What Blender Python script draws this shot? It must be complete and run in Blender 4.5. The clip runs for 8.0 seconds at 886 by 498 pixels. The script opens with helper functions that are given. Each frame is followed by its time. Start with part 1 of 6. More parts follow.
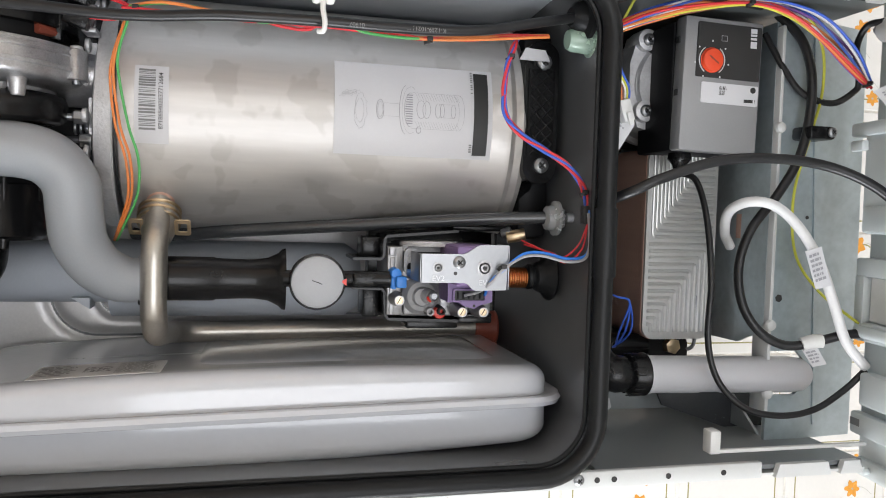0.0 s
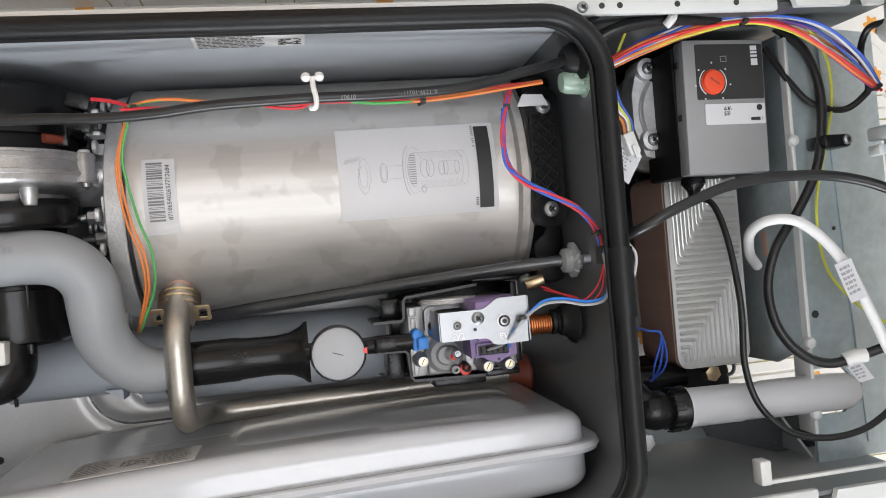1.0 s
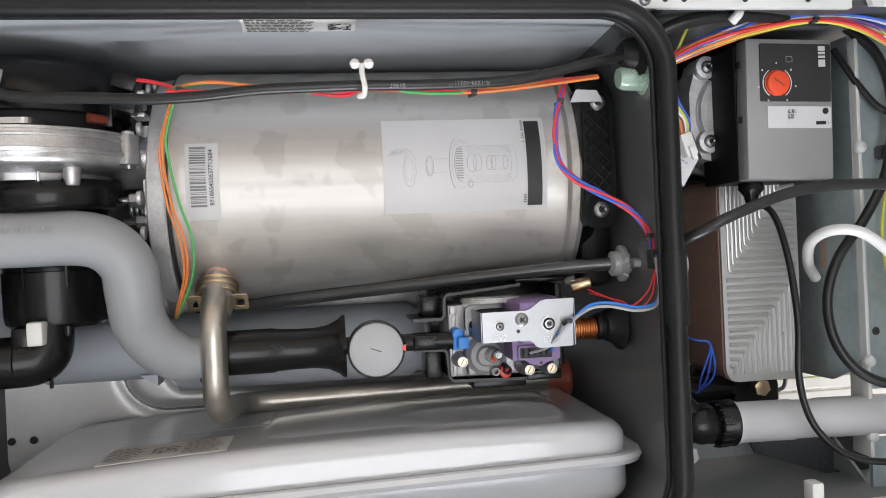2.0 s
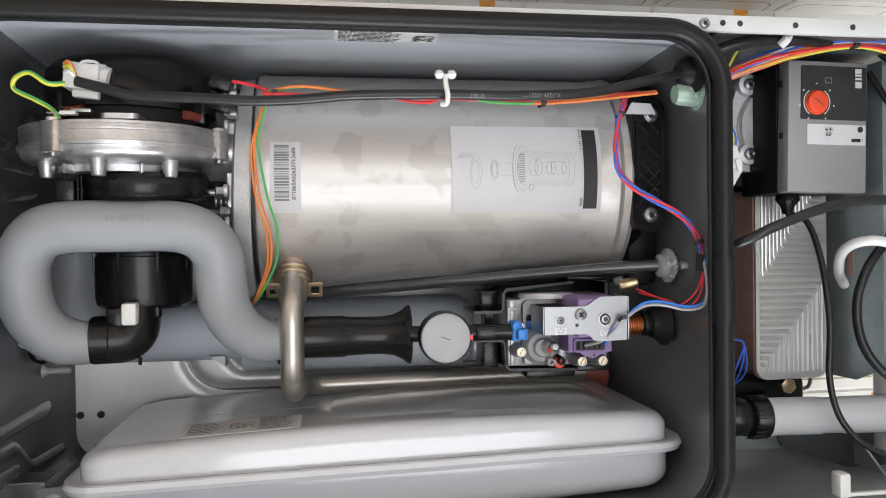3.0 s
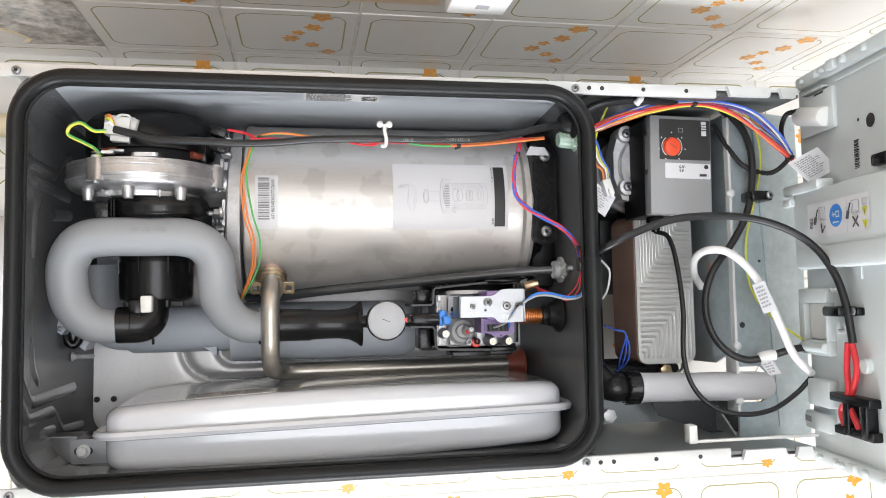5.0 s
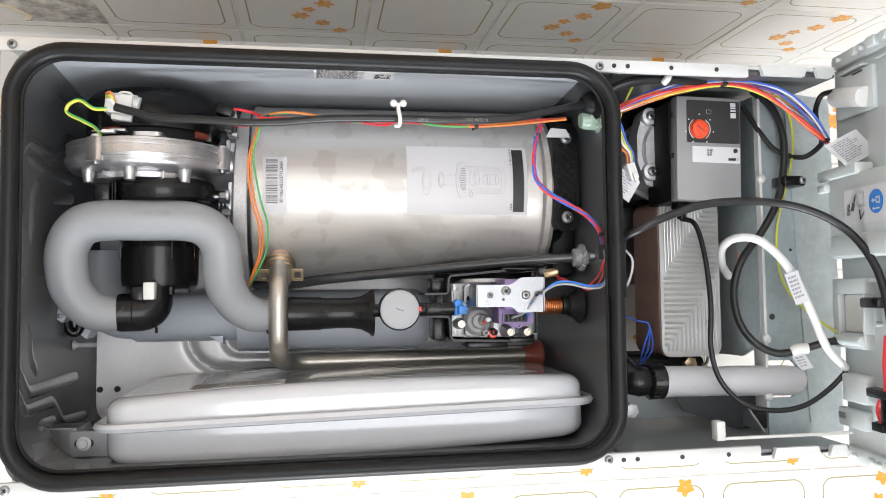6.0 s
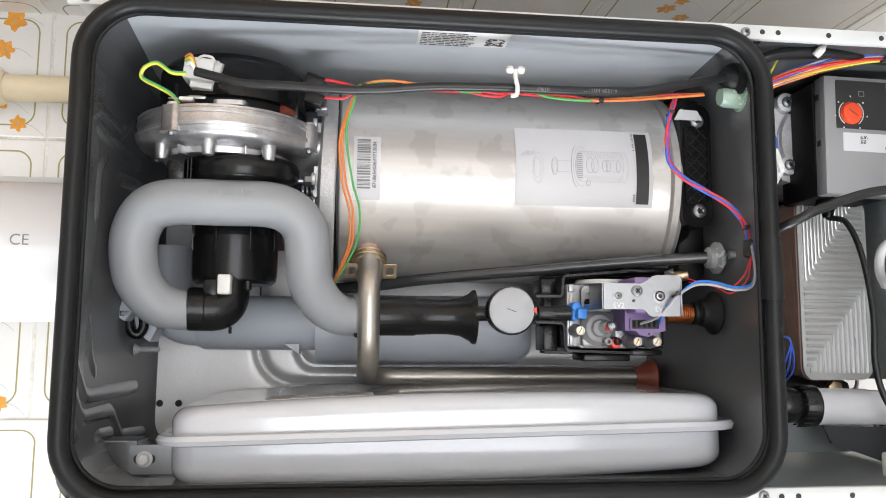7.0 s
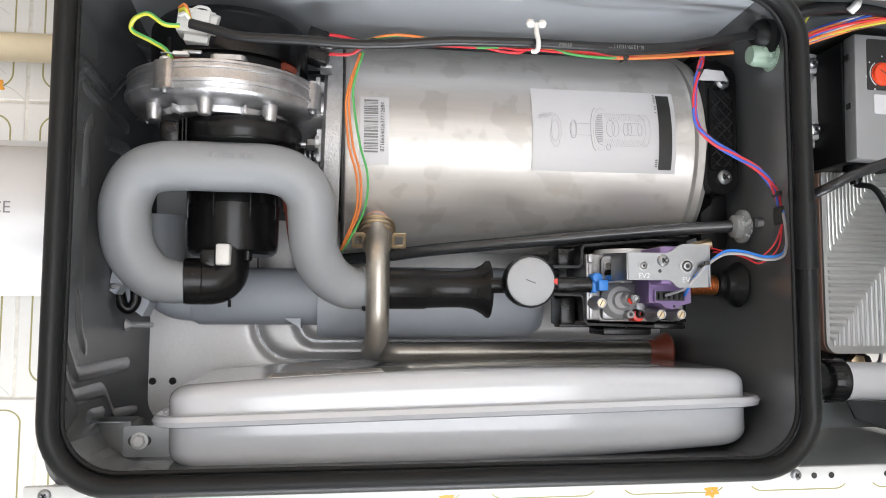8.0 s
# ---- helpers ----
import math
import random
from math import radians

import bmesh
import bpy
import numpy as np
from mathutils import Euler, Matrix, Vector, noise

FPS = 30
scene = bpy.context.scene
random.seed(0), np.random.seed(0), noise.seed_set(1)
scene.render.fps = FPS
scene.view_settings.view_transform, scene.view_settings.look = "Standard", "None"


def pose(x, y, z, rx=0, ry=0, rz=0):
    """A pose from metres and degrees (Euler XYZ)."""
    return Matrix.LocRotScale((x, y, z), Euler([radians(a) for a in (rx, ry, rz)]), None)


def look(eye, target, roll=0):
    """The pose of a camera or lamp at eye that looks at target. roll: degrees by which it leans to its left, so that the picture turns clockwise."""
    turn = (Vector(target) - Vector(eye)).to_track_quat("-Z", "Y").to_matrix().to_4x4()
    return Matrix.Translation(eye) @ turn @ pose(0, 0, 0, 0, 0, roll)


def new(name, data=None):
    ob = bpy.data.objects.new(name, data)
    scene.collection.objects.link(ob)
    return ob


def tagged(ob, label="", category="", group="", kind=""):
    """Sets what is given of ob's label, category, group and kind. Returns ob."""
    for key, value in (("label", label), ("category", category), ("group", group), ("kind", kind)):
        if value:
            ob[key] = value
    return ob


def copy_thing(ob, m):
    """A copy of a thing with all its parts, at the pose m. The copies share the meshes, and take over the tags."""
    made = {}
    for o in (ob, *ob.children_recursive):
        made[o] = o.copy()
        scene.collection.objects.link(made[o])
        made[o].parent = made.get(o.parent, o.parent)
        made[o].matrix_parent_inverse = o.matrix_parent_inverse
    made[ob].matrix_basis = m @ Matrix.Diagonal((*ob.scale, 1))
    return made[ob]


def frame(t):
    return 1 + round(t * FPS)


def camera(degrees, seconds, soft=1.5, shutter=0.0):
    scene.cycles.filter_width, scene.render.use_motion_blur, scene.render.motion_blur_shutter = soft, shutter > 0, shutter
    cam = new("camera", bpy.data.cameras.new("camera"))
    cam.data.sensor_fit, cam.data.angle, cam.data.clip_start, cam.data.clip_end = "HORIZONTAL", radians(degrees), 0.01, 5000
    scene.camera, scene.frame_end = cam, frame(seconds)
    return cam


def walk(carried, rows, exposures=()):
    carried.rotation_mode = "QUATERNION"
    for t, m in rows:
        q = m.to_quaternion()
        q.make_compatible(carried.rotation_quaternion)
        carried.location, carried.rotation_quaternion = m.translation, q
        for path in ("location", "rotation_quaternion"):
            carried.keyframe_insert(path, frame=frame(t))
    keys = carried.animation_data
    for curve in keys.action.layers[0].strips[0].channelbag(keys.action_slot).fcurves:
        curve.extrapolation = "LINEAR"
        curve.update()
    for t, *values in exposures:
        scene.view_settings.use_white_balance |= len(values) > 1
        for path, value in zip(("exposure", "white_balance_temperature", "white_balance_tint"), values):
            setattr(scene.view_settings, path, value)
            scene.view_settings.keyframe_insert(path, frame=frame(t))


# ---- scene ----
cam = camera(60.0, 8.0, soft=1.0)
EXPOSURES = [(0, -0.43), (1.2, -0.39), (2.5, -0.41), (3.5, -0.23), (4.2, -0.04), (6.5, -0.05), (8, -0.15)]
PATH = [
    (0, (0.005, -0.818, 1.572), (-0.094, 1.121, 1.091), -89.0),
    (0.5, (0.024, -0.836, 1.555), (-0.007, 1.115, 1.118), -95.9),
    (1, (0.021, -0.819, 1.551), (0.016, 1.144, 1.173), -94.9),
    (1.2, (0.021, -0.815, 1.551), (0.013, 1.148, 1.168), -94.3),
    (2.3, (0.021, -0.796, 1.556), (0.003, 1.187, 1.297), -92.1),
    (2.5, (0.026, -0.795, 1.553), (-0.024, 1.185, 1.279), -91.9),
    (3, (0.024, -0.835, 1.616), (0.005, 1.141, 1.31), -90.8),
    (3.5, (0.021, -0.886, 1.628), (0.029, 1.093, 1.34), -90.2),
    (4, (-0.009, -0.998, 1.631), (0.019, 0.976, 1.315), -91.1),
    (4.5, (-0.02, -1.033, 1.62), (0.106, 0.929, 1.253), -90.5),
    (5.8, (-0.037, -1.02, 1.599), (0.076, 0.949, 1.264), -90.3),
    (6, (-0.03, -0.995, 1.606), (0.076, 0.975, 1.277), -90.2),
    (6.5, (-0.046, -0.932, 1.641), (0.063, 1.043, 1.345), -89.6),
    (7, (-0.069, -0.882, 1.654), (0.155, 1.093, 1.427), -88.9),
    (7.5, (-0.064, -0.842, 1.679), (0.117, 1.135, 1.438), -89.2),
    (8, (-0.071, -0.84, 1.673), (0.09, 1.135, 1.403), -89.2),
]
walk(cam, [(t, look(eye, target, roll)) for t, eye, target, roll in PATH], EXPOSURES)

# ---- light ----
world = bpy.data.worlds.new("world")
scene.world = world
world.use_nodes = True
wn = world.node_tree
sky = wn.nodes.new("ShaderNodeTexSky")
sky.sky_type = "NISHITA"
sky.sun_disc = False
sky.sun_elevation, sky.sun_rotation = radians(38), radians(120)
wn.nodes["Background"].inputs["Strength"].default_value = 0.1
wn.links.new(sky.outputs["Color"], wn.nodes["Background"].inputs["Color"])
sun = new("sun", bpy.data.lights.new("sun", "SUN"))
sun.data.energy, sun.data.angle, sun.data.color = 2.0, radians(0.5), (1.0, 0.95, 0.88)
sun.matrix_world = look((4, 3, 5), (0, 0, 0))


def window_light(name, x0, x1, z0, z1, y, power, color):
    lamp = new(name, bpy.data.lights.new(name, "AREA"))
    lamp.data.shape, lamp.data.size, lamp.data.size_y = "RECTANGLE", x1 - x0, z1 - z0
    lamp.data.energy, lamp.data.color = power, color
    lamp.matrix_world = look(((x0 + x1) / 2, y, (z0 + z1) / 2), ((x0 + x1) / 2, y + 1, (z0 + z1) / 2))


WIN = (-1.1, 0.25, 0.75, 2.0)
window_light("window_light", *WIN, -2.66, 37, (0.945, 0.955, 1.0))
# unseen fill lamp, added at the left to brighten the side wall tiles
SIDE_FILL = (-1.1, -0.4, 0.85, 2.05)
lamp2 = new("side_fill_light", bpy.data.lights.new("side_fill_light", "AREA"))
lamp2.data.shape, lamp2.data.size, lamp2.data.size_y = "RECTANGLE", SIDE_FILL[1] - SIDE_FILL[0], SIDE_FILL[3] - SIDE_FILL[2]
lamp2.data.energy, lamp2.data.color = 80, (0.92, 0.948, 1.0)
lamp2.matrix_world = look((-2.04, (SIDE_FILL[0] + SIDE_FILL[1]) / 2, (SIDE_FILL[2] + SIDE_FILL[3]) / 2), (0, (SIDE_FILL[0] + SIDE_FILL[1]) / 2, (SIDE_FILL[2] + SIDE_FILL[3]) / 2))

# ---- the boiler's own axes: u down, v to the right, d out of the wall ----
S, TOP = 0.87, 1.9


def P(u, v, d):
    return Vector((v * S, -d * S, TOP - u * S))


# ---- materials ----
def mat(name, color, rough=0.5, metal=0.0, vary=0.12, scale=18.0, grain=300.0, bump=0.05, coat=0.0, stretch=None, rvary=0.12, clear=0.0, spec=0.5):
    m = bpy.data.materials.new(name)
    m.use_nodes = True
    n, l = m.node_tree.nodes, m.node_tree.links
    b = n["Principled BSDF"]
    tc = n.new("ShaderNodeTexCoord")
    src = tc.outputs["Object"]
    if stretch:
        mp = n.new("ShaderNodeMapping")
        mp.inputs["Scale"].default_value = stretch
        l.new(src, mp.inputs["Vector"])
        src = mp.outputs["Vector"]
    big, fine = n.new("ShaderNodeTexNoise"), n.new("ShaderNodeTexNoise")
    big.inputs["Scale"].default_value, big.inputs["Detail"].default_value = scale, 5
    fine.inputs["Scale"].default_value, fine.inputs["Detail"].default_value = grain, 3
    l.new(src, big.inputs["Vector"])
    l.new(src, fine.inputs["Vector"])
    add = n.new("ShaderNodeMath")
    add.operation = "MULTIPLY_ADD"
    add.inputs[1].default_value, add.inputs[2].default_value = 0.35, 0.0
    l.new(fine.outputs["Fac"], add.inputs[0])
    add2 = n.new("ShaderNodeMath")
    add2.operation = "MULTIPLY_ADD"
    add2.inputs[1].default_value = 0.65
    l.new(big.outputs["Fac"], add2.inputs[0])
    l.new(add.outputs[0], add2.inputs[2])
    ramp = n.new("ShaderNodeMix")
    ramp.data_type = "RGBA"
    lo = [c * (1 - vary) for c in color]
    hi = [min(1, c * (1 + vary)) for c in color]
    ramp.inputs[6].default_value, ramp.inputs[7].default_value = (*lo, 1), (*hi, 1)
    st = n.new("ShaderNodeMapRange")
    st.inputs["From Min"].default_value, st.inputs["From Max"].default_value = 0.3, 0.7
    l.new(add2.outputs[0], st.inputs["Value"])
    l.new(st.outputs[0], ramp.inputs[0])
    l.new(ramp.outputs[2], b.inputs["Base Color"])
    rr = n.new("ShaderNodeMapRange")
    rr.inputs["To Min"].default_value, rr.inputs["To Max"].default_value = max(0.03, rough - rvary), min(1, rough + rvary)
    l.new(add2.outputs[0], rr.inputs["Value"])
    l.new(rr.outputs[0], b.inputs["Roughness"])
    b.inputs["Metallic"].default_value = metal
    b.inputs["Coat Weight"].default_value = coat
    b.inputs["Coat Roughness"].default_value = 0.07
    b.inputs["Transmission Weight"].default_value = clear
    b.inputs["Specular IOR Level"].default_value = spec
    if bump:
        bp = n.new("ShaderNodeBump")
        bp.inputs["Strength"].default_value, bp.inputs["Distance"].default_value = bump, 0.002
        l.new(fine.outputs["Fac"], bp.inputs["Height"])
        l.new(bp.outputs["Normal"], b.inputs["Normal"])
    return m


M_TRAY = mat("tray_grey_steel", (0.175, 0.182, 0.19), 0.24, 0.5, 0.06, 7, 24, 0, rvary=0.03)
M_LIT_SIDE = mat("lit_side_grey", (0.43, 0.458, 0.492), 0.3, 0.2, 0.05, 7, 24, 0, rvary=0.03)
M_COMP = mat("unlit_compartment_steel", (0.085, 0.092, 0.094), 0.36, 0.3, 0.08, 9, 260, 0, rvary=0.08)
M_GALV = mat("galvanised_steel", (0.38, 0.445, 0.475), 0.34, 0.5, 0.2, 22, 160, 0.04)
M_BACK = mat("bright_sheet_steel", (0.6, 0.59, 0.585), 0.36, 0.3, 0.1, 16, 400, 0.03)
M_STEEL = mat("stainless_steel", (0.54, 0.522, 0.503), 0.44, 0.66, 0.08, 14, 260, 0.015, stretch=(1, 1, 0.12))


def streaked_steel(m):
    """Lengthwise rolling marks and finger smudges on the shell."""
    n, l = m.node_tree.nodes, m.node_tree.links
    b = n["Principled BSDF"]
    tc = n.new("ShaderNodeTexCoord")
    mp = n.new("ShaderNodeMapping")
    mp.inputs["Scale"].default_value = (1, 1, 0.0)
    l.new(tc.outputs["Object"], mp.inputs["Vector"])
    roll = n.new("ShaderNodeTexNoise")
    roll.inputs["Scale"].default_value, roll.inputs["Detail"].default_value = 60, 4
    l.new(mp.outputs["Vector"], roll.inputs["Vector"])
    bp = n.new("ShaderNodeBump")
    bp.inputs["Strength"].default_value, bp.inputs["Distance"].default_value = 0.3, 0.0012
    l.new(roll.outputs["Fac"], bp.inputs["Height"])
    l.new(bp.outputs["Normal"], b.inputs["Normal"])
    gloss = n.new("ShaderNodeMapRange")
    gloss.inputs["From Min"].default_value, gloss.inputs["From Max"].default_value = 0.36, 0.64
    gloss.inputs["To Min"].default_value, gloss.inputs["To Max"].default_value = 0.33, 0.5
    l.new(roll.outputs["Fac"], gloss.inputs["Value"])
    l.new(gloss.outputs[0], b.inputs["Roughness"])
    spots = n.new("ShaderNodeTexNoise")
    spots.inputs["Scale"].default_value, spots.inputs["Detail"].default_value = 38, 2.0
    l.new(tc.outputs["Object"], spots.inputs["Vector"])
    mr = n.new("ShaderNodeMapRange")
    mr.inputs["From Min"].default_value, mr.inputs["From Max"].default_value = 0.55, 0.6
    mr.inputs["To Max"].default_value = 0.3
    l.new(spots.outputs["Fac"], mr.inputs["Value"])
    mix = n.new("ShaderNodeMix")
    mix.data_type = "RGBA"
    old = b.inputs["Base Color"].links[0].from_socket
    l.new(mr.outputs[0], mix.inputs[0])
    l.new(old, mix.inputs[6])
    mix.inputs[7].default_value = (0.31, 0.29, 0.265, 1)
    l.new(mix.outputs[2], b.inputs["Base Color"])


streaked_steel(M_STEEL)
M_PIPE = mat("tempered_pipe_steel", (0.43, 0.405, 0.365), 0.36, 0.9, 0.16, 25, 300, 0.02)
M_ALU = mat("cast_aluminium", (0.34, 0.34, 0.35), 0.34, 0.65, 0.2, 40, 500, 0.12)
M_HEAD = mat("sand_cast_aluminium", (0.58, 0.58, 0.59), 0.42, 0.4, 0.2, 60, 450, 0.25)
M_CAST = mat("dull_cast_aluminium", (0.47, 0.47, 0.48), 0.33, 0.9, 0.3, 75, 800, 0.16)
M_RIBBED = mat("bright_pressed_steel", (0.58, 0.58, 0.565), 0.34, 0.6, 0.06, 30, 300, 0.02)
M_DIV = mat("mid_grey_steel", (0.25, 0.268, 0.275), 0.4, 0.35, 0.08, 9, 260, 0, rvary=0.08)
M_ZINC = mat("zinc_plate", (0.3, 0.308, 0.32), 0.38, 1.0, 0.08, 40, 300, 0.02)
M_BRASS = mat("brass", (0.56, 0.44, 0.29), 0.34, 1.0, 0.12, 50, 300, 0.02)
M_COPPER = mat("copper_stack", (0.52, 0.33, 0.26), 0.45, 0.3, 0.14, 40, 260, 0.05)
M_COIL = mat("copper_coil", (0.66, 0.28, 0.1), 0.3, 1.0, 0.15, 60, 300, 0.03)
M_BLACK = mat("black_plastic", (0.0065, 0.0065, 0.007), 0.24, 0, 0.25, 30, 500, 0.04, spec=0.28)
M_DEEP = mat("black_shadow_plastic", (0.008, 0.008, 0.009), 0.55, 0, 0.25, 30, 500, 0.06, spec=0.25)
M_RUBBER = mat("black_rubber", (0.008, 0.0085, 0.009), 0.42, 0, 0.2, 30, 700, 0.08, spec=0.22)
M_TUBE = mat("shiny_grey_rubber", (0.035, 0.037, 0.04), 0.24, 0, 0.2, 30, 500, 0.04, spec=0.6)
M_CABLE = mat("black_cable_sheath", (0.012, 0.012, 0.013), 0.36, 0, 0.2, 40, 400, 0.03, spec=0.4)
M_EMBOSS = mat("raised_hose_mark", (0.22, 0.23, 0.245), 0.5, 0, 0.05)
M_HOSE = mat("grey_hose_plastic", (0.275, 0.292, 0.312), 0.46, 0, 0.05, 14, 700, 0.05)
M_DUCT = mat("slate_grey_duct", (0.4, 0.432, 0.475), 0.42, 0, 0.06, 12, 500, 0.03)
M_VES = mat("grey_vessel_paint", (0.54, 0.556, 0.592), 0.16, 0.0, 0.03, 8, 160, 0.03, coat=0.7, rvary=0.05)
M_RAIL = mat("white_powder_coat", (0.58, 0.59, 0.585), 0.4, 0, 0.04, 20, 900, 0.05)
M_PANEL = mat("pale_grey_plastic", (0.56, 0.6, 0.605), 0.42, 0, 0.04, 12, 600, 0.04)
M_PUMP = mat("pump_grey_plastic", (0.26, 0.26, 0.265), 0.45, 0, 0.05, 20, 800, 0.08)
M_FACE = mat("gauge_grey", (0.34, 0.35, 0.37), 0.5, 0, 0.05, 40, 800, 0.04)
M_WHITE = mat("white_plastic", (0.68, 0.68, 0.665), 0.42, 0, 0.05, 30, 500, 0.03)
M_PAPER = mat("label_paper", (0.6, 0.6, 0.62), 0.4, 0, 0.03, 20, 600, 0.02)
M_SILVER = mat("silver_label_paper", (0.6, 0.6, 0.6), 0.6, 0.0, 0.04, 20, 600, 0.02)
M_INK = mat("black_print", (0.02, 0.02, 0.02), 0.5, 0, 0.1)
M_GREYINK = mat("grey_print", (0.3, 0.3, 0.32), 0.5, 0, 0.1)
M_DIMINK = mat("dim_print", (0.2, 0.2, 0.2), 0.5, 0, 0.1)
M_RED = mat("red_plastic", (0.62, 0.035, 0.02), 0.35, 0, 0.1)
M_DIAL = mat("red_dial", (0.75, 0.07, 0.02), 0.4, 0, 0.08)
M_RUST = mat("red_brown_silicone", (0.26, 0.06, 0.035), 0.45, 0, 0.12)
M_BLUE = mat("blue_plastic", (0.03, 0.2, 0.62), 0.4, 0, 0.1)
M_PURPLE = mat("purple_plastic", (0.2, 0.13, 0.29), 0.42, 0, 0.1)
M_ORANGE = mat("orange_wire", (0.66, 0.2, 0.05), 0.4, 0, 0.08)
M_GREEN = mat("green_wire", (0.08, 0.36, 0.1), 0.4, 0, 0.08)
M_YELLOW = mat("yellow_wire", (0.55, 0.55, 0.06), 0.4, 0, 0.08)
M_WIREBLUE = mat("blue_wire", (0.04, 0.11, 0.52), 0.4, 0, 0.08)
M_WIRERED = mat("red_wire", (0.6, 0.03, 0.04), 0.4, 0, 0.08)
M_WIREWHITE = mat("white_wire", (0.7, 0.7, 0.7), 0.4, 0, 0.08)
M_WIREBROWN = mat("brown_wire", (0.16, 0.06, 0.04), 0.4, 0, 0.08)
M_WIREGREY = mat("grey_wire", (0.32, 0.32, 0.33), 0.4, 0, 0.08)
M_BRIGHTBLUE = mat("bright_blue_wire", (0.03, 0.2, 0.7), 0.4, 0, 0.08)
M_VIOLET = mat("violet_wire", (0.22, 0.1, 0.35), 0.4, 0, 0.08)
M_CLEAR = mat("clear_rubber", (0.55, 0.57, 0.58), 0.25, 0, 0.06, clear=0.5)
M_GREENCLEAR = mat("green_tinted_grommet", (0.5, 0.68, 0.55), 0.25, 0, 0.06, clear=0.4)
M_TRAP = mat("milky_plastic", (0.55, 0.55, 0.575), 0.38, 0, 0.03, 12, 500, 0.02, clear=0.12)
M_BEIGE = mat("beige_painted_pipe", (0.72, 0.62, 0.43), 0.4, 0, 0.06, 20, 120, 0.1)
M_GROUT = mat("cement_grout", (0.66, 0.63, 0.57), 0.9, 0, 0.25, 30, 300, 0.3)
M_PLASTER = mat("grey_cement_patch", (0.46, 0.44, 0.41), 0.9, 0, 0.7, 55, 170, 0.9)
M_WALL = mat("room_paint", (0.8, 0.79, 0.76), 0.8, 0, 0.04, 3, 200, 0.1)
M_CEILING = mat("dimmed_unseen_ceiling", (0.42, 0.415, 0.4), 0.85, 0, 0.05, 3, 200, 0.1)
M_FLOOR = mat("room_floor", (0.35, 0.3, 0.25), 0.5, 0, 0.2, 5, 100, 0.1)
M_PETAL = mat("orange_flower_print", (0.7, 0.31, 0.05), 0.25, 0, 0.15, 120, 500, 0.02)
M_STEM = mat("grey_stem_print", (0.35, 0.36, 0.3), 0.3, 0, 0.1)
M_FLUE = mat("white_enamel", (0.64, 0.64, 0.65), 0.25, 0, 0.02, 10, 500, 0.01)


def tile_material():
    """Glazed cream tile with a thin olive line, rounded at its corners, printed inside the edge."""
    m = mat("glazed_tile", (0.7, 0.685, 0.655), 0.16, 0, 0.035, 14, 200, 0.01, rvary=0.05)
    n, l = m.node_tree.nodes, m.node_tree.links
    b = n["Principled BSDF"]
    tc = n.new("ShaderNodeTexCoord")
    sep = n.new("ShaderNodeSeparateXYZ")
    l.new(tc.outputs["Object"], sep.inputs[0])

    def op(kind, a, bb=None):
        q = n.new("ShaderNodeMath")
        q.operation = kind
        for i, x in enumerate((a, bb)):
            if x is None:
                continue
            if isinstance(x, (int, float)):
                q.inputs[i].default_value = x
            else:
                l.new(x, q.inputs[i])
        return q.outputs[0]

    half, r = 0.061, 0.016
    qx = op("SUBTRACT", op("ABSOLUTE", sep.outputs[0]), half - r)
    qy = op("SUBTRACT", op("ABSOLUTE", sep.outputs[1]), half - r)
    ox, oy = op("MAXIMUM", qx, 0.0), op("MAXIMUM", qy, 0.0)
    dist = op("SQRT", op("ADD", op("MULTIPLY", ox, ox), op("MULTIPLY", oy, oy)))
    dist = op("ADD", dist, op("MINIMUM", op("MAXIMUM", qx, qy), 0.0))
    line = op("LESS_THAN", op("ABSOLUTE", op("SUBTRACT", dist, r)), 0.0009)
    mix = n.new("ShaderNodeMix")
    mix.data_type = "RGBA"
    old = b.inputs["Base Color"].links[0].from_socket
    l.new(line, mix.inputs[0])
    l.new(old, mix.inputs[6])
    mix.inputs[7].default_value = (0.3, 0.28, 0.13, 1)
    l.new(mix.outputs[2], b.inputs["Base Color"])
    return m


M_TILE = tile_material()


# ---- shapes, in (u, v, d) ----
def thing(name, at, label, category, group=""):
    ob = new(name)
    ob.empty_display_size = 0.02
    ob.location = P(*at)
    tagged(ob, label, category, group)
    bpy.context.view_layer.update()
    return ob


def finish(name, bm, material, world_space=False, sharp=0.62):
    if not world_space:
        for v in bm.verts:
            v.co = P(*v.co)
    if len(bm.verts):
        lo = Vector([min(v.co[i] for v in bm.verts) for i in range(3)])
        hi = Vector([max(v.co[i] for v in bm.verts) for i in range(3)])
        mid = (lo + hi) / 2
    else:
        mid = Vector((0, 0, 0))
    for v in bm.verts:
        v.co -= mid
    bmesh.ops.recalc_face_normals(bm, faces=bm.faces)
    for f in bm.faces:
        f.smooth = True
    for e in bm.edges:
        if len(e.link_faces) == 2 and e.calc_face_angle(0) > sharp:
            e.smooth = False
    me = bpy.data.meshes.new(name)
    bm.to_mesh(me)
    bm.free()
    me.materials.append(material)
    ob = new(name, me)
    ob.location = mid
    return ob


def part(name, bm, material, parent, label="", world_space=False):
    ob = finish(name, bm, material, world_space)
    at = ob.location.copy()
    ob.parent = parent
    up = Vector((0, 0, 0))
    q = parent
    while q:
        up += q.location
        q = q.parent
    ob.location = at - up
    if label:
        tagged(ob, label)
    return ob


def single(name, bm, material, label, category, group="", kind="", world_space=False):
    return tagged(finish(name, bm, material, world_space), label, category, group, kind)


def join(*bms):
    out = bmesh.new()
    for b in bms:
        me = bpy.data.meshes.new("tmp")
        b.to_mesh(me)
        b.free()
        out.from_mesh(me)
        bpy.data.meshes.remove(me)
    return out


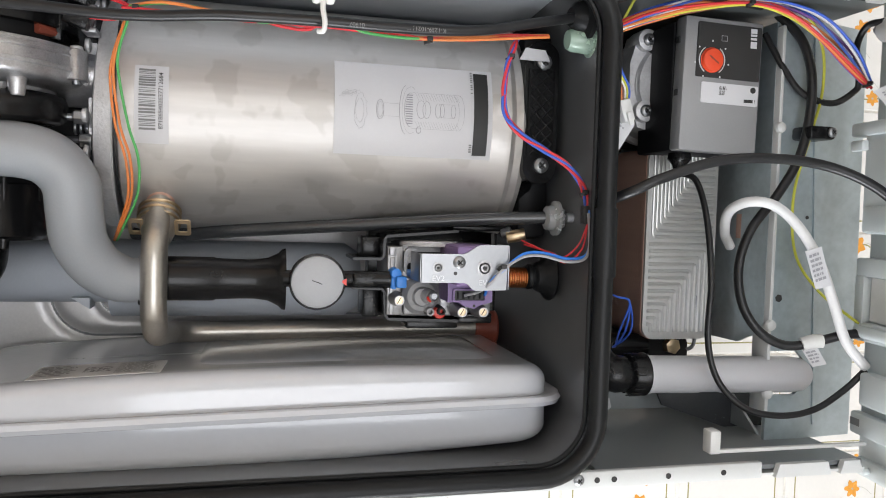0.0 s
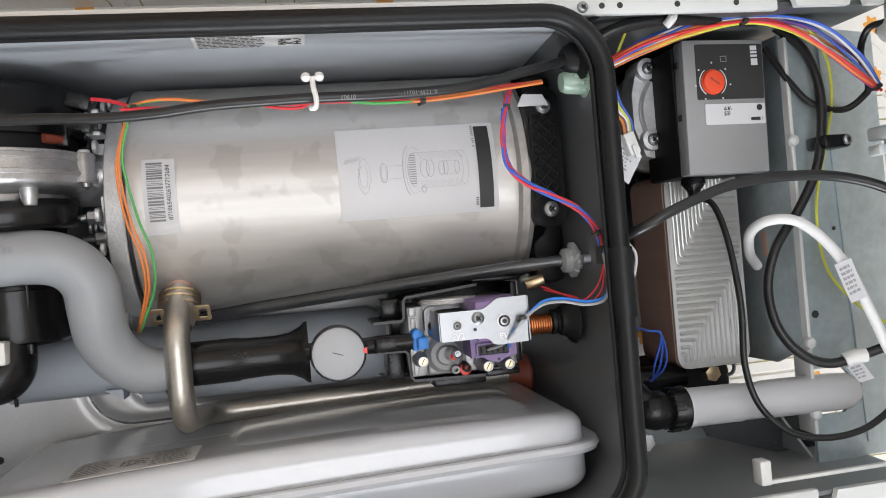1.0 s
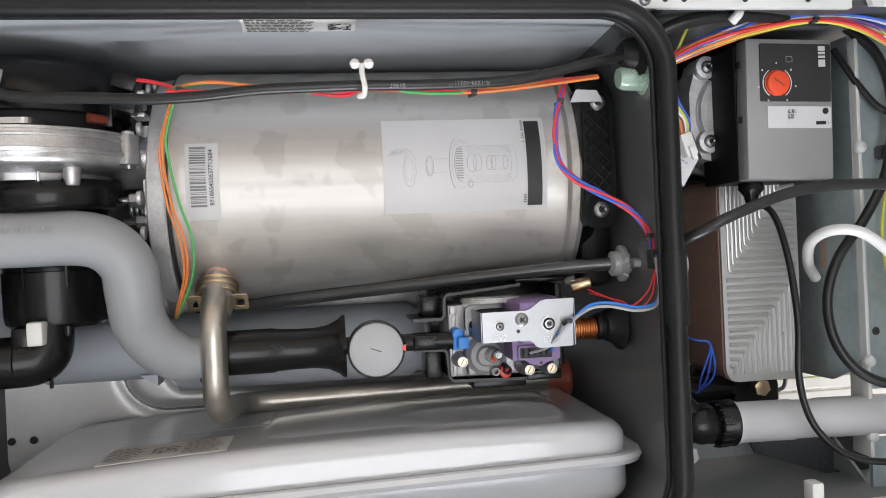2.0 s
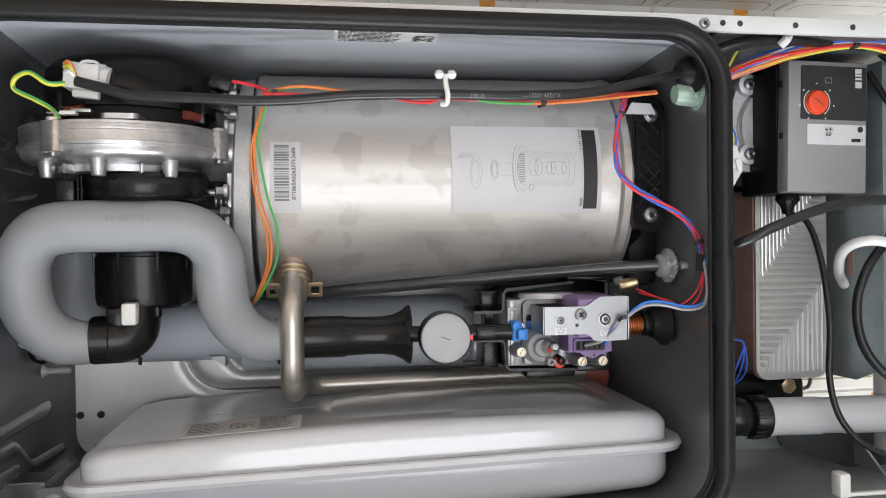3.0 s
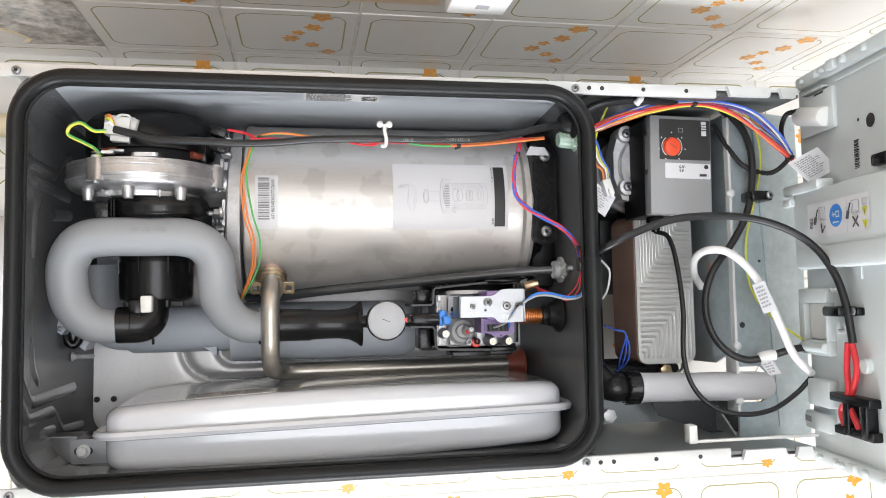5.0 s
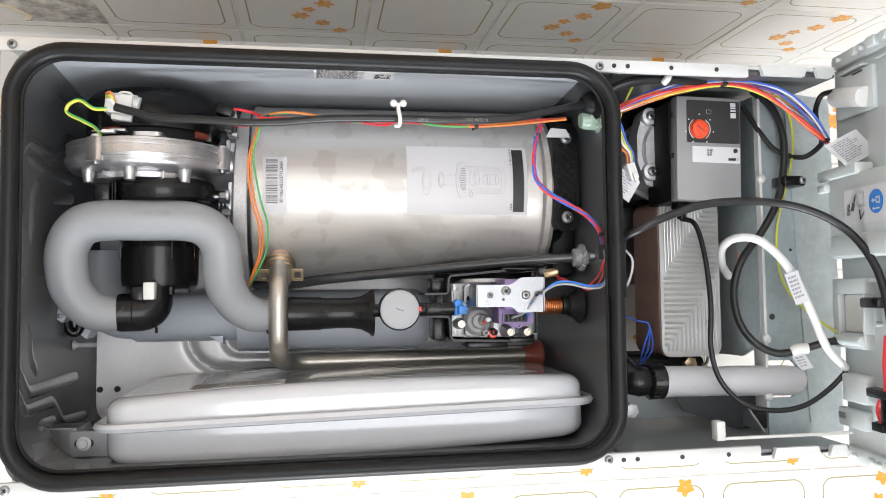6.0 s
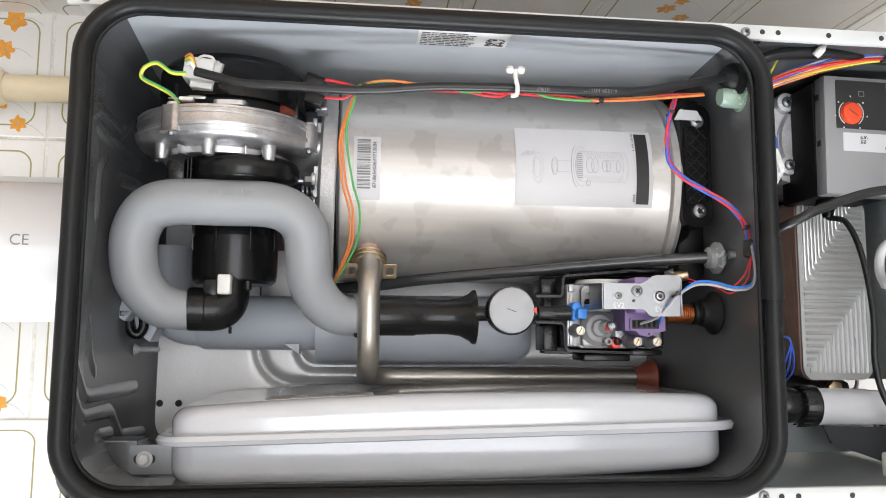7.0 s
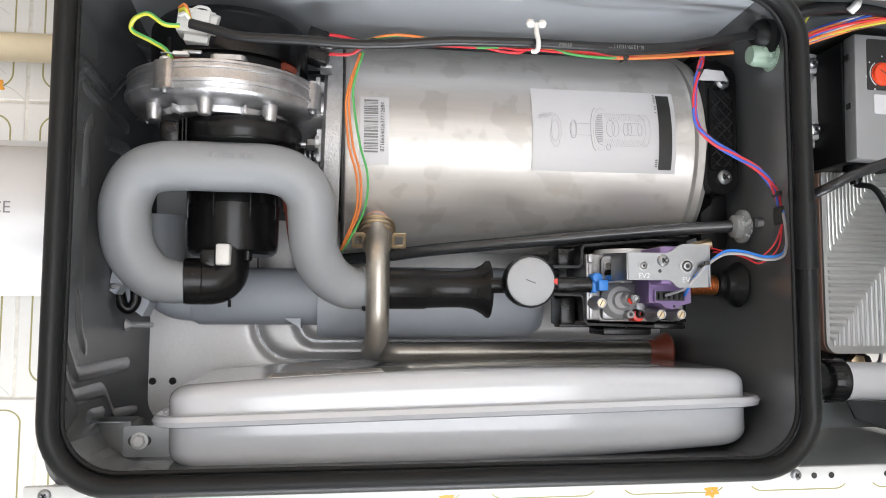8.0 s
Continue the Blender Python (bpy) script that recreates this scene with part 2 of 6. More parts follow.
def box(u0, u1, v0, v1, d0, d1, bevel=0.0, seg=2):
    bm = bmesh.new()
    bmesh.ops.create_cube(bm, size=1)
    for v in bm.verts:
        v.co = Vector(((u0 + u1) / 2 + v.co.x * (u1 - u0), (v0 + v1) / 2 + v.co.y * (v1 - v0), (d0 + d1) / 2 + v.co.z * (d1 - d0)))
    if bevel:
        bmesh.ops.bevel(bm, geom=bm.edges[:], offset=bevel, segments=seg, profile=0.5, affect="EDGES")
    return bm


def turned(bm, angle, about, axis="Z"):
    """Turn a mesh about an axis (u = X, v = Y, d = Z) through the point about."""
    bmesh.ops.rotate(bm, verts=bm.verts, cent=about, matrix=Matrix.Rotation(radians(angle), 3, axis))
    return bm


def lathe(profile, at, axis, seg=40, sweep=1.0):
    """profile: (distance along the axis, radius) pairs."""
    a = Vector(axis).normalized()
    s = a.orthogonal().normalized()
    t = a.cross(s)
    bm = bmesh.new()
    rings = []
    for h, r in profile:
        c = Vector(at) + a * h
        if r < 1e-6:
            rings.append([bm.verts.new(c)])
        else:
            rings.append([bm.verts.new(c + (s * math.cos(2 * math.pi * i / seg) + t * math.sin(2 * math.pi * i / seg)) * r) for i in range(seg)])
    for p, q in zip(rings, rings[1:]):
        for i in range(seg):
            j = (i + 1) % seg
            if len(p) == 1 and len(q) == 1:
                continue
            if len(p) == 1:
                bm.faces.new((p[0], q[i], q[j]))
            elif len(q) == 1:
                bm.faces.new((p[i], q[0], p[j]))
            else:
                bm.faces.new((p[i], q[i], q[j], p[j]))
    for ring in (rings[0], rings[-1]):
        if len(ring) > 2:
            bm.faces.new(ring)
    return bm


def cyl(p0, p1, r, seg=24, bevel=0.0, r1=None):
    p0, p1 = Vector(p0), Vector(p1)
    h, r1 = (p1 - p0).length, r if r1 is None else r1
    if bevel:
        prof = [(0, r - bevel), (bevel * 0.3, r - bevel * 0.3), (bevel, r), (h - bevel, r1), (h - bevel * 0.3, r1 - bevel * 0.3), (h, r1 - bevel)]
    else:
        prof = [(0, r), (h, r1)]
    return lathe(prof, p0, p1 - p0, seg)


def spline(points, steps=8, closed=False):
    pts = [Vector(p) for p in points]
    n, out = len(pts), []
    for i in range(n if closed else n - 1):
        if closed:
            a, b, c, e = pts[i - 1], pts[i], pts[(i + 1) % n], pts[(i + 2) % n]
        else:
            b, c = pts[i], pts[i + 1]
            a = pts[i - 1] if i else b * 2 - c
            e = pts[i + 2] if i + 2 < n else c * 2 - b
        for k in range(steps):
            t = k / steps
            out.append(0.5 * (2 * b + (c - a) * t + (2 * a - 5 * b + 4 * c - e) * t * t + (3 * b - a - 3 * c + e) * t ** 3))
    if not closed:
        out.append(pts[-1])
    return out


def tube(points, r, seg=10, steps=8, smooth=True, closed=False, radii=None):
    path = spline(points, steps, closed) if smooth else [Vector(p) for p in points]
    n = len(path)
    bm = bmesh.new()
    rings, s = [], None
    for i, p in enumerate(path):
        a = path[i - 1] if (i or closed) else p
        b = path[(i + 1) % n] if (i + 1 < n or closed) else p
        t = (b - a).normalized()
        s = t.orthogonal().normalized() if s is None else (s - t * s.dot(t)).normalized()
        w = t.cross(s)
        rad = r if radii is None else np.interp(i / (n - 1), [q[0] for q in radii], [q[1] for q in radii])
        rings.append([bm.verts.new(p + (s * math.cos(2 * math.pi * k / seg) + w * math.sin(2 * math.pi * k / seg)) * rad) for k in range(seg)])
    pairs = list(zip(rings, rings[1:])) + ([(rings[-1], rings[0])] if closed else [])
    for p, q in pairs:
        for k in range(seg):
            j = (k + 1) % seg
            bm.faces.new((p[k], q[k], q[j], p[j]))
    if not closed:
        bm.faces.new(rings[0])
        bm.faces.new(rings[-1])
    return bm


def bent(points, r, seg=10, corner=0.01, n=6):
    """A path of straight runs with rounded corners."""
    pts = [Vector(p) for p in points]
    out = [pts[0]]
    for a, b, c in zip(pts, pts[1:], pts[2:]):
        k = min(corner, (a - b).length * 0.49, (c - b).length * 0.49)
        p, q = b + (a - b).normalized() * k, b + (c - b).normalized() * k
        for i in range(n + 1):
            t = i / n
            out.append(p * (1 - t) ** 2 + b * 2 * t * (1 - t) + q * t * t)
    out.append(pts[-1])
    return tube(out, r, seg, smooth=False)


def rounded(u0, u1, v0, v1, r, n=8):
    out = []
    for cu, cv, a0 in ((u1 - r, v1 - r, 0), (u0 + r, v1 - r, 90), (u0 + r, v0 + r, 180), (u1 - r, v0 + r, 270)):
        for i in range(n + 1):
            a = radians(a0 + 90 * i / n)
            out.append((cu + r * math.cos(a), cv + r * math.sin(a)))
    return out


def loft(loops, cap0=True, cap1=True):
    bm = bmesh.new()
    rows = [[bm.verts.new(p) for p in loop] for loop in loops]
    for p, q in zip(rows, rows[1:]):
        for i in range(len(p)):
            j = (i + 1) % len(p)
            bm.faces.new((p[i], p[j], q[j], q[i]))
    if cap0:
        bm.faces.new(rows[0])
    if cap1:
        bm.faces.new(rows[-1])
    return bm


def slab(outline, d0, d1, bevel=0.0):
    """An outline in (u, v) given a thickness along d."""
    bm = loft([[(u, v, d0) for u, v in outline], [(u, v, d1) for u, v in outline]])
    if bevel:
        edges = [e for e in bm.edges if len(e.link_faces) == 2 and e.calc_face_angle(0) > 0.7]
        bmesh.ops.bevel(bm, geom=edges, offset=bevel, segments=2, profile=0.5, affect="EDGES")
    return bm


def slab_u(outline, u0, u1):
    """An outline in (v, d) given a thickness along u."""
    return loft([[(u0, v, d) for v, d in outline], [(u1, v, d) for v, d in outline]])


def slab_v(outline, v0, v1):
    """An outline in (u, d) given a thickness along v."""
    return loft([[(u, v0, d) for u, d in outline], [(u, v1, d) for u, d in outline]])


def ring_slab(outer, inner, d0, d1):
    """A flat frame between two outlines of the same count."""
    return loft([[(u, v, d0) for u, v in outer], [(u, v, d1) for u, v in outer], [(u, v, d1) for u, v in inner], [(u, v, d0) for u, v in inner],
                 [(u, v, d0) for u, v in outer]], False, False)


def screw(at, axis, r, parent, material=None, name="screw", cross=True):
    """A pan head with a cross cut into it."""
    a = Vector(axis).normalized()
    ob = part(name, lathe([(0, r), (r * 0.35, r * 0.95), (r * 0.6, r * 0.62), (r * 0.62, r * 0.5), (r * 0.5, r * 0.3), (r * 0.5, 0)], at, a, 16), material or M_ZINC, parent)
    if cross:
        c = Vector(at) + a * r * 0.6
        s = a.orthogonal().normalized()
        t = a.cross(s)
        slot = bmesh.new()
        for x, y in ((s, t), (t, s)):
            q = [slot.verts.new(c + x * i * r * 0.5 + y * j * r * 0.12 + a * 0.0004) for i, j in ((-1, -1), (1, -1), (1, 1), (-1, 1))]
            slot.faces.new(q)
        part("slot", slot, M_INK, ob)
    return ob


def hexbolt(at, axis, r, h, parent, name="bolt", material=None):
    a = Vector(axis).normalized()
    return part(name, join(lathe([(0, r * 1.35), (h * 0.2, r * 1.35)], at, a, 20), lathe([(h * 0.2, r), (h * 0.9, r), (h, r * 0.85)], at, a, 6)), material or M_ZINC, parent)


def bars(rects, d, parent, material, name="print"):
    """Printed marks: thin rectangles (u0, u1, v0, v1) lying on a face at depth d."""
    bm = bmesh.new()
    for u0, u1, v0, v1 in rects:
        bm.faces.new([bm.verts.new(p) for p in ((u0, v0, d), (u1, v0, d), (u1, v1, d), (u0, v1, d))])
    return part(name, bm, material, parent)


def noisy_rects(u0, u1, v0, v1, rows, seed, fill=0.7, along="u", gap=0.45):
    """Rows of short bars that stand for writing too small to read."""
    rng = random.Random(seed)
    out = []
    for k in range(rows):
        if along == "u":
            h = (v1 - v0) / rows
            a, b = v0 + k * h, v0 + (k + 1 - gap) * h
            p, end = u0, u0 + (u1 - u0) * rng.uniform(fill, 1)
        else:
            h = (u1 - u0) / rows
            a, b = u0 + k * h, u0 + (k + 1 - gap) * h
            p, end = v0, v0 + (v1 - v0) * rng.uniform(fill, 1)
        while p < end:
            w = abs(b - a) * rng.uniform(0.8, 4)
            q = min(p + w, end)
            out.append((p, q, a, b) if along == "u" else (a, b, p, q))
            p = q + abs(b - a) * 0.6
    return out


def code_square(u0, v0, size, n, seed):
    rng = random.Random(seed)
    s = size / n
    return [(u0 + i * s, u0 + (i + 1) * s, v0 + j * s, v0 + (j + 1) * s) for i in range(n) for j in range(n) if rng.random() < 0.5]


# ---- the room ----
def wbox(x0, x1, y0, y1, z0, z1):
    bm = bmesh.new()
    bmesh.ops.create_cube(bm, size=1)
    for v in bm.verts:
        v.co = Vector(((x0 + x1) / 2 + v.co.x * (x1 - x0), (y0 + y1) / 2 + v.co.y * (y1 - y0), (z0 + z1) / 2 + v.co.z * (z1 - z0)))
    return bm


SIDE = 0.334 * S
wall_back = single("wall_back", wbox(-2.1, SIDE + 0.12, 0.0012, 0.126, 0, 3.0), M_GROUT, "tiled wall with pale cement joints behind the boiler", "wall", kind="structure", world_space=True)
wall_side = single("wall_side", wbox(SIDE + 0.0012, SIDE + 0.126, -2.6, 0.0012, 0, 3.0), M_GROUT, "tiled side wall with pale joints and a bare patch", "wall", kind="structure", world_space=True)
# unseen left wall, left open where the added fill lamp sits
y0, y1, z0, z1 = SIDE_FILL
left = join(wbox(-2.1, -2.0, -2.6, y0, 0, 3.0), wbox(-2.1, -2.0, y1, 0.006, 0, 3.0), wbox(-2.1, -2.0, y0, y1, 0, z0), wbox(-2.1, -2.0, y0, y1, z1, 3.0))
single("wall_left", left, M_WALL, "plain painted wall, out of view, with an opening for a lamp", "wall", kind="structure", world_space=True)
x0, x1, z0, z1 = WIN
front = join(wbox(-2.0, x0, -2.75, -2.6, 0, 3.0), wbox(x1, SIDE + 0.006, -2.75, -2.6, 0, 3.0), wbox(x0, x1, -2.75, -2.6, 0, z0), wbox(x0, x1, -2.75, -2.6, z1, 3.0))
single("wall_front", front, M_WALL, "plain painted wall, out of view, with an opening for a lamp", "wall", kind="structure", world_space=True)
single("floor", wbox(-2.1, SIDE + 0.126, -2.75, 0.126, -0.1, 0), M_FLOOR, "plain brown floor of the room", "floor", kind="structure", world_space=True)
# unseen ceiling, kept dark to lessen its reflection in the air box
single("ceiling", wbox(-2.1, SIDE + 0.126, -2.75, 0.126, 3.0, 3.1), M_CEILING, "unseen plain ceiling, darkened to dim its reflection", "ceiling", kind="structure", world_space=True)

# ---- boiler casing: air box with its seal, rails, lower compartment ----
GU0, GU1, GV0, GV1 = 0.0415, 0.668, -0.2215, 0.2115
casing = thing("boiler_casing", (0.4, 0, 0.03), "open grey steel boiler casing hung on the tiled wall", "boiler casing")
inner_f = rounded(GU0 + 0.009, GU1 - 0.009, GV0 + 0.009, GV1 - 0.009, 0.045)
inner_b = rounded(GU0 + 0.002, GU1 - 0.003, GV0 + 0.006, GV1 - 0.002, 0.03)
outer = rounded(GU0 + 0.0, GU1 - 0.0005, GV0 + 0.002, GV1 - 0.0, 0.05)
shell_line = rounded(GU0 - 0.004, GU1 + 0.004, GV0 - 0.002, GV1 + 0.003, 0.03)
tray = loft([[(u, v, 0.036) for u, v in shell_line], [(u, v, 0.325) for u, v in shell_line], [(u, v, 0.336) for u, v in outer], [(u, v, 0.352) for u, v in outer], [(u, v, 0.352) for u, v in inner_f], [(u, v, 0.338) for u, v in inner_f],
             [(u, v, 0.06) for u, v in inner_b], [(u, v, 0.045) for u, v in rounded(GU0 + 0.01, GU1 - 0.01, GV0 + 0.012, GV1 - 0.008, 0.03)]])
part("air_box", tray, M_TRAY, casing, "satin grey sheet-steel air box")
# added pale sheet: the light falling on this side wall is in its colour
part("lit_side_sheet", slab_u([(GV1 - 0.0075, 0.06), (GV1 - 0.0115, 0.344), (GV1 - 0.0127, 0.344), (GV1 - 0.0087, 0.06)], GU0 + 0.022, GU1 - 0.02), M_LIT_SIDE, casing, "air box side wall, coloured paler for the light on it")
gasket_path = rounded(GU0 + 0.008, GU1 - 0.008, GV0 + 0.008, GV1 - 0.008, 0.05, 10)
part("seal", tube([(u, v, 0.3555) for u, v in gasket_path], 0.0082, 16, smooth=False, closed=True), M_RUBBER, casing, "black rubber seal round the opening")
lip = rounded(GU0 + 0.0155, GU1 - 0.017, GV0 + 0.017, GV1 - 0.0145, 0.043, 10)
part("seal_lip", tube([(u, v, 0.35) for u, v in lip], 0.0024, 8, smooth=False, closed=True), M_RUBBER, casing)
part("seal_joint", tube([(GU1 - 0.008, v, 0.3555) for v in (-0.045, -0.01, 0.012)], 0.0098, 14), M_RUBBER, casing)

# back plate with pressed grooves
def relief(u, v):
    """Depth of the pressed back plate."""
    def groove(dist, w=0.0072):
        return math.exp(-(dist / w) ** 2)
    g = 0.0
    for r, c in ((0.047, (0.2145, -0.093)), (0.022, (0.239, -0.0955))):
        x, y = u - c[0], v - c[1]
        if x < 0 and y < 0:
            g += groove(math.hypot(x, y) - r)
        elif x < 0:
            g += groove(x + r)
        elif y < 0:
            g += groove(y + r)
    return 0.049 - 0.0042 * min(g, 1)


bm = bmesh.new()
NU, NV = 260, 110
grid = [[None] * (NV + 1) for _ in range(NU + 1)]
for i in range(NU + 1):
    for j in range(NV + 1):
        u, v = GU0 + 0.006 + (GU1 - GU0 - 0.012) * i / NU, -0.216 + 0.24 * j / NV
        grid[i][j] = bm.verts.new((u, v, relief(u, v)))
for i in range(NU):
    for j in range(NV):
        bm.faces.new((grid[i][j], grid[i + 1][j], grid[i + 1][j + 1], grid[i][j + 1]))
part("back_plate", bm, M_BACK, casing, "bright pressed steel back plate")
for p in ((0.054, -0.162), (0.076, -0.162), (0.15, -0.162)):
    part("rivet", lathe([(0, 0.0042), (0.0015, 0.004), (0.0028, 0.0018), (0.0014, 0)], (p[0], p[1], 0.049), (0, 0, 1), 14), M_INK, casing)

# pressed ridges on the upper end wall of the air box
for pts in ([(0.1, 0.3368), (0.123, 0.3126), (0.1207, 0.223), (0.1494, 0.1805), (0.154, 0.1483)],
            [(0.1046, 0.3023), (0.1034, 0.1575)],
            [(0.0828, 0.2782), (0.0678, 0.2943), (0.0264, 0.2966)],
            [(0.0736, 0.231), (0.0816, 0.1494)],
            [(-0.0713, 0.2989), (-0.0989, 0.2931), (-0.1138, 0.2747)],
            [(-0.0977, 0.3368), (-0.1345, 0.2989), (-0.1368, 0.1207)],
            [(-0.1253, 0.3356), (-0.1529, 0.3057), (-0.154, 0.2161), (-0.1839, 0.1759), (-0.192, 0.0736)],
            [(-0.1747, 0.2586), (-0.177, 0.2092)]):
    line_ = [(0.0435 + 0.0252 * (d - 0.06) - 0.0098, v, d) for v, d in pts]
    for end, nxt in ((0, 1), (-1, -2)):
        q = Vector(line_[end]) * 2 - Vector(line_[nxt])
        q = Vector(line_[end]) + (q - Vector(line_[end])).normalized() * 0.02
        line_.insert(0 if end == 0 else len(line_), (q.x - 0.007, q.y, q.z))
    bead = bent(line_, 0.0122, 28, 0.012)
    for q in bead.verts:
        q.co.x = max(q.co.x, 0.0435 + 0.0252 * (q.co.z - 0.06) - 0.003)
    part("rib", bead, M_TRAY, casing)

# white rails with holes along both sides of the front
for v0, v1, name in ((0.205, 0.2195, "rail"), (-0.2285, -0.2135, "rail")):
    part(name, box(0.03, 0.83, v0, v1, 0.338, 0.3445, 0.0015), M_RAIL, casing, "white painted edge rail with holes and screws")
    vm = (v0 + v1) / 2
    side = 1 if v0 > 0 else -1
    for u in (0.046, 0.65):
        screw((u, vm - side * 0.001, 0.3445), (0, 0, 1), 0.0048, casing)
    for u in (0.667, 0.683, 0.735, 0.79):
        part("hole", cyl((u, vm, 0.3446), (u, vm, 0.345), 0.0026, 14), M_INK, casing)
    for u0, u1 in ((0.845, 0.905), (0.915, 0.94)):
        part("tab", slab([(u0, vm + 0.008 * side), (u1, vm + 0.008 * side), (u1 - 0.004, vm - 0.004 * side), (u0 + 0.004, vm - 0.004 * side)], 0.338, 0.344), M_RAIL, casing)
    outw = v1 if side > 0 else v0
    part("side_sheet", box(0.03, 0.945, min(outw - side * 0.003, outw - side * 0.001), max(outw - side * 0.003, outw - side * 0.001), 0.03, 0.34), M_RAIL, casing, "white painted outer side sheet")
    # one steel in two greys: the left wall's colour carries the light on it
    part("compartment_wall", box(0.676, 0.945, min(vm - side * 0.002, vm + side * 0.002), max(vm - side * 0.002, vm + side * 0.002), 0.03, 0.336), M_COMP if side > 0 else M_DIV, casing, "grey steel side of the lower compartment, paler where lit")
for p in ((0.03, 0.19), (0.03, -0.19)):
    part("lug", box(p[0] - 0.012, p[0] + 0.008, p[1] - 0.02, p[1] + 0.02, 0.25, 0.256, 0.002), M_RAIL, casing)

# plates of the lower compartment
low = slab([(0.889, -0.2205)] + [q[:2] for q in ((0.991, -0.217, 0.265), (0.991, -0.017, 0.265), (0.987, 0.203, 0.265))] + [(0.94, 0.208), (0.889, 0.208), (0.889, -0.127), (0.922, -0.127), (0.93, -0.135), (0.93, -0.166), (0.922, -0.173), (0.889, -0.173)], 0.262, 0.2665)
part("crossplate", low, M_GALV, casing, "bluish galvanised cross plate with a cut-out")
part("crossplate_fold", turned(box(0.934, 0.9365, -0.205, 0.2, 0.2665, 0.2685), 3, (0.935, 0, 0.267)), M_GALV, casing)
part("crossplate_edge", box(0.885, 0.889, -0.19, 0.2, 0.245, 0.2705, 0.001), M_RAIL, casing)
part("inner_plate", slab([(0.886, 0.2), (0.886, -0.16), (0.87, -0.17), (0.80, -0.17), (0.8, 0.2)], 0.1, 0.104, 0.001), M_GALV, casing)
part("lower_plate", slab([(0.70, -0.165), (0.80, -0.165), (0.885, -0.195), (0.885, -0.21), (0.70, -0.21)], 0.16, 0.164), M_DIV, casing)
# black sheet painted in for the shade deep in the compartment
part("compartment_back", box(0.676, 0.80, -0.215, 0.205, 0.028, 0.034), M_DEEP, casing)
part("divider", slab_u([(0.205, 0.03), (0.205, 0.262), (-0.1, 0.262), (-0.112, 0.25), (-0.125, 0.22), (-0.13, 0.03)], 0.8845, 0.8875), M_GALV, casing, "grey steel divider with a slot")
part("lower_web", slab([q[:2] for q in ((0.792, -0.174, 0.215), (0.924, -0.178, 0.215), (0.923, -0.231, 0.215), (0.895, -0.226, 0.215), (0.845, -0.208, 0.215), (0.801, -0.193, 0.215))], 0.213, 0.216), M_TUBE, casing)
part("slot", slab_u([(0.012, 0.21), (0.012, 0.218), (-0.014, 0.218), (-0.014, 0.21)], 0.884, 0.8845), M_COPPER, casing)
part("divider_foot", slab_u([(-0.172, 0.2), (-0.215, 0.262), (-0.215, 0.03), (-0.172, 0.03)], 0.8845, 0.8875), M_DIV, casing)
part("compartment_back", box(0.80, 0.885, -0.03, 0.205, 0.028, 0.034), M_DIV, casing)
for v in (0.099, -0.1, -0.17, 0.02):
    part("rivet", lathe([(0, 0.006), (0.003, 0.005), (0.005, 0.002), (0.005, 0)], (0.887, v, 0.27), (0, 0, 1), 14), M_RAIL, casing)
part("hole", cyl((0.898, -0.073, 0.2666), (0.898, -0.073, 0.267), 0.0042, 6), M_INK, casing)
part("hole", cyl((0.925, 0.01, 0.2686), (0.925, 0.01, 0.269), 0.002, 10), M_INK, casing)

# ---- heat exchanger ----
HV, HD, HR = 0.09, 0.147, 0.109
hx = thing("heat_exchanger", (0.45, HV, 0.04), "stainless steel cylindrical heat exchanger with brushed reflective shell", "heat exchanger")
shell = lathe([(0.0, HR - 0.004), (0.002, HR), (0.006, HR + 0.001), (0.012, HR), (0.34, HR), (0.345, HR + 0.002), (0.35, HR), (0.356, HR + 0.003), (0.361, HR + 0.001), (0.364, HR - 0.006)],
              (0.264, HV, HD), (1, 0, 0), 96)
part("shell", shell, M_STEEL, hx)
part("flange", lathe([(0, 0.09), (0.002, 0.1), (0.004, 0.1055), (0.0175, 0.108), (0.019, 0.1065)], (0.2435, HV - 0.002, HD), (1, -0.03, 0), 64), M_HEAD, hx, "cast aluminium end flange")
part("flange_gasket", lathe([(0, 0.1065), (0.0015, 0.1065)], (0.2627, HV, HD), (1, 0, 0), 48), M_INK, hx)
for k in range(10):
    a = radians(-80 + k * 18)
    part("lug", cyl((0.2375, HV + 0.098 * math.sin(a), HD + 0.098 * math.cos(a)), (0.2415, HV + 0.098 * math.sin(a), HD + 0.098 * math.cos(a)), 0.006, 12, 0.001), M_HEAD, hx)
for v in (0.075, 0.058):
    hexbolt((0.2405, v, 0.238 if v > 0.07 else 0.215), (-1, 0, 0), 0.0062, 0.011, hx)
    part("stud", cyl((0.219, v, 0.238 if v > 0.07 else 0.215), (0.234, v, 0.238 if v > 0.07 else 0.215), 0.003, 10), M_ZINC, hx)
cap = thing("end_cap", (0.64, HV, 0.05), "black plastic end cap bolted to the heat exchanger", "cover")
part("body", lathe([(0, 0.104), (0.012, 0.1), (0.02, 0.09)], (0.628, HV, HD), (1, 0, 0), 48), M_BLACK, cap)
part("body", box(0.628, 0.662, -0.02, 0.185, 0.06, 0.225, 0.01), M_DEEP, cap)
grip = rounded(0.6205, 0.6535, 0.034, 0.166, 0.015)
part("grip", slab(grip, 0.225, 0.258, 0.002), M_BLACK, cap)
gin = rounded(0.6235, 0.6505, 0.058, 0.142, 0.004)
part("grip_rim", ring_slab(gin, rounded(0.6255, 0.6485, 0.06, 0.14, 0.003), 0.258, 0.2605), M_BLACK, cap)
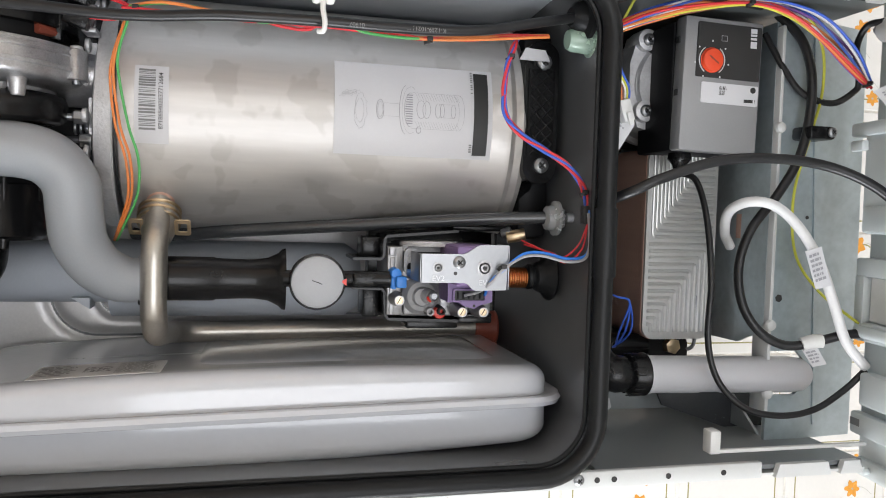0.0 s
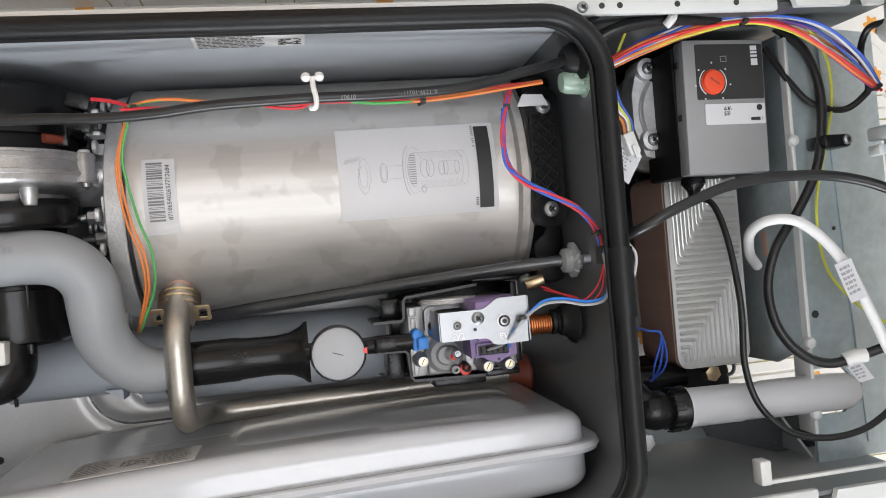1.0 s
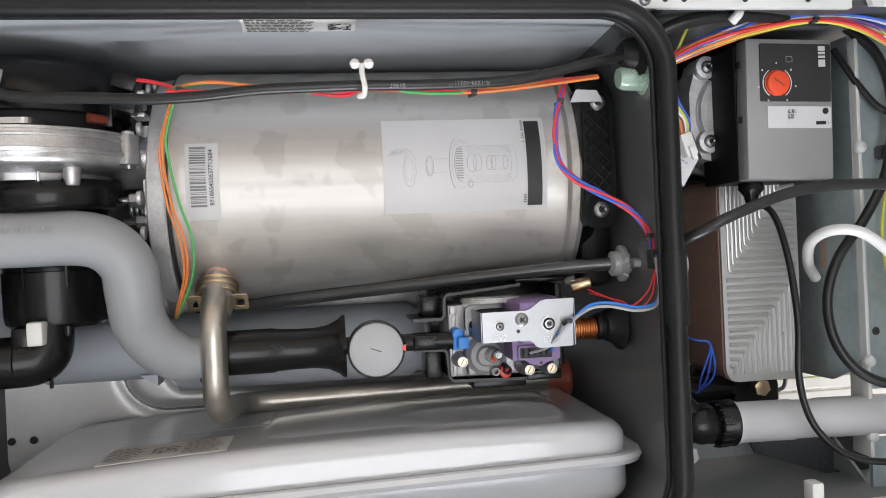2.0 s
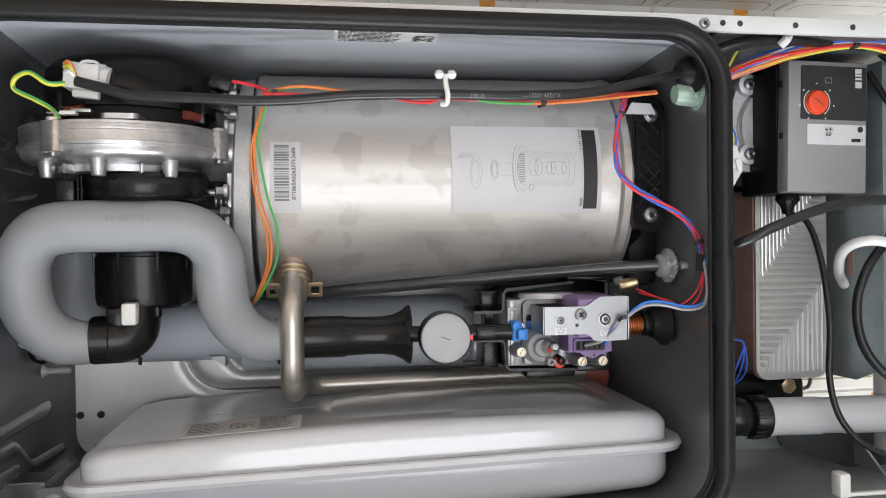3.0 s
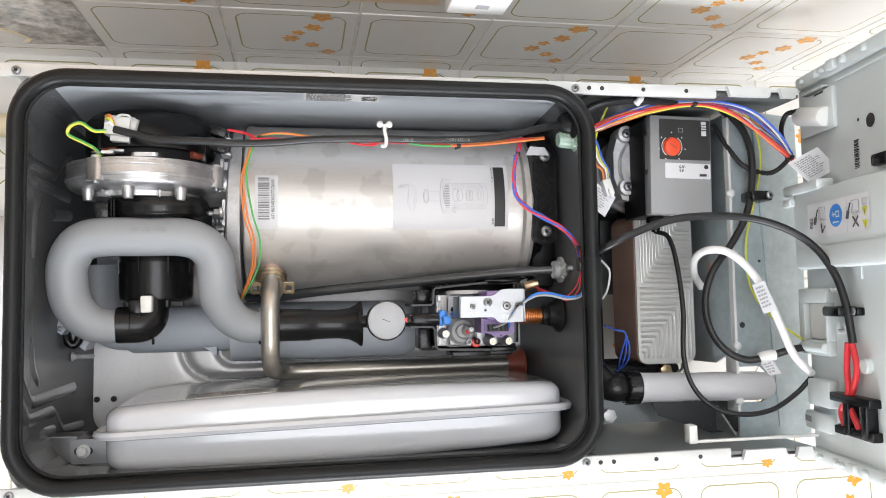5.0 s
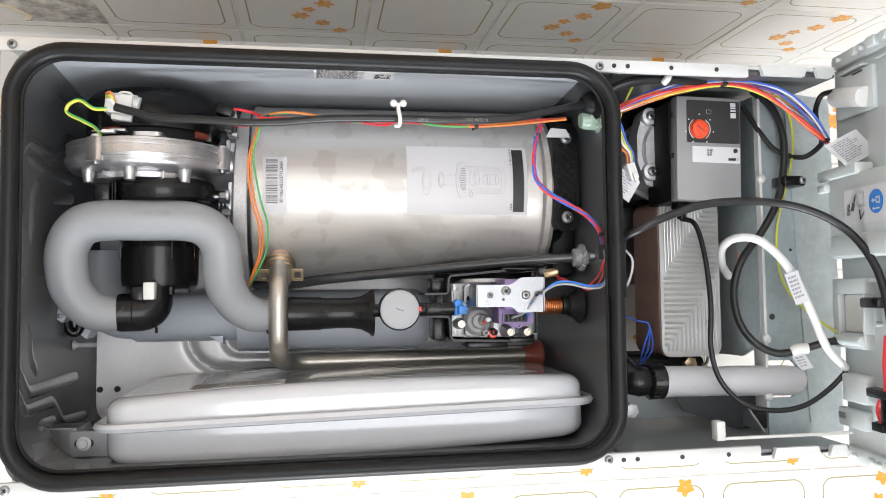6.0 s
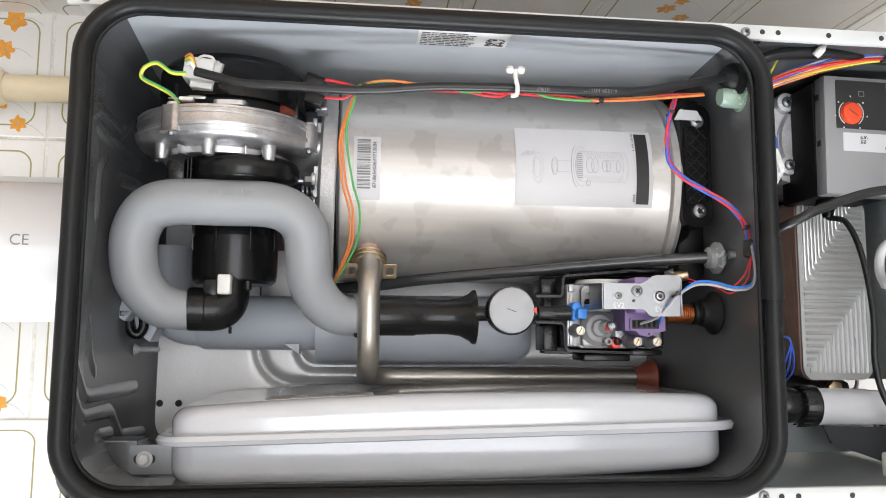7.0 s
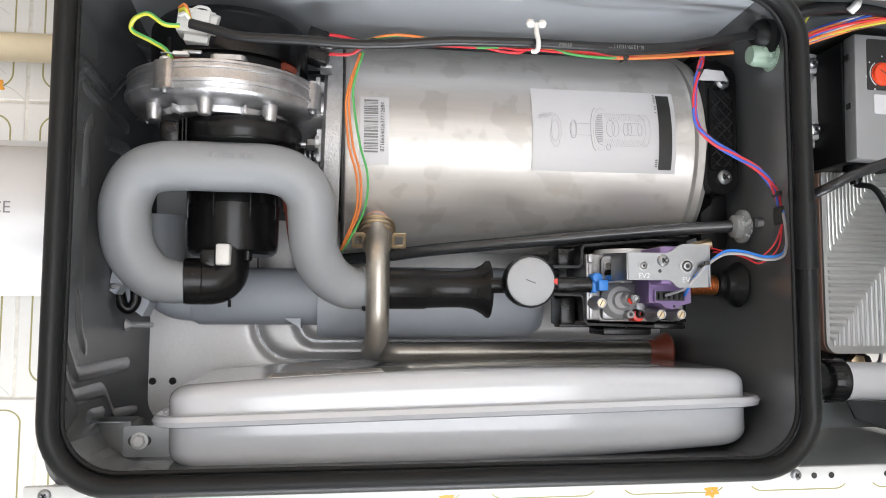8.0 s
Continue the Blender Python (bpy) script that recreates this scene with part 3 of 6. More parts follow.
for k in range(-2, 8):
    for flip in (False, True):
        ends = []
        for t in (0.0, 1.0):
            ends.append((0.0, 0.06 + 0.0115 * (k + 2 * t)))
        lo_t, hi_t = max(0.0, (0.061 - ends[0][1]) / 0.023), min(1.0, (0.139 - ends[0][1]) / 0.023)
        if hi_t - lo_t < 0.05:
            continue
        q = [(0.6255 + 0.023 * (1 - t if flip else t), ends[0][1] + 0.023 * t, 0.2585) for t in (lo_t, hi_t)]
        part("rib", tube(q, 0.0011, 6, smooth=False), M_BLACK, cap)
for v in (0.147, 0.051):
    screw((0.638, v, 0.2585), (0, 0, 1), 0.0075, cap)


def curved_sheet(u0, u1, a0, a1, r, n=24):
    """A paper bent round the shell between two angles from straight out."""
    bm = bmesh.new()
    rows = []
    for i in range(n + 1):
        a = radians(a0 + (a1 - a0) * i / n)
        v, d = HV + r * math.sin(a), HD + r * math.cos(a)
        rows.append([bm.verts.new((u0, v, d)), bm.verts.new((u1, v, d))])
    for p, q in zip(rows, rows[1:]):
        bm.faces.new((p[0], p[1], q[1], q[0]))
    return bm


def on_shell(rects, r, parent, material, name="print"):
    """Marks (u0, u1, a0, a1) on the bent paper, in degrees round the shell."""
    return part(name, join(*[curved_sheet(u0, u1, a0, a1, r, max(1, int(abs(a1 - a0) / 4))) for u0, u1, a0, a1 in rects]), material, parent)


label = thing("paper_label", (0.51, HV, 0.25), "white paper label with a line drawing on the steel shell", "label")
part("sheet", curved_sheet(0.4445, 0.59, -19, 24.8, HR + 0.0012), M_PAPER, label)
on_shell([(0.572, 0.5855, -17, 23)], HR + 0.0018, label, M_INK, "black_bar")
strokes = []


def drawn(points, r=0.00012, closed=False):
    """A fine printed line on the bent paper, through (u, angle) points."""
    pts = [(u, HV + (HR + 0.0014) * math.sin(radians(a)), HD + (HR + 0.0014) * math.cos(radians(a))) for u, a in points]
    strokes.append(tube(pts, r, 4, 1, closed=closed))


def oval(cu, ca, ru, ra, a0=0, a1=360, n=28):
    return [(cu + ru * math.cos(radians(a0 + (a1 - a0) * k / n)), ca + ra * math.sin(radians(a0 + (a1 - a0) * k / n))) for k in range(n + (a1 - a0 < 360))]


rng = random.Random(4)
drawn([(u + rng.uniform(-0.0009, 0.0009), a + rng.uniform(-0.5, 0.5)) for u, a in oval(0.4675, 1.5, 0.0055, 8.2, n=40)], closed=True)
drawn(oval(0.4668, 1.5, 0.0036, 5.5), closed=True)
for cu, ca in ((0.4525, 8.5), (0.4555, 9.6), (0.459, 9.0), (0.4625, 9.9)):
    drawn(oval(cu, ca, 0.0014, 1.1, n=10), closed=True)
    drawn([(cu - 0.004, ca - 1.0), (cu + 0.004, ca + 0.9)])
drawn(oval(0.485, 2.5, 0.0033, 4.6), 0.00025, True)
drawn(oval(0.485, 2.5, 0.0023, 3.5), closed=True)
drawn([(0.488, 5.5), (0.503, 5.5)])
drawn([(0.488, -0.5), (0.503, -0.5)])
drawn(oval(0.509, 3, 0.0065, 11.5, 95, 262), 0.00028)
drawn(oval(0.513, 3, 0.0082, 11.0, 60, 300))
drawn(oval(0.513, 3, 0.006, 8.0, 80, 280), 0.00024)
on_shell([(0.5075 + 0.0006 * abs(k - 6) / 2, 0.5145, -3.6 + k * 1.1, -3.1 + k * 1.1) for k in range(13)], HR + 0.0018, label, M_GREYINK, "hatching")
for a in (11.2, -5.6):
    drawn([(0.514, a), (0.5575, a)])
drawn(oval(0.5575, 2.8, 0.0055, 8.4, -90, 90))
drawn(oval(0.5525, 2.8, 0.0055, 7.6, -90, 90))
for k in range(17):
    u = 0.517 + k * 0.0024
    drawn([(u, 11.0), (u + 0.003, 7.6)], 0.00011)
    drawn([(u, -2.2), (u + 0.003, -5.4)], 0.00011)
for cu, ca, ru, ra in ((0.5225, 3.4, 0.0042, 4.2), (0.5275, 3.4, 0.0036, 4.0), (0.538, 3.2, 0.0026, 3.4), (0.542, 3.2, 0.002, 3.2), (0.5525, 3.2, 0.0022, 3.2)):
    drawn(oval(cu, ca, ru, ra), 0.0002, True)
drawn([(0.54, 6.4), (0.5525, 6.4)])
drawn([(0.54, 0.1), (0.5525, 0.1)])
drawn(oval(0.5205, -6.2, 0.0022, 1.6, n=10), 0.00028, True)
tagged(part("line_drawing", join(*strokes), M_GREYINK, label), "fine grey line drawing", kind="stuff")
on_shell([(0.5688, 0.5708, 12.5 + k * 0.95, 13.0 + k * 0.95) for k in range(12) if k not in (1, 5)], HR + 0.0018, label, M_DIMINK, "code_bars")
on_shell([(0.5684, 0.571, -15.6 + k * 1.05, -14.9 + k * 1.05) for k in range(4)], HR + 0.0018, label, M_DIMINK)
barcode = thing("barcode_label", (0.295, HV, 0.24), "white barcode sticker on the steel shell", "label")
part("sheet", curved_sheet(0.2795, 0.3065, -18.5, 15.5, HR + 0.0012), M_PAPER, barcode)
rng = random.Random(9)
a, rects = -12.5, []
while a < 13.5:
    w = rng.choice((0.3, 0.3, 0.6, 0.9))
    rects.append((0.283, 0.2962, a, a + w))
    a += w + rng.choice((0.35, 0.35, 0.7))
on_shell(rects, HR + 0.0018, barcode, M_DIMINK)
cu = bpy.data.curves.new("text", "FONT")
cu.body, cu.size = "871865402637712684", 0.0052
tmp = bpy.data.objects.new("tmp", cu)
me = bpy.data.meshes.new_from_object(tmp)
bpy.data.objects.remove(tmp)
bm = bmesh.new()
bm.from_mesh(me)
for v in bm.verts:
    a = radians(-12) + v.co.x / HR
    v.co = Vector((0.302 - v.co.y, HV + (HR + 0.0019) * math.sin(a), HD + (HR + 0.0019) * math.cos(a)))
part("lettering", bm, M_INK, barcode)

# ---- fan ----
FU, FD = 0.1525, 0.232
fan = thing("fan", (FU, 0.1, 0.05), "cast aluminium blower with a black motor housing", "fan")
MU = 0.1565
part("motor", lathe([(0, 0.06), (0.001, 0.0725), (0.034, 0.0725), (0.0372, 0.0712), (0.0425, 0.0665), (0.044, 0.0645), (0.046, 0.055), (0.0465, 0.0)], (MU, 0.143, FD - 0.008), (0, 1, 0), 64), M_BLACK, fan, "round black plastic motor housing")
part("motor_core", lathe([(0, 0.0655), (0.016, 0.0655)], (MU, 0.13, FD - 0.008), (0, 1, 0), 40), M_DEEP, fan)
for a0 in (22, 112):
    pts = [(MU + 0.0675 * math.cos(radians(a0 + k)), 0.1405, FD - 0.008 + 0.0675 * math.sin(radians(a0 + k))) for k in range(0, 20, 3)]
    part("winding", tube(pts, 0.0042, 8, 2), M_RUST, fan, "red-brown varnished winding")
    p0 = pts[0] if a0 < 90 else pts[-1]
    part("motor_leg", box(p0[0] - 0.0045, p0[0] + 0.0045, 0.1345, 0.158, p0[2] - 0.004, p0[2] + 0.006, 0.0012), M_BLACK, fan)
arch = [(MU + 0.0728 * math.cos(radians(a)), 0.1525 + 0.006 * math.sin(radians((a - 70) * 4)), FD - 0.008 + 0.0728 * math.sin(radians(a))) for a in range(72, 113, 5)]
part("motor_arch", tube(arch, 0.0016, 6, 2), M_BLACK, fan)
vol = lathe([(0, 0.05), (0.0005, 0.064), (0.006, 0.0655), (0.0085, 0.07), (0.0095, 0.0765), (0.0108, 0.0835), (0.0128, 0.0872), (0.0158, 0.0895), (0.0192, 0.0902), (0.0198, 0.0918), (0.0226, 0.0922), (0.0232, 0.0905), (0.0312, 0.0895),
             (0.0318, 0.0908), (0.0332, 0.0908), (0.0336, 0.0896), (0.0362, 0.0892), (0.0366, 0.0904), (0.0388, 0.0902), (0.0394, 0.0872), (0.0402, 0.084), (0.0405, 0.06), (0.0405, 0.0)], (FU, 0.0888, FD), (0, 1, 0), 80)
bmesh.ops.scale(vol, vec=(0.955, 1, 0.98), verts=vol.verts, space=Matrix.Translation((-FU, 0, -FD)))
part("volute", vol, M_CAST, fan)
part("outlet", loft([[(u, 0.112 + 0.024 * math.sin(a), FD - 0.035 + w * math.cos(a)) for a in [2 * math.pi * k / 24 for k in range(24)]] for u, w in ((0.2, 0.058), (0.222, 0.048), (0.243, 0.042), (0.247, 0.042))]), M_CAST, fan)
part("outlet_flange", slab(rounded(0.2385, 0.247, 0.062, 0.14, 0.003), FD - 0.085, FD - 0.008, 0.002), M_CAST, fan)
for v, d in ((0.068, FD - 0.012), (0.072, FD - 0.03)):
    for k in range(3):
        part("washer", cyl((0.2265 + 0.0045 * k, v, d), (0.2292 + 0.0045 * k, v, d), 0.0062 - 0.0008 * k, 14, 0.0006), M_ZINC, fan)
for ang in (116, 16, 205, 290):
    a = radians(ang)
    c = (FU + 0.086 * math.cos(a), 0.0, FD + 0.086 * math.sin(a))
    lug = turned(slab_v(rounded(c[0] - 0.0095, c[0] + 0.0095, c[2] - 0.0085, c[2] + 0.0065, 0.005, 5), 0.1025, 0.1275), 90 - ang, (c[0], 0.118, c[2]), "Y")
    bmesh.ops.bevel(lug, geom=[e for e in lug.edges if e.calc_face_angle(0) > 1.0], offset=0.0012, segments=2, profile=0.5, affect="EDGES")
    part("lug", lug, M_CAST, fan)
    part("bolt", lathe([(0, 0.0052), (0.0025, 0.005), (0.0035, 0.0036), (0.0035, 0.002), (0.0025, 0)], (c[0], 0.1273, c[2]), (0, 1, 0), 14), M_HEAD, fan)
    part("bolt_tip", lathe([(0, 0.0035), (0.003, 0.0032), (0.0035, 0.002), (0.0035, 0)], (c[0], 0.1025, c[2]), (0, -1, 0), 12), M_ZINC, fan)
for ang in (95, 140, 48):
    a = radians(ang)
    c = (FU + 0.0695 * math.cos(a), 0.0, FD + 0.0695 * math.sin(a))
    part("stud", cyl((c[0], 0.0845, c[2]), (c[0], 0.1, c[2]), 0.0056, 16, 0.001, 0.0074), M_CAST, fan)
for ang in (68, 118):
    a = radians(ang)
    part("gusset", turned(box(FU + 0.058, FU + 0.0735, 0.0872, 0.095, FD - 0.001, FD + 0.001, 0.0005), -ang, (FU, 0.09, FD), "Y"), M_CAST, fan)
part("inlet_ring", lathe([(0, 0.044), (0.001, 0.05), (0.003, 0.0535), (0.005, 0.0548), (0.0165, 0.0552), (0.0185, 0.0545), (0.022, 0.053), (0.024, 0.05)], (0.17, 0.067, FD + 0.008), (0, 1, 0.04), 60), M_BLACK, fan, "black plastic inlet ring")
part("inlet_plate", lathe([(0, 0.05), (0.0008, 0.055), (0.0065, 0.0555), (0.0075, 0.05)], (0.1655, 0.0845, FD), (0, 1, 0), 56), M_BLACK, fan)
part("inlet_block", box(0.1055, 0.1225, 0.064, 0.0835, FD + 0.02, FD + 0.052, 0.003), M_BLACK, fan)
for u in (0.1245, 0.1275):
    part("inlet_fin", box(u, u + 0.0012, 0.06, 0.086, FD + 0.03, FD + 0.052), M_BLACK, fan)
part("inlet_neck", lathe([(0, 0.04), (0.002, 0.0435), (0.014, 0.0435), (0.0145, 0.047), (0.018, 0.047), (0.0185, 0.043), (0.024, 0.043)], (0.1635, 0.044, FD - 0.01), (0, 1, 0), 48), M_DEEP, fan)
plug_body = join(box(0.122, 0.149, 0.153, 0.1745, 0.284, 0.309, 0.002), cyl((0.1475, 0.1665, 0.296), (0.1545, 0.1655, 0.296), 0.0095, 20, 0.001), box(0.1445, 0.1515, 0.158, 0.1765, 0.288, 0.3, 0.001), box(0.128, 0.1485, 0.1475, 0.1545, 0.288, 0.302, 0.0012))
part("connector", turned(plug_body, -6, (0.138, 0.16, FD)), M_WHITE, fan, "white plug connector")
part("connector_loop", tube([(0.134, 0.1715, 0.309), (0.14, 0.1748, 0.311), (0.1475, 0.1748, 0.309), (0.15, 0.1715, 0.304)], 0.0013, 6), M_WHITE, fan)
part("top_boss", slab_v(rounded(0.151, 0.181, FD + 0.05, FD + 0.0835, 0.006), 0.129, 0.1335), M_CAST, fan)
part("terminal", box(0.121, 0.1335, 0.132, 0.1352, FD + 0.074, FD + 0.082, 0.0008), M_WHITE, fan)
part("blade", box(0.111, 0.122, 0.1327, 0.134, FD + 0.075, FD + 0.081, 0.0005), M_ZINC, fan)

canister = thing("mixing_canister", (0.155, 0.0, 0.06), "black plastic mixer pot with a bent outlet under the fan", "canister")
CU, CD = 0.1605, 0.21
part("body", lathe([(0, 0.02), (0.001, 0.037), (0.0045, 0.0412), (0.011, 0.0425), (0.048, 0.0432), (0.0488, 0.0418), (0.06, 0.0412), (0.075, 0.04), (0.08, 0.035)], (CU, -0.0305, CD), (0, 1, 0), 56), M_BLACK, canister)
for ang in (20, 62, 108, 158):
    a = radians(ang)
    part("rib", turned(box(CU + 0.0405, CU + 0.0442, 0.004, 0.05, CD - 0.0016, CD + 0.0016, 0.0006), -ang, (CU, 0.0, CD), "Y"), M_BLACK, canister)
part("elbow", bent([(0.158, -0.026, 0.232), (0.158, -0.0555, 0.238), (0.125, -0.0555, 0.246)], 0.0212, 32, 0.024, 12), M_BLACK, canister)
part("elbow_pad", box(0.1375, 0.1525, -0.0505, -0.0265, 0.236, 0.257, 0.003), M_BLACK, canister)
part("elbow_pip", cyl((0.163, -0.0788, 0.243), (0.163, -0.072, 0.243), 0.0016, 10), M_BLACK, canister)
part("collar", lathe([(0, 0.0192), (0.001, 0.0205), (0.0155, 0.0208), (0.0165, 0.0195)], (0.1225, -0.0555, 0.247), (1, 0, -0.14), 36), M_BLACK, canister)
part("plug", box(0.1525, 0.165, -0.0415, -0.0222, 0.248, 0.2645, 0.002), M_WHITE, canister, "white plastic lug")
part("peg", lathe([(0, 0.0042), (0.008, 0.004), (0.009, 0.003), (0.009, 0)], (0.1785, -0.0275, 0.244), (0, -1, 0), 16), M_BLACK, canister)
part("red_clip", join(cyl((0.2108, 0.031, 0.2), (0.2108, 0.014, 0.2), 0.0056, 16, 0.0015, 0.004), tube([(0.2108, 0.016, 0.2), (0.2125, 0.0, 0.199), (0.2158, -0.022, 0.195)], 0.0027, 10)), M_RUST, canister, "red-brown rubber spout")

hose = thing("intake_hose", (0.16, 0.044, 0.2), "thick grey looped plastic intake hose", "hose")
hp = [(0.132, -0.0558, 0.2465), (0.115, -0.0565, 0.25), (0.096, -0.05, 0.257), (0.081, -0.03, 0.265), (0.0765, -0.005, 0.27), (0.0785, 0.017, 0.273), (0.09, 0.036, 0.276), (0.112, 0.0435, 0.278), (0.16, 0.044, 0.278),
      (0.2, 0.0435, 0.277), (0.222, 0.036, 0.275), (0.235, 0.019, 0.272), (0.2375, -0.005, 0.268), (0.24, -0.028, 0.262), (0.252, -0.049, 0.253), (0.27, -0.06, 0.245), (0.29, -0.061, 0.24)]
part("bend", tube(hp, 0.0215, 28, 6, radii=[(0, 0.0175), (0.1, 0.0205), (0.2, 0.0218), (0.8, 0.0218), (0.93, 0.02), (1, 0.018)]), M_HOSE, hose)
bars([(0.15 + 0.0038 * k, 0.1526 + 0.0038 * k, 0.0485, 0.0525) for k in range(10) if k not in (2, 6)], 0.2996, hose, M_EMBOSS, "moulded_mark")
part("collar", cyl((0.282, -0.0605, 0.241), (0.288, -0.0605, 0.24), 0.0205, 28, 0.001), M_HOSE, hose)

# ---- mixer pipe, gauge knob and gas valve ----
venturi = thing("venturi", (0.35, -0.06, 0.15), "black plastic venturi pipe with a flared mouth", "pipe")
part("pipe", lathe([(0, 0.017), (0.001, 0.0195), (0.05, 0.0195), (0.052, 0.0185), (0.07, 0.0178), (0.085, 0.0178), (0.097, 0.0195), (0.106, 0.024), (0.1095, 0.0275), (0.1125, 0.028), (0.1125, 0.02)],
                   (0.2935, -0.0605, 0.23), (1, 0, 0), 40), M_BLACK, venturi)
part("clip", box(0.283, 0.294, -0.082, -0.072, 0.235, 0.252, 0.002), M_BLACK, venturi)
part("shaft", cyl((0.404, -0.0575, 0.255), (0.5, -0.0565, 0.27), 0.0075, 16), M_BLACK, venturi)
part("shaft_arm", box(0.462, 0.492, -0.0625, -0.0505, 0.245, 0.274, 0.003), M_BLACK, venturi)
knob = thing("throttle_knob", (0.429, -0.055, 0.25), "round grey knob with a red pointer and a black rim", "knob")
part("rim", lathe([(0, 0.017), (0.02, 0.0225), (0.036, 0.0232), (0.038, 0.022)], (0.429, -0.0555, 0.27), (0, 0, 1), 40), M_BLACK, knob)
part("face", lathe([(0, 0.0213), (0.001, 0.0209), (0.0018, 0.0195), (0.0018, 0.0)], (0.429, -0.0555, 0.308), (0, 0, 1), 40), M_FACE, knob)
part("mark", turned(box(0.424, 0.433, -0.056, -0.0554, 0.3098, 0.3101), -20, (0.429, -0.0555, 0.31)), M_INK, knob)
part("pointer", slab([(0.4475, -0.0545), (0.4525, -0.0525), (0.4525, -0.0585)], 0.307, 0.3095), M_RED, knob)

holder = thing("valve_holder", (0.49, -0.06, 0.1), "black plastic holder round the gas valve", "bracket")


def strip(path, t, d0, d1):
    """A thin upright wall that follows a path in (u, v)."""
    left, right = [], []
    for i, p in enumerate(path):
        a, b = Vector(path[max(0, i - 1)]), Vector(path[min(len(path) - 1, i + 1)])
        n = Vector((-(b - a).y, (b - a).x)).normalized() * t / 2
        left.append(tuple(Vector(p) + n))
        right.append(tuple(Vector(p) - n))
    return slab(left + right[::-1], d0, d1, 0.0006)


part("base", box(0.486, 0.6, -0.098, -0.014, 0.18, 0.2, 0.001), M_BLACK, holder)
part("rim", strip([(0.464, -0.0392), (0.4895, -0.0392), (0.4918, -0.0368), (0.4925, -0.0215), (0.4948, -0.0185), (0.5609, -0.0126)], 0.0026, 0.2, 0.257), M_BLACK, holder)
part("rim", strip([(0.464, -0.0652), (0.4905, -0.0662), (0.4932, -0.069), (0.4948, -0.0905), (0.4975, -0.0938), (0.5632, -0.0958)], 0.0026, 0.2, 0.257), M_BLACK, holder)
part("wing", box(0.4765, 0.492, -0.0945, -0.0675, 0.2, 0.236, 0.002), M_BLACK, holder)
part("wing", box(0.4745, 0.492, -0.0385, -0.02, 0.2, 0.236, 0.002), M_BLACK, holder)
part("foot", box(0.5644, 0.5966, -0.0985, -0.0922, 0.2, 0.254, 0.0015), M_BLACK, holder)
part("skirt", box(0.517, 0.566, -0.1045, -0.097, 0.2, 0.244, 0.0015), M_BLACK, holder)
part("wall", box(0.561, 0.622, -0.0125, -0.0065, 0.17, 0.235, 0.002), M_BLACK, holder)
part("wall", box(0.596, 0.602, -0.088, -0.014, 0.19, 0.245, 0.001), M_BLACK, holder)

valve = thing("gas_valve", (0.54, -0.06, 0.19), "aluminium gas valve with purple coil and wiring", "valve")
part("body", box(0.508, 0.5945, -0.0915, -0.024, 0.2, 0.2555, 0.003), M_ALU, valve)
part("body_edge", box(0.4945, 0.5085, -0.0895, -0.0272, 0.2, 0.262, 0.0015), M_ALU, valve)
part("edge_notch", box(0.4955, 0.5015, -0.0352, -0.0275, 0.262, 0.266, 0.0008), M_ALU, valve)
part("edge_bar", box(0.4965, 0.501, -0.0885, -0.037, 0.262, 0.2645, 0.0008), M_ALU, valve)
part("body_step", box(0.5095, 0.545, -0.0895, -0.0545, 0.2555, 0.263, 0.003), M_ALU, valve)
part("port_pad", slab(rounded(0.5095, 0.5235, -0.0525, -0.0285, 0.006), 0.2555, 0.2615, 0.001), M_ALU, valve)
for v, m_ in ((-0.038, M_CAST), (-0.0455, M_DEEP)):
    part("port", lathe([(0, 0.0042), (0.002, 0.0042), (0.002, 0.0028), (0.0005, 0.0026), (0.0005, 0)], (0.5165, v, 0.2615), (0, 0, 1), 16), m_, valve)
part("top_disc", lathe([(0, 0.0275), (0.0025, 0.0275), (0.003, 0.0262), (0.0042, 0.0262), (0.0045, 0.022)], (0.535, -0.0265, 0.2485), (0, 1, 0), 40), M_HEAD, valve)
part("coil_body", box(0.5435, 0.5875, -0.0575, -0.0235, 0.2555, 0.3195, 0.003), M_PURPLE, valve, "purple moulded coil body")
part("coil_arm", box(0.5185, 0.546, -0.052, -0.032, 0.2555, 0.316, 0.003), M_DEEP, valve)
skirt_line = [(0.5425, -0.05), (0.5425, -0.0735), (0.5528, -0.0738), (0.5575, -0.0772), (0.5665, -0.0795), (0.5725, -0.0762), (0.583, -0.0735), (0.583, -0.05)]
skirt = part("coil_skirt", slab(skirt_line, 0.2555, 0.2955, 0.0012), M_PURPLE, valve)
part("socket", slab(rounded(0.5478, 0.5755, -0.0718, -0.0628, 0.001, 2), 0.2955, 0.2962), M_INK, skirt, "black plug socket")
for k in range(5):
    part("pin", box(0.5507 + 0.005 * k, 0.5519 + 0.005 * k, -0.0702, -0.0645, 0.2962, 0.2985), M_DEEP, skirt)
part("socket_rim", ring_slab(rounded(0.5466, 0.5768, -0.073, -0.0615, 0.0018, 3), rounded(0.5479, 0.5754, -0.0717, -0.0629, 0.001, 3), 0.2955, 0.2985), M_PURPLE, skirt)
part("hole", cyl((0.5665, -0.0768, 0.2955), (0.5665, -0.0768, 0.2958), 0.0013, 10), M_INK, skirt)
bars(noisy_rects(0.553, 0.572, -0.0832, -0.0802, 1, 5, gap=0.1), 0.2562, valve, M_PAPER)
edge = [(0.5126, -0.054), (0.5494, -0.054), (0.5525, -0.0552), (0.5562, -0.0592), (0.5595, -0.0606), (0.5864, -0.06), (0.5876, -0.0218), (0.5644, -0.0218), (0.5605, -0.0228), (0.5525, -0.0282), (0.5483, -0.0299), (0.5126, -0.0299)]
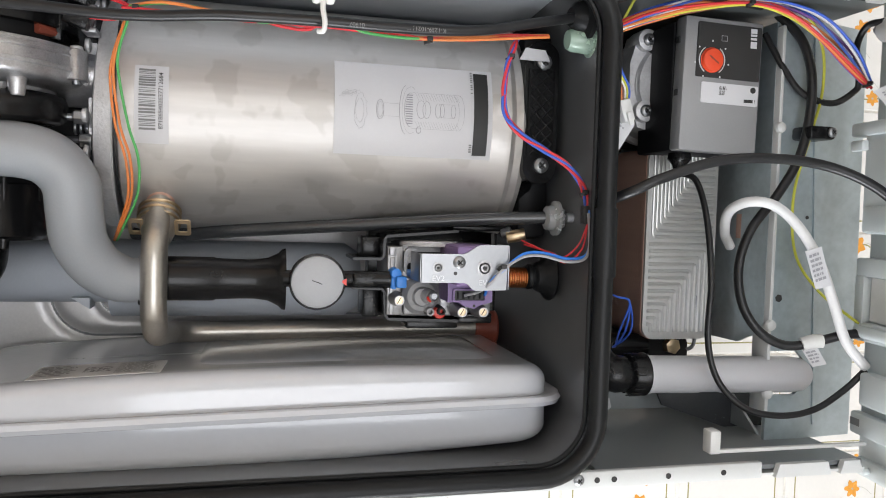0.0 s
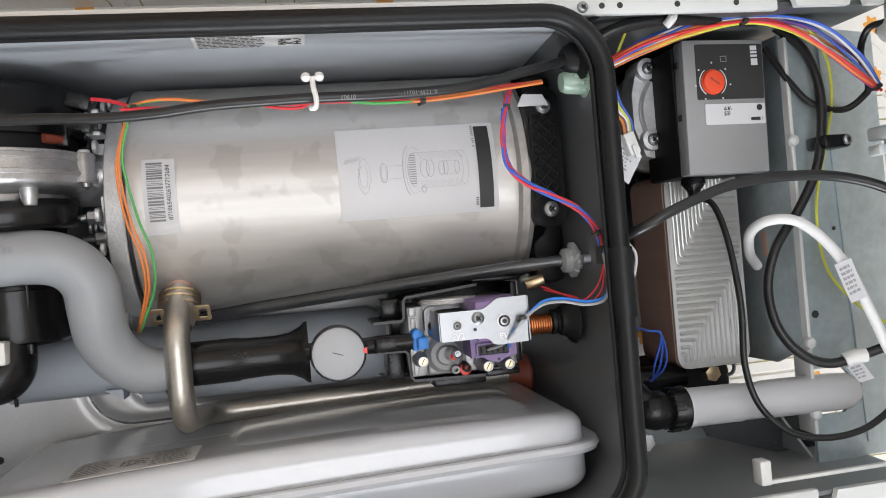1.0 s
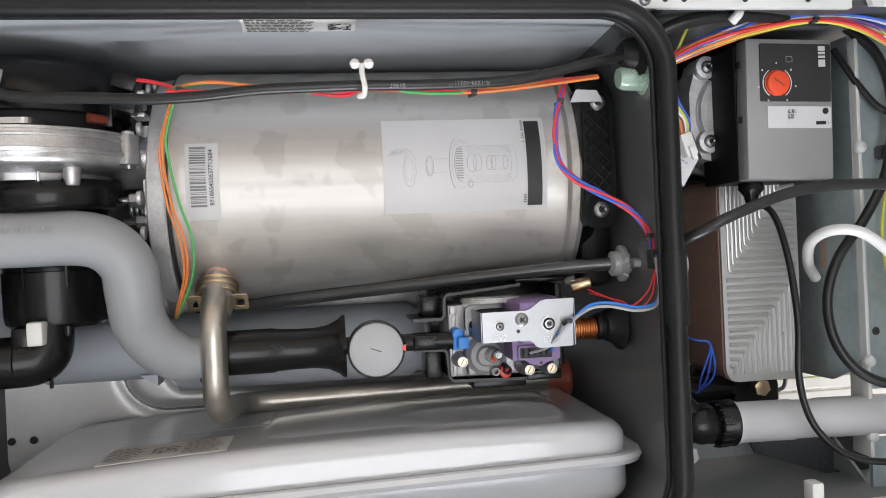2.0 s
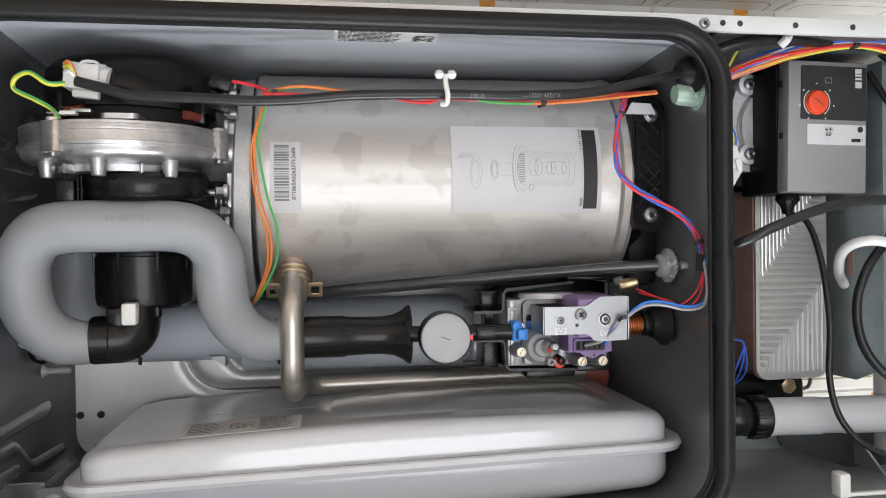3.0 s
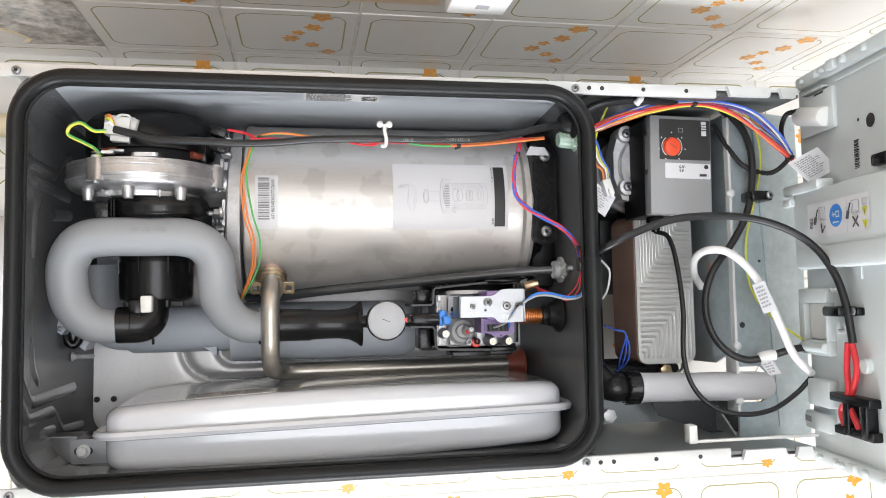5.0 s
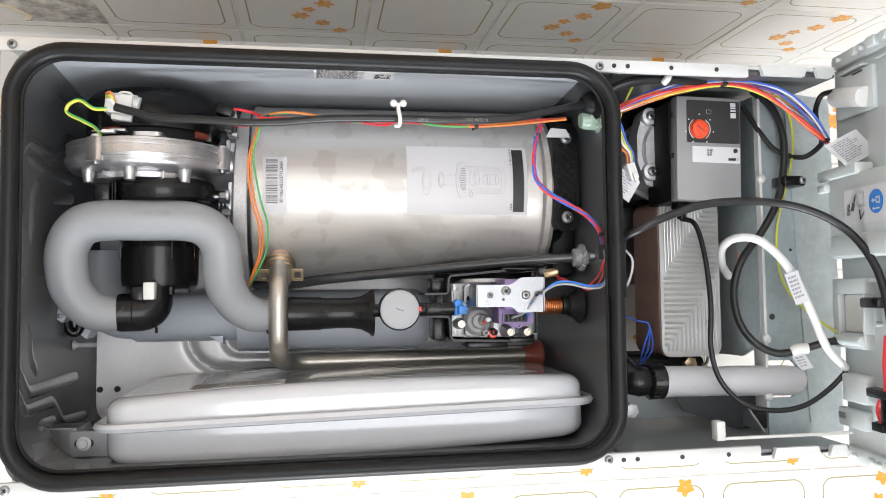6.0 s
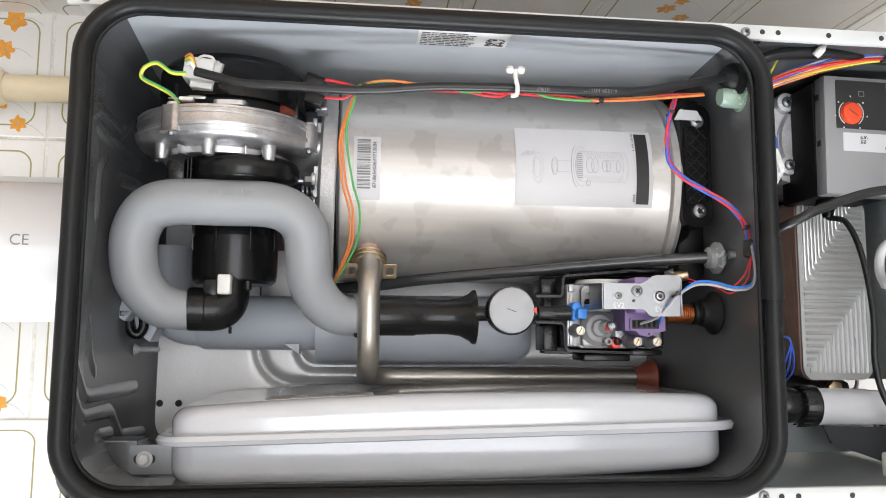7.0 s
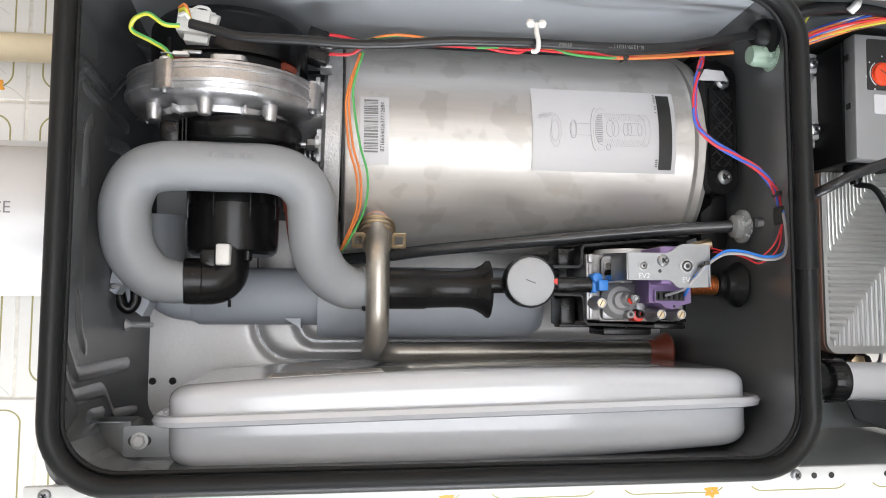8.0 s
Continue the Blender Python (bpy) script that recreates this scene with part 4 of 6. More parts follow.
plate = part("cover_plate", slab(edge, 0.3205, 0.323, 0.0006), M_ZINC, valve, "zinc cover plate with two coil screws")
part("cover_side", box(0.5112, 0.5124, -0.054, -0.0299, 0.2835, 0.3226, 0.0004), M_ZINC, plate)
part("cover_side", box(0.5878, 0.589, -0.0598, -0.0222, 0.29, 0.3226, 0.0004), M_ZINC, plate)
for u, v, r in ((0.5264, -0.0414, 0.0046), (0.5667, -0.0414, 0.0068)):
    part("coil_screw", lathe([(0, r), (0.0006, r), (0.0007, r * 0.72), (-0.001, r * 0.6), (0.0012, r * 0.5), (0.0014, r * 0.3), (0.0005, r * 0.25), (0.0005, 0)], (u, v, 0.323), (0, 0, 1), 24), M_ALU, plate)
    part("coil_core", cyl((u, v, 0.3236), (u, v, 0.3242), r * 0.24, 12), M_INK, plate)
part("hole", cyl((0.5414, -0.046, 0.323), (0.5414, -0.046, 0.3234), 0.0016, 12), M_INK, plate)
screw((0.5445, -0.0368, 0.323), (0, 0, 1), 0.0054, plate)


def lettering(text, at, size, material, parent, turn=0.0):
    """Printed words on a face that looks out of the wall; turn in degrees, 0 reads along u."""
    cu = bpy.data.curves.new("text", "FONT")
    cu.body, cu.size, cu.align_x, cu.align_y = text, size, "CENTER", "CENTER"
    tmp = bpy.data.objects.new("tmp", cu)
    me = bpy.data.meshes.new_from_object(tmp)
    bpy.data.objects.remove(tmp)
    bpy.data.curves.remove(cu)
    bm = bmesh.new()
    bm.from_mesh(me)
    bpy.data.meshes.remove(me)
    bmesh.ops.rotate(bm, verts=bm.verts, cent=(0, 0, 0), matrix=Matrix.Rotation(radians(turn), 3, "Z"))
    bmesh.ops.translate(bm, verts=bm.verts, vec=at)
    return part("lettering", bm, material, parent)


lettering("EV2", (0.5268, -0.0505, 0.3234), 0.0068, M_PAPER, plate)
lettering("EV1", (0.5672, -0.0538, 0.3234), 0.0068, M_PAPER, plate)
part("regulator", lathe([(0, 0.0172), (0.0035, 0.0172), (0.005, 0.0158), (0.0075, 0.0148), (0.0095, 0.0132), (0.0105, 0.0092), (0.014, 0.0075)], (0.5245, -0.0713, 0.263), (0, 0, 1), 40), M_PUMP, valve)
part("regulator_neck", lathe([(0, 0.0072), (0.009, 0.0064), (0.0105, 0.0055)], (0.5285, -0.0702, 0.2735), (0.2, 0, 1), 24), M_PUMP, valve)
part("regulator_screw", lathe([(0, 0.0046), (0.0055, 0.0045), (0.006, 0.0036), (0.0048, 0.0026), (0.0048, 0.0016), (0.0056, 0.0012), (0.0056, 0)], (0.5318, -0.0692, 0.285), (0, 0, 1), 20), M_ZINC, valve)
part("red_ring", tube([(0.5268, -0.0695, 0.2865), (0.5275, -0.0722, 0.2865), (0.5298, -0.0738, 0.2865)], 0.0014, 6), M_RED, valve)
part("blue_cap", join(box(0.4955, 0.5005, -0.0645, -0.0475, 0.262, 0.278, 0.0015), cyl((0.4995, -0.0505, 0.262), (0.4995, -0.0505, 0.281), 0.0048, 16, 0.001)), M_BLUE, valve, "blue plastic cap")
part("blue_cap", box(0.4985, 0.5078, -0.0625, -0.0525, 0.268, 0.2865, 0.0014), M_BLUE, valve)
# blue box for a small piece plus the cap's reflection in the flap
part("blue_cap", box(0.5118, 0.5165, -0.0535, -0.0475, 0.2615, 0.281, 0.001), M_BLUE, valve)
part("red_plug", cyl((0.5405, -0.0858, 0.2555), (0.5405, -0.0858, 0.2755), 0.0052, 18, 0.0006), M_RED, valve)
for u, v, m_ in ((0.5414, -0.0839, M_DEEP), (0.531, -0.0843, M_PUMP)):
    part("port", lathe([(0, 0.0046), (0.014, 0.0042), (0.02, 0.0036), (0.0215, 0.0036), (0.0215, 0.002), (0.016, 0.0018), (0.016, 0)], (u, v, 0.259), (0, 0, 1), 16), m_, valve)
for u, v in ((0.5023, -0.0738), (0.5598, -0.0842), (0.5795, -0.0842)):
    boss = part("test_port", lathe([(0, 0.0072), (0.012, 0.0062), (0.023, 0.0046), (0.024, 0.0044), (0.024, 0.0034), (0.022, 0.0033)], (u, v, 0.259), (0, 0, 1), 20), M_ALU, valve)
    part("brass_screw", cyl((u, v, 0.275), (u, v, 0.2815), 0.0033, 14), M_BRASS, boss)
    part("slot", turned(box(u - 0.003, u + 0.003, v - 0.0004, v + 0.0004, 0.2815, 0.2817), 60, (u, v, 0.28)), M_INK, boss)
part("foot", box(0.567, 0.594, -0.0915, -0.0885, 0.215, 0.262, 0.001), M_BLACK, valve)

stub = thing("gas_pipe_stub", (0.62, -0.056, 0.24), "copper coil pipe end with a black rubber bellows", "pipe")
COIL0, COIL1 = 0.602, 0.63
for k in range(12):
    part("winding", lathe([(0, 0.0085), (0.0006, 0.0097), ((COIL1 - COIL0) / 12 - 0.0006, 0.0097), ((COIL1 - COIL0) / 12, 0.0085)], (COIL0 + (COIL1 - COIL0) / 12 * k, -0.0555, 0.25), (1, 0, 0), 24), M_COIL, stub)
part("bellows", lathe([(0, 0.0085), (0.0008, 0.0118), (0.004, 0.0122), (0.0055, 0.0105), (0.0075, 0.0105), (0.0095, 0.0135), (0.016, 0.0155), (0.021, 0.0215), (0.0235, 0.0228), (0.0255, 0.0218), (0.026, 0.018)], (COIL1, -0.0545, 0.25), (1, 0, 0), 36), M_RUBBER, stub)

# ---- steel gas pipe with spring clamp ----
pipe = thing("steel_pipe", (0.3, -0.05, 0.1), "bent steel gas pipe with a spring clamp", "pipe")
part("run", bent([(0.297, 0.004, 0.222), (0.297, -0.022, 0.26), (0.297, -0.105, 0.262), (0.297, -0.127, 0.112), (0.64, -0.128, 0.085)], 0.0108, 24, 0.034, 12), M_PIPE, pipe)
part("neck", lathe([(-0.006, 0.0135), (0.0, 0.0118), (0.013, 0.0118)], (0.297, 0.01, 0.215), (0, -0.8, 0.6), 28), M_COPPER, pipe, "heat-tinted neck")
part("socket", lathe([(0.012, 0.0125), (0.0128, 0.0165), (0.0235, 0.0172), (0.03, 0.0166), (0.046, 0.0112)], (0.297, 0.01, 0.215), (0, -0.8, 0.6), 28), M_PIPE, pipe)
for h in (0.0135, 0.0195, 0.0255):
    part("clamp_band", lathe([(h, 0.0155), (h + 0.0005, 0.0183), (h + 0.0015, 0.0187), (h + 0.0025, 0.0183), (h + 0.003, 0.0155)], (0.297, 0.01, 0.215), (0, -0.8, 0.6), 28), M_BRASS, pipe, "brassy spring clamp")
for u0, u1 in ((0.2735, 0.286), (0.311, 0.3245)):
    part("clamp_ear", turned(ring_slab(rounded(u0, u1, -0.0235, -0.007, 0.002, 3), rounded(u0 + 0.003, u1 - 0.003, -0.02, -0.0105, 0.001, 3), 0.2405, 0.242), 38, (u0, -0.015, 0.241), "X"), M_BRASS, pipe)
part("end_grommet", lathe([(0, 0.0125), (0.008, 0.014), (0.018, 0.021), (0.022, 0.022), (0.025, 0.02), (0.027, 0.014)], (0.628, -0.1285, 0.086), (1, 0, 0), 32), M_RUST, pipe, "red-brown silicone grommet")

duct = thing("flue_duct", (0.3, -0.075, 0.05), "slate grey plastic flue pipe along the back", "pipe")
part("pipe", lathe([(0, 0.012), (0.012, 0.022), (0.028, 0.031), (0.2, 0.031)], (0.085, -0.066, 0.1), (1, 0, 0), 40), M_DUCT, duct)
part("sleeve", lathe([(0, 0.031), (0.0005, 0.0395), (0.235, 0.0395), (0.25, 0.03)], (0.239, -0.072, 0.1), (1, 0, 0), 44), M_DUCT, duct)
part("fin", slab([(0.205, -0.09), (0.222, -0.101), (0.222, -0.09)], 0.1, 0.128), M_DUCT, duct)

line = thing("condensate_tube", (0.5, 0.0, 0.19), "thin black rubber tube with a clear grommet", "tube")
part("tube", tube([(0.262, -0.026, 0.12), (0.31, -0.0245, 0.165), (0.365, -0.0185, 0.19), (0.5, -0.0075, 0.225), (0.6, 0.0, 0.25), (0.648, 0.0025, 0.262)], 0.0062, 14), M_TUBE, line)
part("grommet", lathe([(0, 0.007), (0.002, 0.011), (0.008, 0.012), (0.01, 0.0165), (0.013, 0.0165), (0.015, 0.01), (0.02, 0.009)], (0.642, 0.002, 0.262), (1, 0, 0), 28), M_CLEAR, line, "clear rubber grommet")
part("bolt", cyl((0.655, 0.003, 0.286), (0.664, 0.003, 0.288), 0.0045, 12), M_ZINC, line)

# ---- expansion vessel ----
vessel = thing("expansion_vessel", (0.38, -0.17, 0.06), "flat grey painted expansion vessel with a rolled seam", "expansion vessel")
VU0, VU1, VD0, VD1 = 0.1165, 0.649, 0.058, 0.284


def vloop(v, inset, r):
    """A rounded outline at height v, with its long sides divided so that they can bulge."""
    r = max(0.006, r)
    pts = rounded(VU0 + inset, VU1 - inset, VD0 + inset, VD1 - inset, r, 8)
    out = []
    for i, p in enumerate(pts):
        out.append(p)
        q = pts[(i + 1) % len(pts)]
        if i in (8, 26):
            out += [(p[0] + (q[0] - p[0]) * k / 20, p[1] + (q[1] - p[1]) * k / 20) for k in range(1, 20)]
    return [(u, v, d) for u, d in out]


def tilt(bm):
    """The vessel's slight lean and the swell of both its shells."""
    for q in bm.verts:
        x = (q.co.x - 0.383) / 0.266
        z = (q.co.z - 0.171) / 0.113
        if q.co.y > -0.163:
            h = min(1.0, (q.co.y + 0.163) / 0.025)
            q.co.y += h * ((1 - x * x) * (0.0085 - 0.003 * max(0.0, 1 - z * z)) - 0.0035)
        elif q.co.y < -0.178:
            q.co.y += min(1.0, (-0.178 - q.co.y) / 0.025) * (0.004 - 0.006 * (1 - x * x))
    return turned(bm, 1.2, (0.39, -0.1715, 0.2))


def arc_loops(v0, sign, r, corner):
    """Loops over a quarter-round edge that starts at height v0."""
    return [vloop(v0 + sign * r * math.sin(t), r * (1 - math.cos(t)), corner - r * (1 - math.cos(t)) * 0.3) for t in [radians(15 * k) for k in range(0, 7)]]


upper = loft([vloop(-0.1715, 0.0, 0.026)] + arc_loops(-0.1535, 1, 0.0155, 0.026) + [vloop(-0.1385, 0.03, 0.022), vloop(-0.1385, 0.06, 0.02), vloop(-0.1385, 0.09, 0.015), vloop(-0.1385, 0.11, 0.006)])
lower = loft([vloop(-0.1715, 0.0, 0.026)] + arc_loops(-0.2, -1, 0.0155, 0.026) + [vloop(-0.2165, 0.05, 0.02), vloop(-0.2165, 0.11, 0.006)])
part("upper_shell", tilt(upper), M_VES, vessel)


def panel_loop(v, i):
    a, b, c, e, r = 0.325 + i, 0.618 - i, 0.085 + i, 0.252 - i, 0.022
    pts = rounded(a, b, c, e, r, 6)
    out = []
    for k, p in enumerate(pts):
        out.append(p)
        q = pts[(k + 1) % len(pts)]
        if k in (6, 20):
            out += [(p[0] + (q[0] - p[0]) * m / 14, p[1]) for m in range(1, 14)]
    return [(u, v - 0.02 * (d - 0.171) ** 2 / 0.0064 * 0.1, d) for u, d in out]


raised = loft([panel_loop(-0.141, 0.0), panel_loop(-0.1388, 0.004), panel_loop(-0.1375, 0.009), panel_loop(-0.137, 0.014), panel_loop(-0.137, 0.03), panel_loop(-0.137, 0.06)], False)
part("raised_panel", tilt(raised), M_VES, vessel)
part("lower_shell", tilt(lower), M_VES, vessel)
seam = loft([vloop(-0.166, -0.003, 0.029), vloop(-0.1645, -0.008, 0.032), vloop(-0.1655, -0.0115, 0.034), vloop(-0.1695, -0.0135, 0.035), vloop(-0.1735, -0.012, 0.034), vloop(-0.175, -0.008, 0.032), vloop(-0.1735, -0.003, 0.03)])
part("seam", tilt(seam), M_VES, vessel, "rolled grey seam")
sheet = loft([[(0.2 + 0.104 * k / 10, v, d) for v, d in ((-0.1387, 0.264), (-0.1377, 0.264), (-0.1373, 0.208), (-0.1385, 0.208))] for k in range(11)])
part("type_label", tilt(sheet), M_SILVER, vessel, "silver type label with small print")
strap = thing("vessel_strap", (0.09, -0.2, 0.25), "bent steel strap with a hex bolt holding the vessel", "bracket")
part("plate", slab(rounded(0.0745, 0.13, -0.2115, -0.1843, 0.003), 0.2405, 0.243, 0.0005), M_ZINC, strap)
part("fold", turned(box(0.046, 0.0785, -0.213, -0.1812, 0.2335, 0.236, 0.0006), -12, (0.0785, -0.2, 0.2385), "Y"), M_ZINC, strap)
part("flange", box(0.046, 0.0775, -0.183, -0.1812, 0.2, 0.234, 0.0004), M_ZINC, strap)
part("slot", slab(rounded(0.0785, 0.0985, -0.2015, -0.193, 0.004), 0.243, 0.2433), M_INK, strap)
hexbolt((0.0885, -0.1972, 0.2433), (0, 0, 1), 0.0056, 0.007, strap, material=M_HEAD)

# ---- pump ----
pump = thing("pump", (0.82, 0.13, 0.1), "circulation pump with a grey control module and red dial", "pump")
module = part("module", turned(box(0.7785, 0.8645, 0.0715, 0.2015, 0.247, 0.266, 0.0025), -1.2, (0.82, 0.137, 0.25)), M_PUMP, pump, "grey plastic control module")
part("display", turned(slab(rounded(0.7915, 0.862, 0.1435, 0.1965, 0.0015), 0.266, 0.2672), -1.2, (0.82, 0.137, 0.25)), M_INK, module)
part("sticker", turned(slab(rounded(0.7985, 0.862, 0.119, 0.139, 0.0015), 0.266, 0.2668), -1.2, (0.82, 0.137, 0.25)), M_PAPER, module)
bars(code_square(0.818, 0.1275, 0.0085, 8, 3), 0.2671, module, M_INK)
part("dot", cyl((0.856, 0.134, 0.2668), (0.856, 0.134, 0.2672), 0.003, 16), M_INK, module)
bars(noisy_rects(0.846, 0.86, 0.1215, 0.1255, 1, 5, gap=0.2), 0.2671, module, M_INK)
bars([(0.8505, 0.8575, v, v + h) for v, h in ((0.175, 0.0065), (0.183, 0.0022), (0.1865, 0.0022), (0.1895, 0.0045))], 0.2675, module, M_PAPER, "wordmark_bars")
bars([(0.818, 0.8245, 0.1845, 0.185), (0.818, 0.8245, 0.1795, 0.18), (0.818, 0.8185, 0.18, 0.185), (0.824, 0.8245, 0.18, 0.185)], 0.2675, module, M_GREYINK)
dial = part("dial", lathe([(0, 0.0122), (0.0005, 0.0122), (0.0006, 0.0114), (0.0028, 0.0112), (0.0038, 0.0104), (0.0041, 0.0092), (0.0041, 0.0)], (0.8085, 0.1605, 0.267), (0, 0, 1), 40), M_DIAL, module, "round red dial")
part("slot", turned(box(0.8025, 0.8145, 0.1598, 0.1612, 0.2712, 0.2716), -35, (0.8085, 0.1605, 0.27)), M_RUST, dial)
arc = [(0.8085 + 0.014 * math.cos(radians(a)), 0.1605 + 0.014 * math.sin(radians(a)), 0.2674) for a in range(-55, 236, 10) if not 60 < a < 120]
for half in (arc[:len(arc) // 2], arc[len(arc) // 2:]):
    part("scale_arc", tube(half, 0.0006, 4, 1), M_PAPER, module)
for a in range(-60, 241, 50):
    p = (0.8085 + 0.0185 * math.cos(radians(a)), 0.1605 + 0.0185 * math.sin(radians(a)))
    bars([(p[0] - 0.0008, p[0] + 0.0008, p[1] - 0.0008, p[1] + 0.0008)], 0.2675, module, M_PAPER, "scale_mark")
for v in (0.181, 0.13, 0.08):
    part("latch", box(0.7775, 0.7788, v - 0.004, v + 0.002, 0.252, 0.258), M_INK, module)
motor = part("motor", lathe([(0, 0.058), (0.012, 0.058), (0.016, 0.054), (0.06, 0.05), (0.075, 0.045)], (0.81, 0.145, 0.13), (0, 0, 1), 48), M_HEAD, pump, "cast aluminium pump motor")
part("plate", slab([(0.757, 0.166), (0.766, 0.197), (0.79, 0.2), (0.79, 0.095), (0.768, 0.1), (0.757, 0.13)], 0.17, 0.198, 0.003), M_HEAD, motor)
part("type_ring", lathe([(0, 0.034), (0.003, 0.034)], (0.797, 0.145, 0.198), (0, 0, 1), 40), M_SILVER, motor)
for v in (0.19, 0.1165):
    part("boss", cyl((0.773, v, 0.18), (0.773, v, 0.206), 0.0115, 24, 0.002), M_HEAD, motor)
    screw((0.773, v, 0.206), (0, 0, 1), 0.0065, motor)
part("housing", box(0.735, 0.87, 0.085, 0.203, 0.05, 0.135, 0.012), M_DEEP, pump)
part("socket", box(0.7775, 0.862, 0.072, 0.2, 0.18, 0.247, 0.003), M_DEEP, pump)
part("cable_gland", lathe([(0, 0.011), (0.006, 0.012), (0.012, 0.007), (0.02, 0.005)], (0.797, 0.0715, 0.235), (0, -1, 0), 24), M_BLACK, pump)

# ---- plate heat exchanger ----
plates = thing("plate_heat_exchanger", (0.83, -0.02, 0.11), "plate heat exchanger with ribbed steel face and copper sides", "heat exchanger")
for k in range(16):
    d = 0.112 + k * 0.0048
    part("copper_plate", slab(rounded(0.786, 0.871, -0.127, 0.081, 0.014, 5), d, d + 0.00455), M_COPPER, plates)
part("core", slab(rounded(0.78615, 0.87085, -0.12685, 0.08085, 0.0139, 5), 0.112, 0.189), M_COPPER, plates)
part("face", slab(rounded(0.7865, 0.8705, -0.1265, 0.0805, 0.014, 6), 0.189, 0.193, 0.0015), M_RIBBED, plates, "ribbed bright steel face")
L0, W, Q0, H = 0.790, 0.077, 0.0765, 0.199
for i in range(17):
    p = 0.05 + i * 0.057
    q = 0.49 - 0.58 * p
    if q > 0.03:
        part("rib", bent([(L0 + p * W, Q0 - 0.01 * H, 0.1932), (L0 + p * W, Q0 - q * H, 0.1932), (L0 + 0.99 * W, Q0 - q * H, 0.1932)], 0.0018, 8, 0.005, 4), M_RIBBED, plates)
for i in range(13):
    q = 0.5 + i * 0.0365
    p = 0.965 - 0.074 * i
    part("rib", bent([(L0 + 0.01 * W, Q0 - q * H, 0.1932), (L0 + p * W, Q0 - q * H, 0.1932), (L0 + p * W, Q0 - 0.98 * H, 0.1932)], 0.002, 8, 0.004, 4), M_RIBBED, plates)
for v in (0.055, -0.1):
    part("port", cyl((0.83, v, 0.06), (0.83, v, 0.113), 0.02, 24), M_BRASS, plates)

trap = thing("condensate_trap", (0.8, -0.15, 0.22), "milky plastic condensate trap with a black screw cap", "trap")
part("body", lathe([(0, 0.0178), (0.003, 0.0192), (0.006, 0.0192), (0.008, 0.0184), (0.06, 0.0184), (0.062, 0.0176), (0.085, 0.0176), (0.087, 0.0184), (0.165, 0.0186), (0.18, 0.0172), (0.187, 0.0125), (0.1885, 0.0)], (0.7505, -0.1488, 0.262), (1, -0.022, 0), 40), M_TRAP, trap)
part("cap", lathe([(0, 0.0145), (0.002, 0.0192), (0.004, 0.0205), (0.014, 0.0205), (0.016, 0.0212), (0.0185, 0.0212), (0.019, 0.018)], (0.733, -0.148, 0.262), (1, -0.03, 0), 36), M_BLACK, trap, "black screw cap")
part("elbow", lathe([(-0.02, 0.0), (-0.018, 0.009), (-0.012, 0.0155), (0, 0.0185), (0.01, 0.0175), (0.016, 0.0145)], (0.7205, -0.1475, 0.262), (1, -0.03, 0), 28), M_BLACK, trap)
for k in range(18):
    a = 2 * math.pi * k / 18
    part("rib", cyl((0.734, -0.149 + 0.0203 * math.cos(a), 0.262 + 0.0203 * math.sin(a)), (0.745, -0.149 + 0.0203 * math.cos(a), 0.262 + 0.0203 * math.sin(a)), 0.0008, 5), M_BLACK, trap)
part("inlet", tube([(0.717, -0.146, 0.262), (0.706, -0.132, 0.25), (0.698, -0.108, 0.225), (0.693, -0.085, 0.2)], 0.0155, 18), M_BLACK, trap)

# ---- fold-down control panel ----
PU = 0.957
panel = thing("control_panel", (0.95, 0.0, 0.345), "pale grey plastic control panel folded down towards the room", "control panel")
part("floor_sheet", box(PU, PU + 0.006, -0.226, 0.226, 0.312, 0.74, 0.002), M_PANEL, panel)
for v0, v1 in ((0.222, 0.24), (-0.24, -0.222)):
    part("edge_wall", box(PU - 0.006, PU + 0.03, v0, v1, 0.315, 0.74, 0.004), M_PANEL, panel)
    for d, r in ((0.338, 0.003), (0.372, 0.005), (0.385, 0.003), (0.43, 0.005), (0.47, 0.004)):
        part("edge_boss", cyl((PU - 0.006, (v0 + v1) / 2, d), (PU - 0.012, (v0 + v1) / 2, d), r, 14, 0.001), M_PANEL, panel)
    part("edge_tab", box(PU - 0.013, PU - 0.005, v0 + 0.003, v1 - 0.003, 0.4, 0.416, 0.002), M_PANEL, panel)
box_cover = part("terminal_cover", box(PU - 0.022, PU + 0.001, -0.004, 0.0905, 0.328, 0.6, 0.004), M_PANEL, panel)
part("cover_tab", box(PU - 0.027, PU - 0.005, 0.088, 0.101, 0.313, 0.395, 0.003), M_PANEL, box_cover)
part("cover_hook", box(PU - 0.03, PU - 0.022, 0.074, 0.084, 0.318, 0.336, 0.002), M_PANEL, box_cover)
part("cover_step", box(PU - 0.0235, PU - 0.0215, -0.002, 0.022, 0.335, 0.59, 0.001), M_PANEL, box_cover)
QU = PU - 0.0225


def flat(rects, u, parent, material, name="print"):
    """Marks (v0, v1, d0, d1) lying on the fold-down panel."""
    bm = bmesh.new()
    for v0, v1, d0, d1 in rects:
        bm.faces.new([bm.verts.new(p) for p in ((u, v0, d0), (u, v1, d0), (u, v1, d1), (u, v0, d1))])
    return part(name, bm, material, parent)


def inked(points, r, material=M_INK):
    """A printed stroke on the notice, through (v, d) points."""
    part("print", tube([(QU - 0.0007, v, d) for v, d in points], r, 5, smooth=False), material, box_cover)


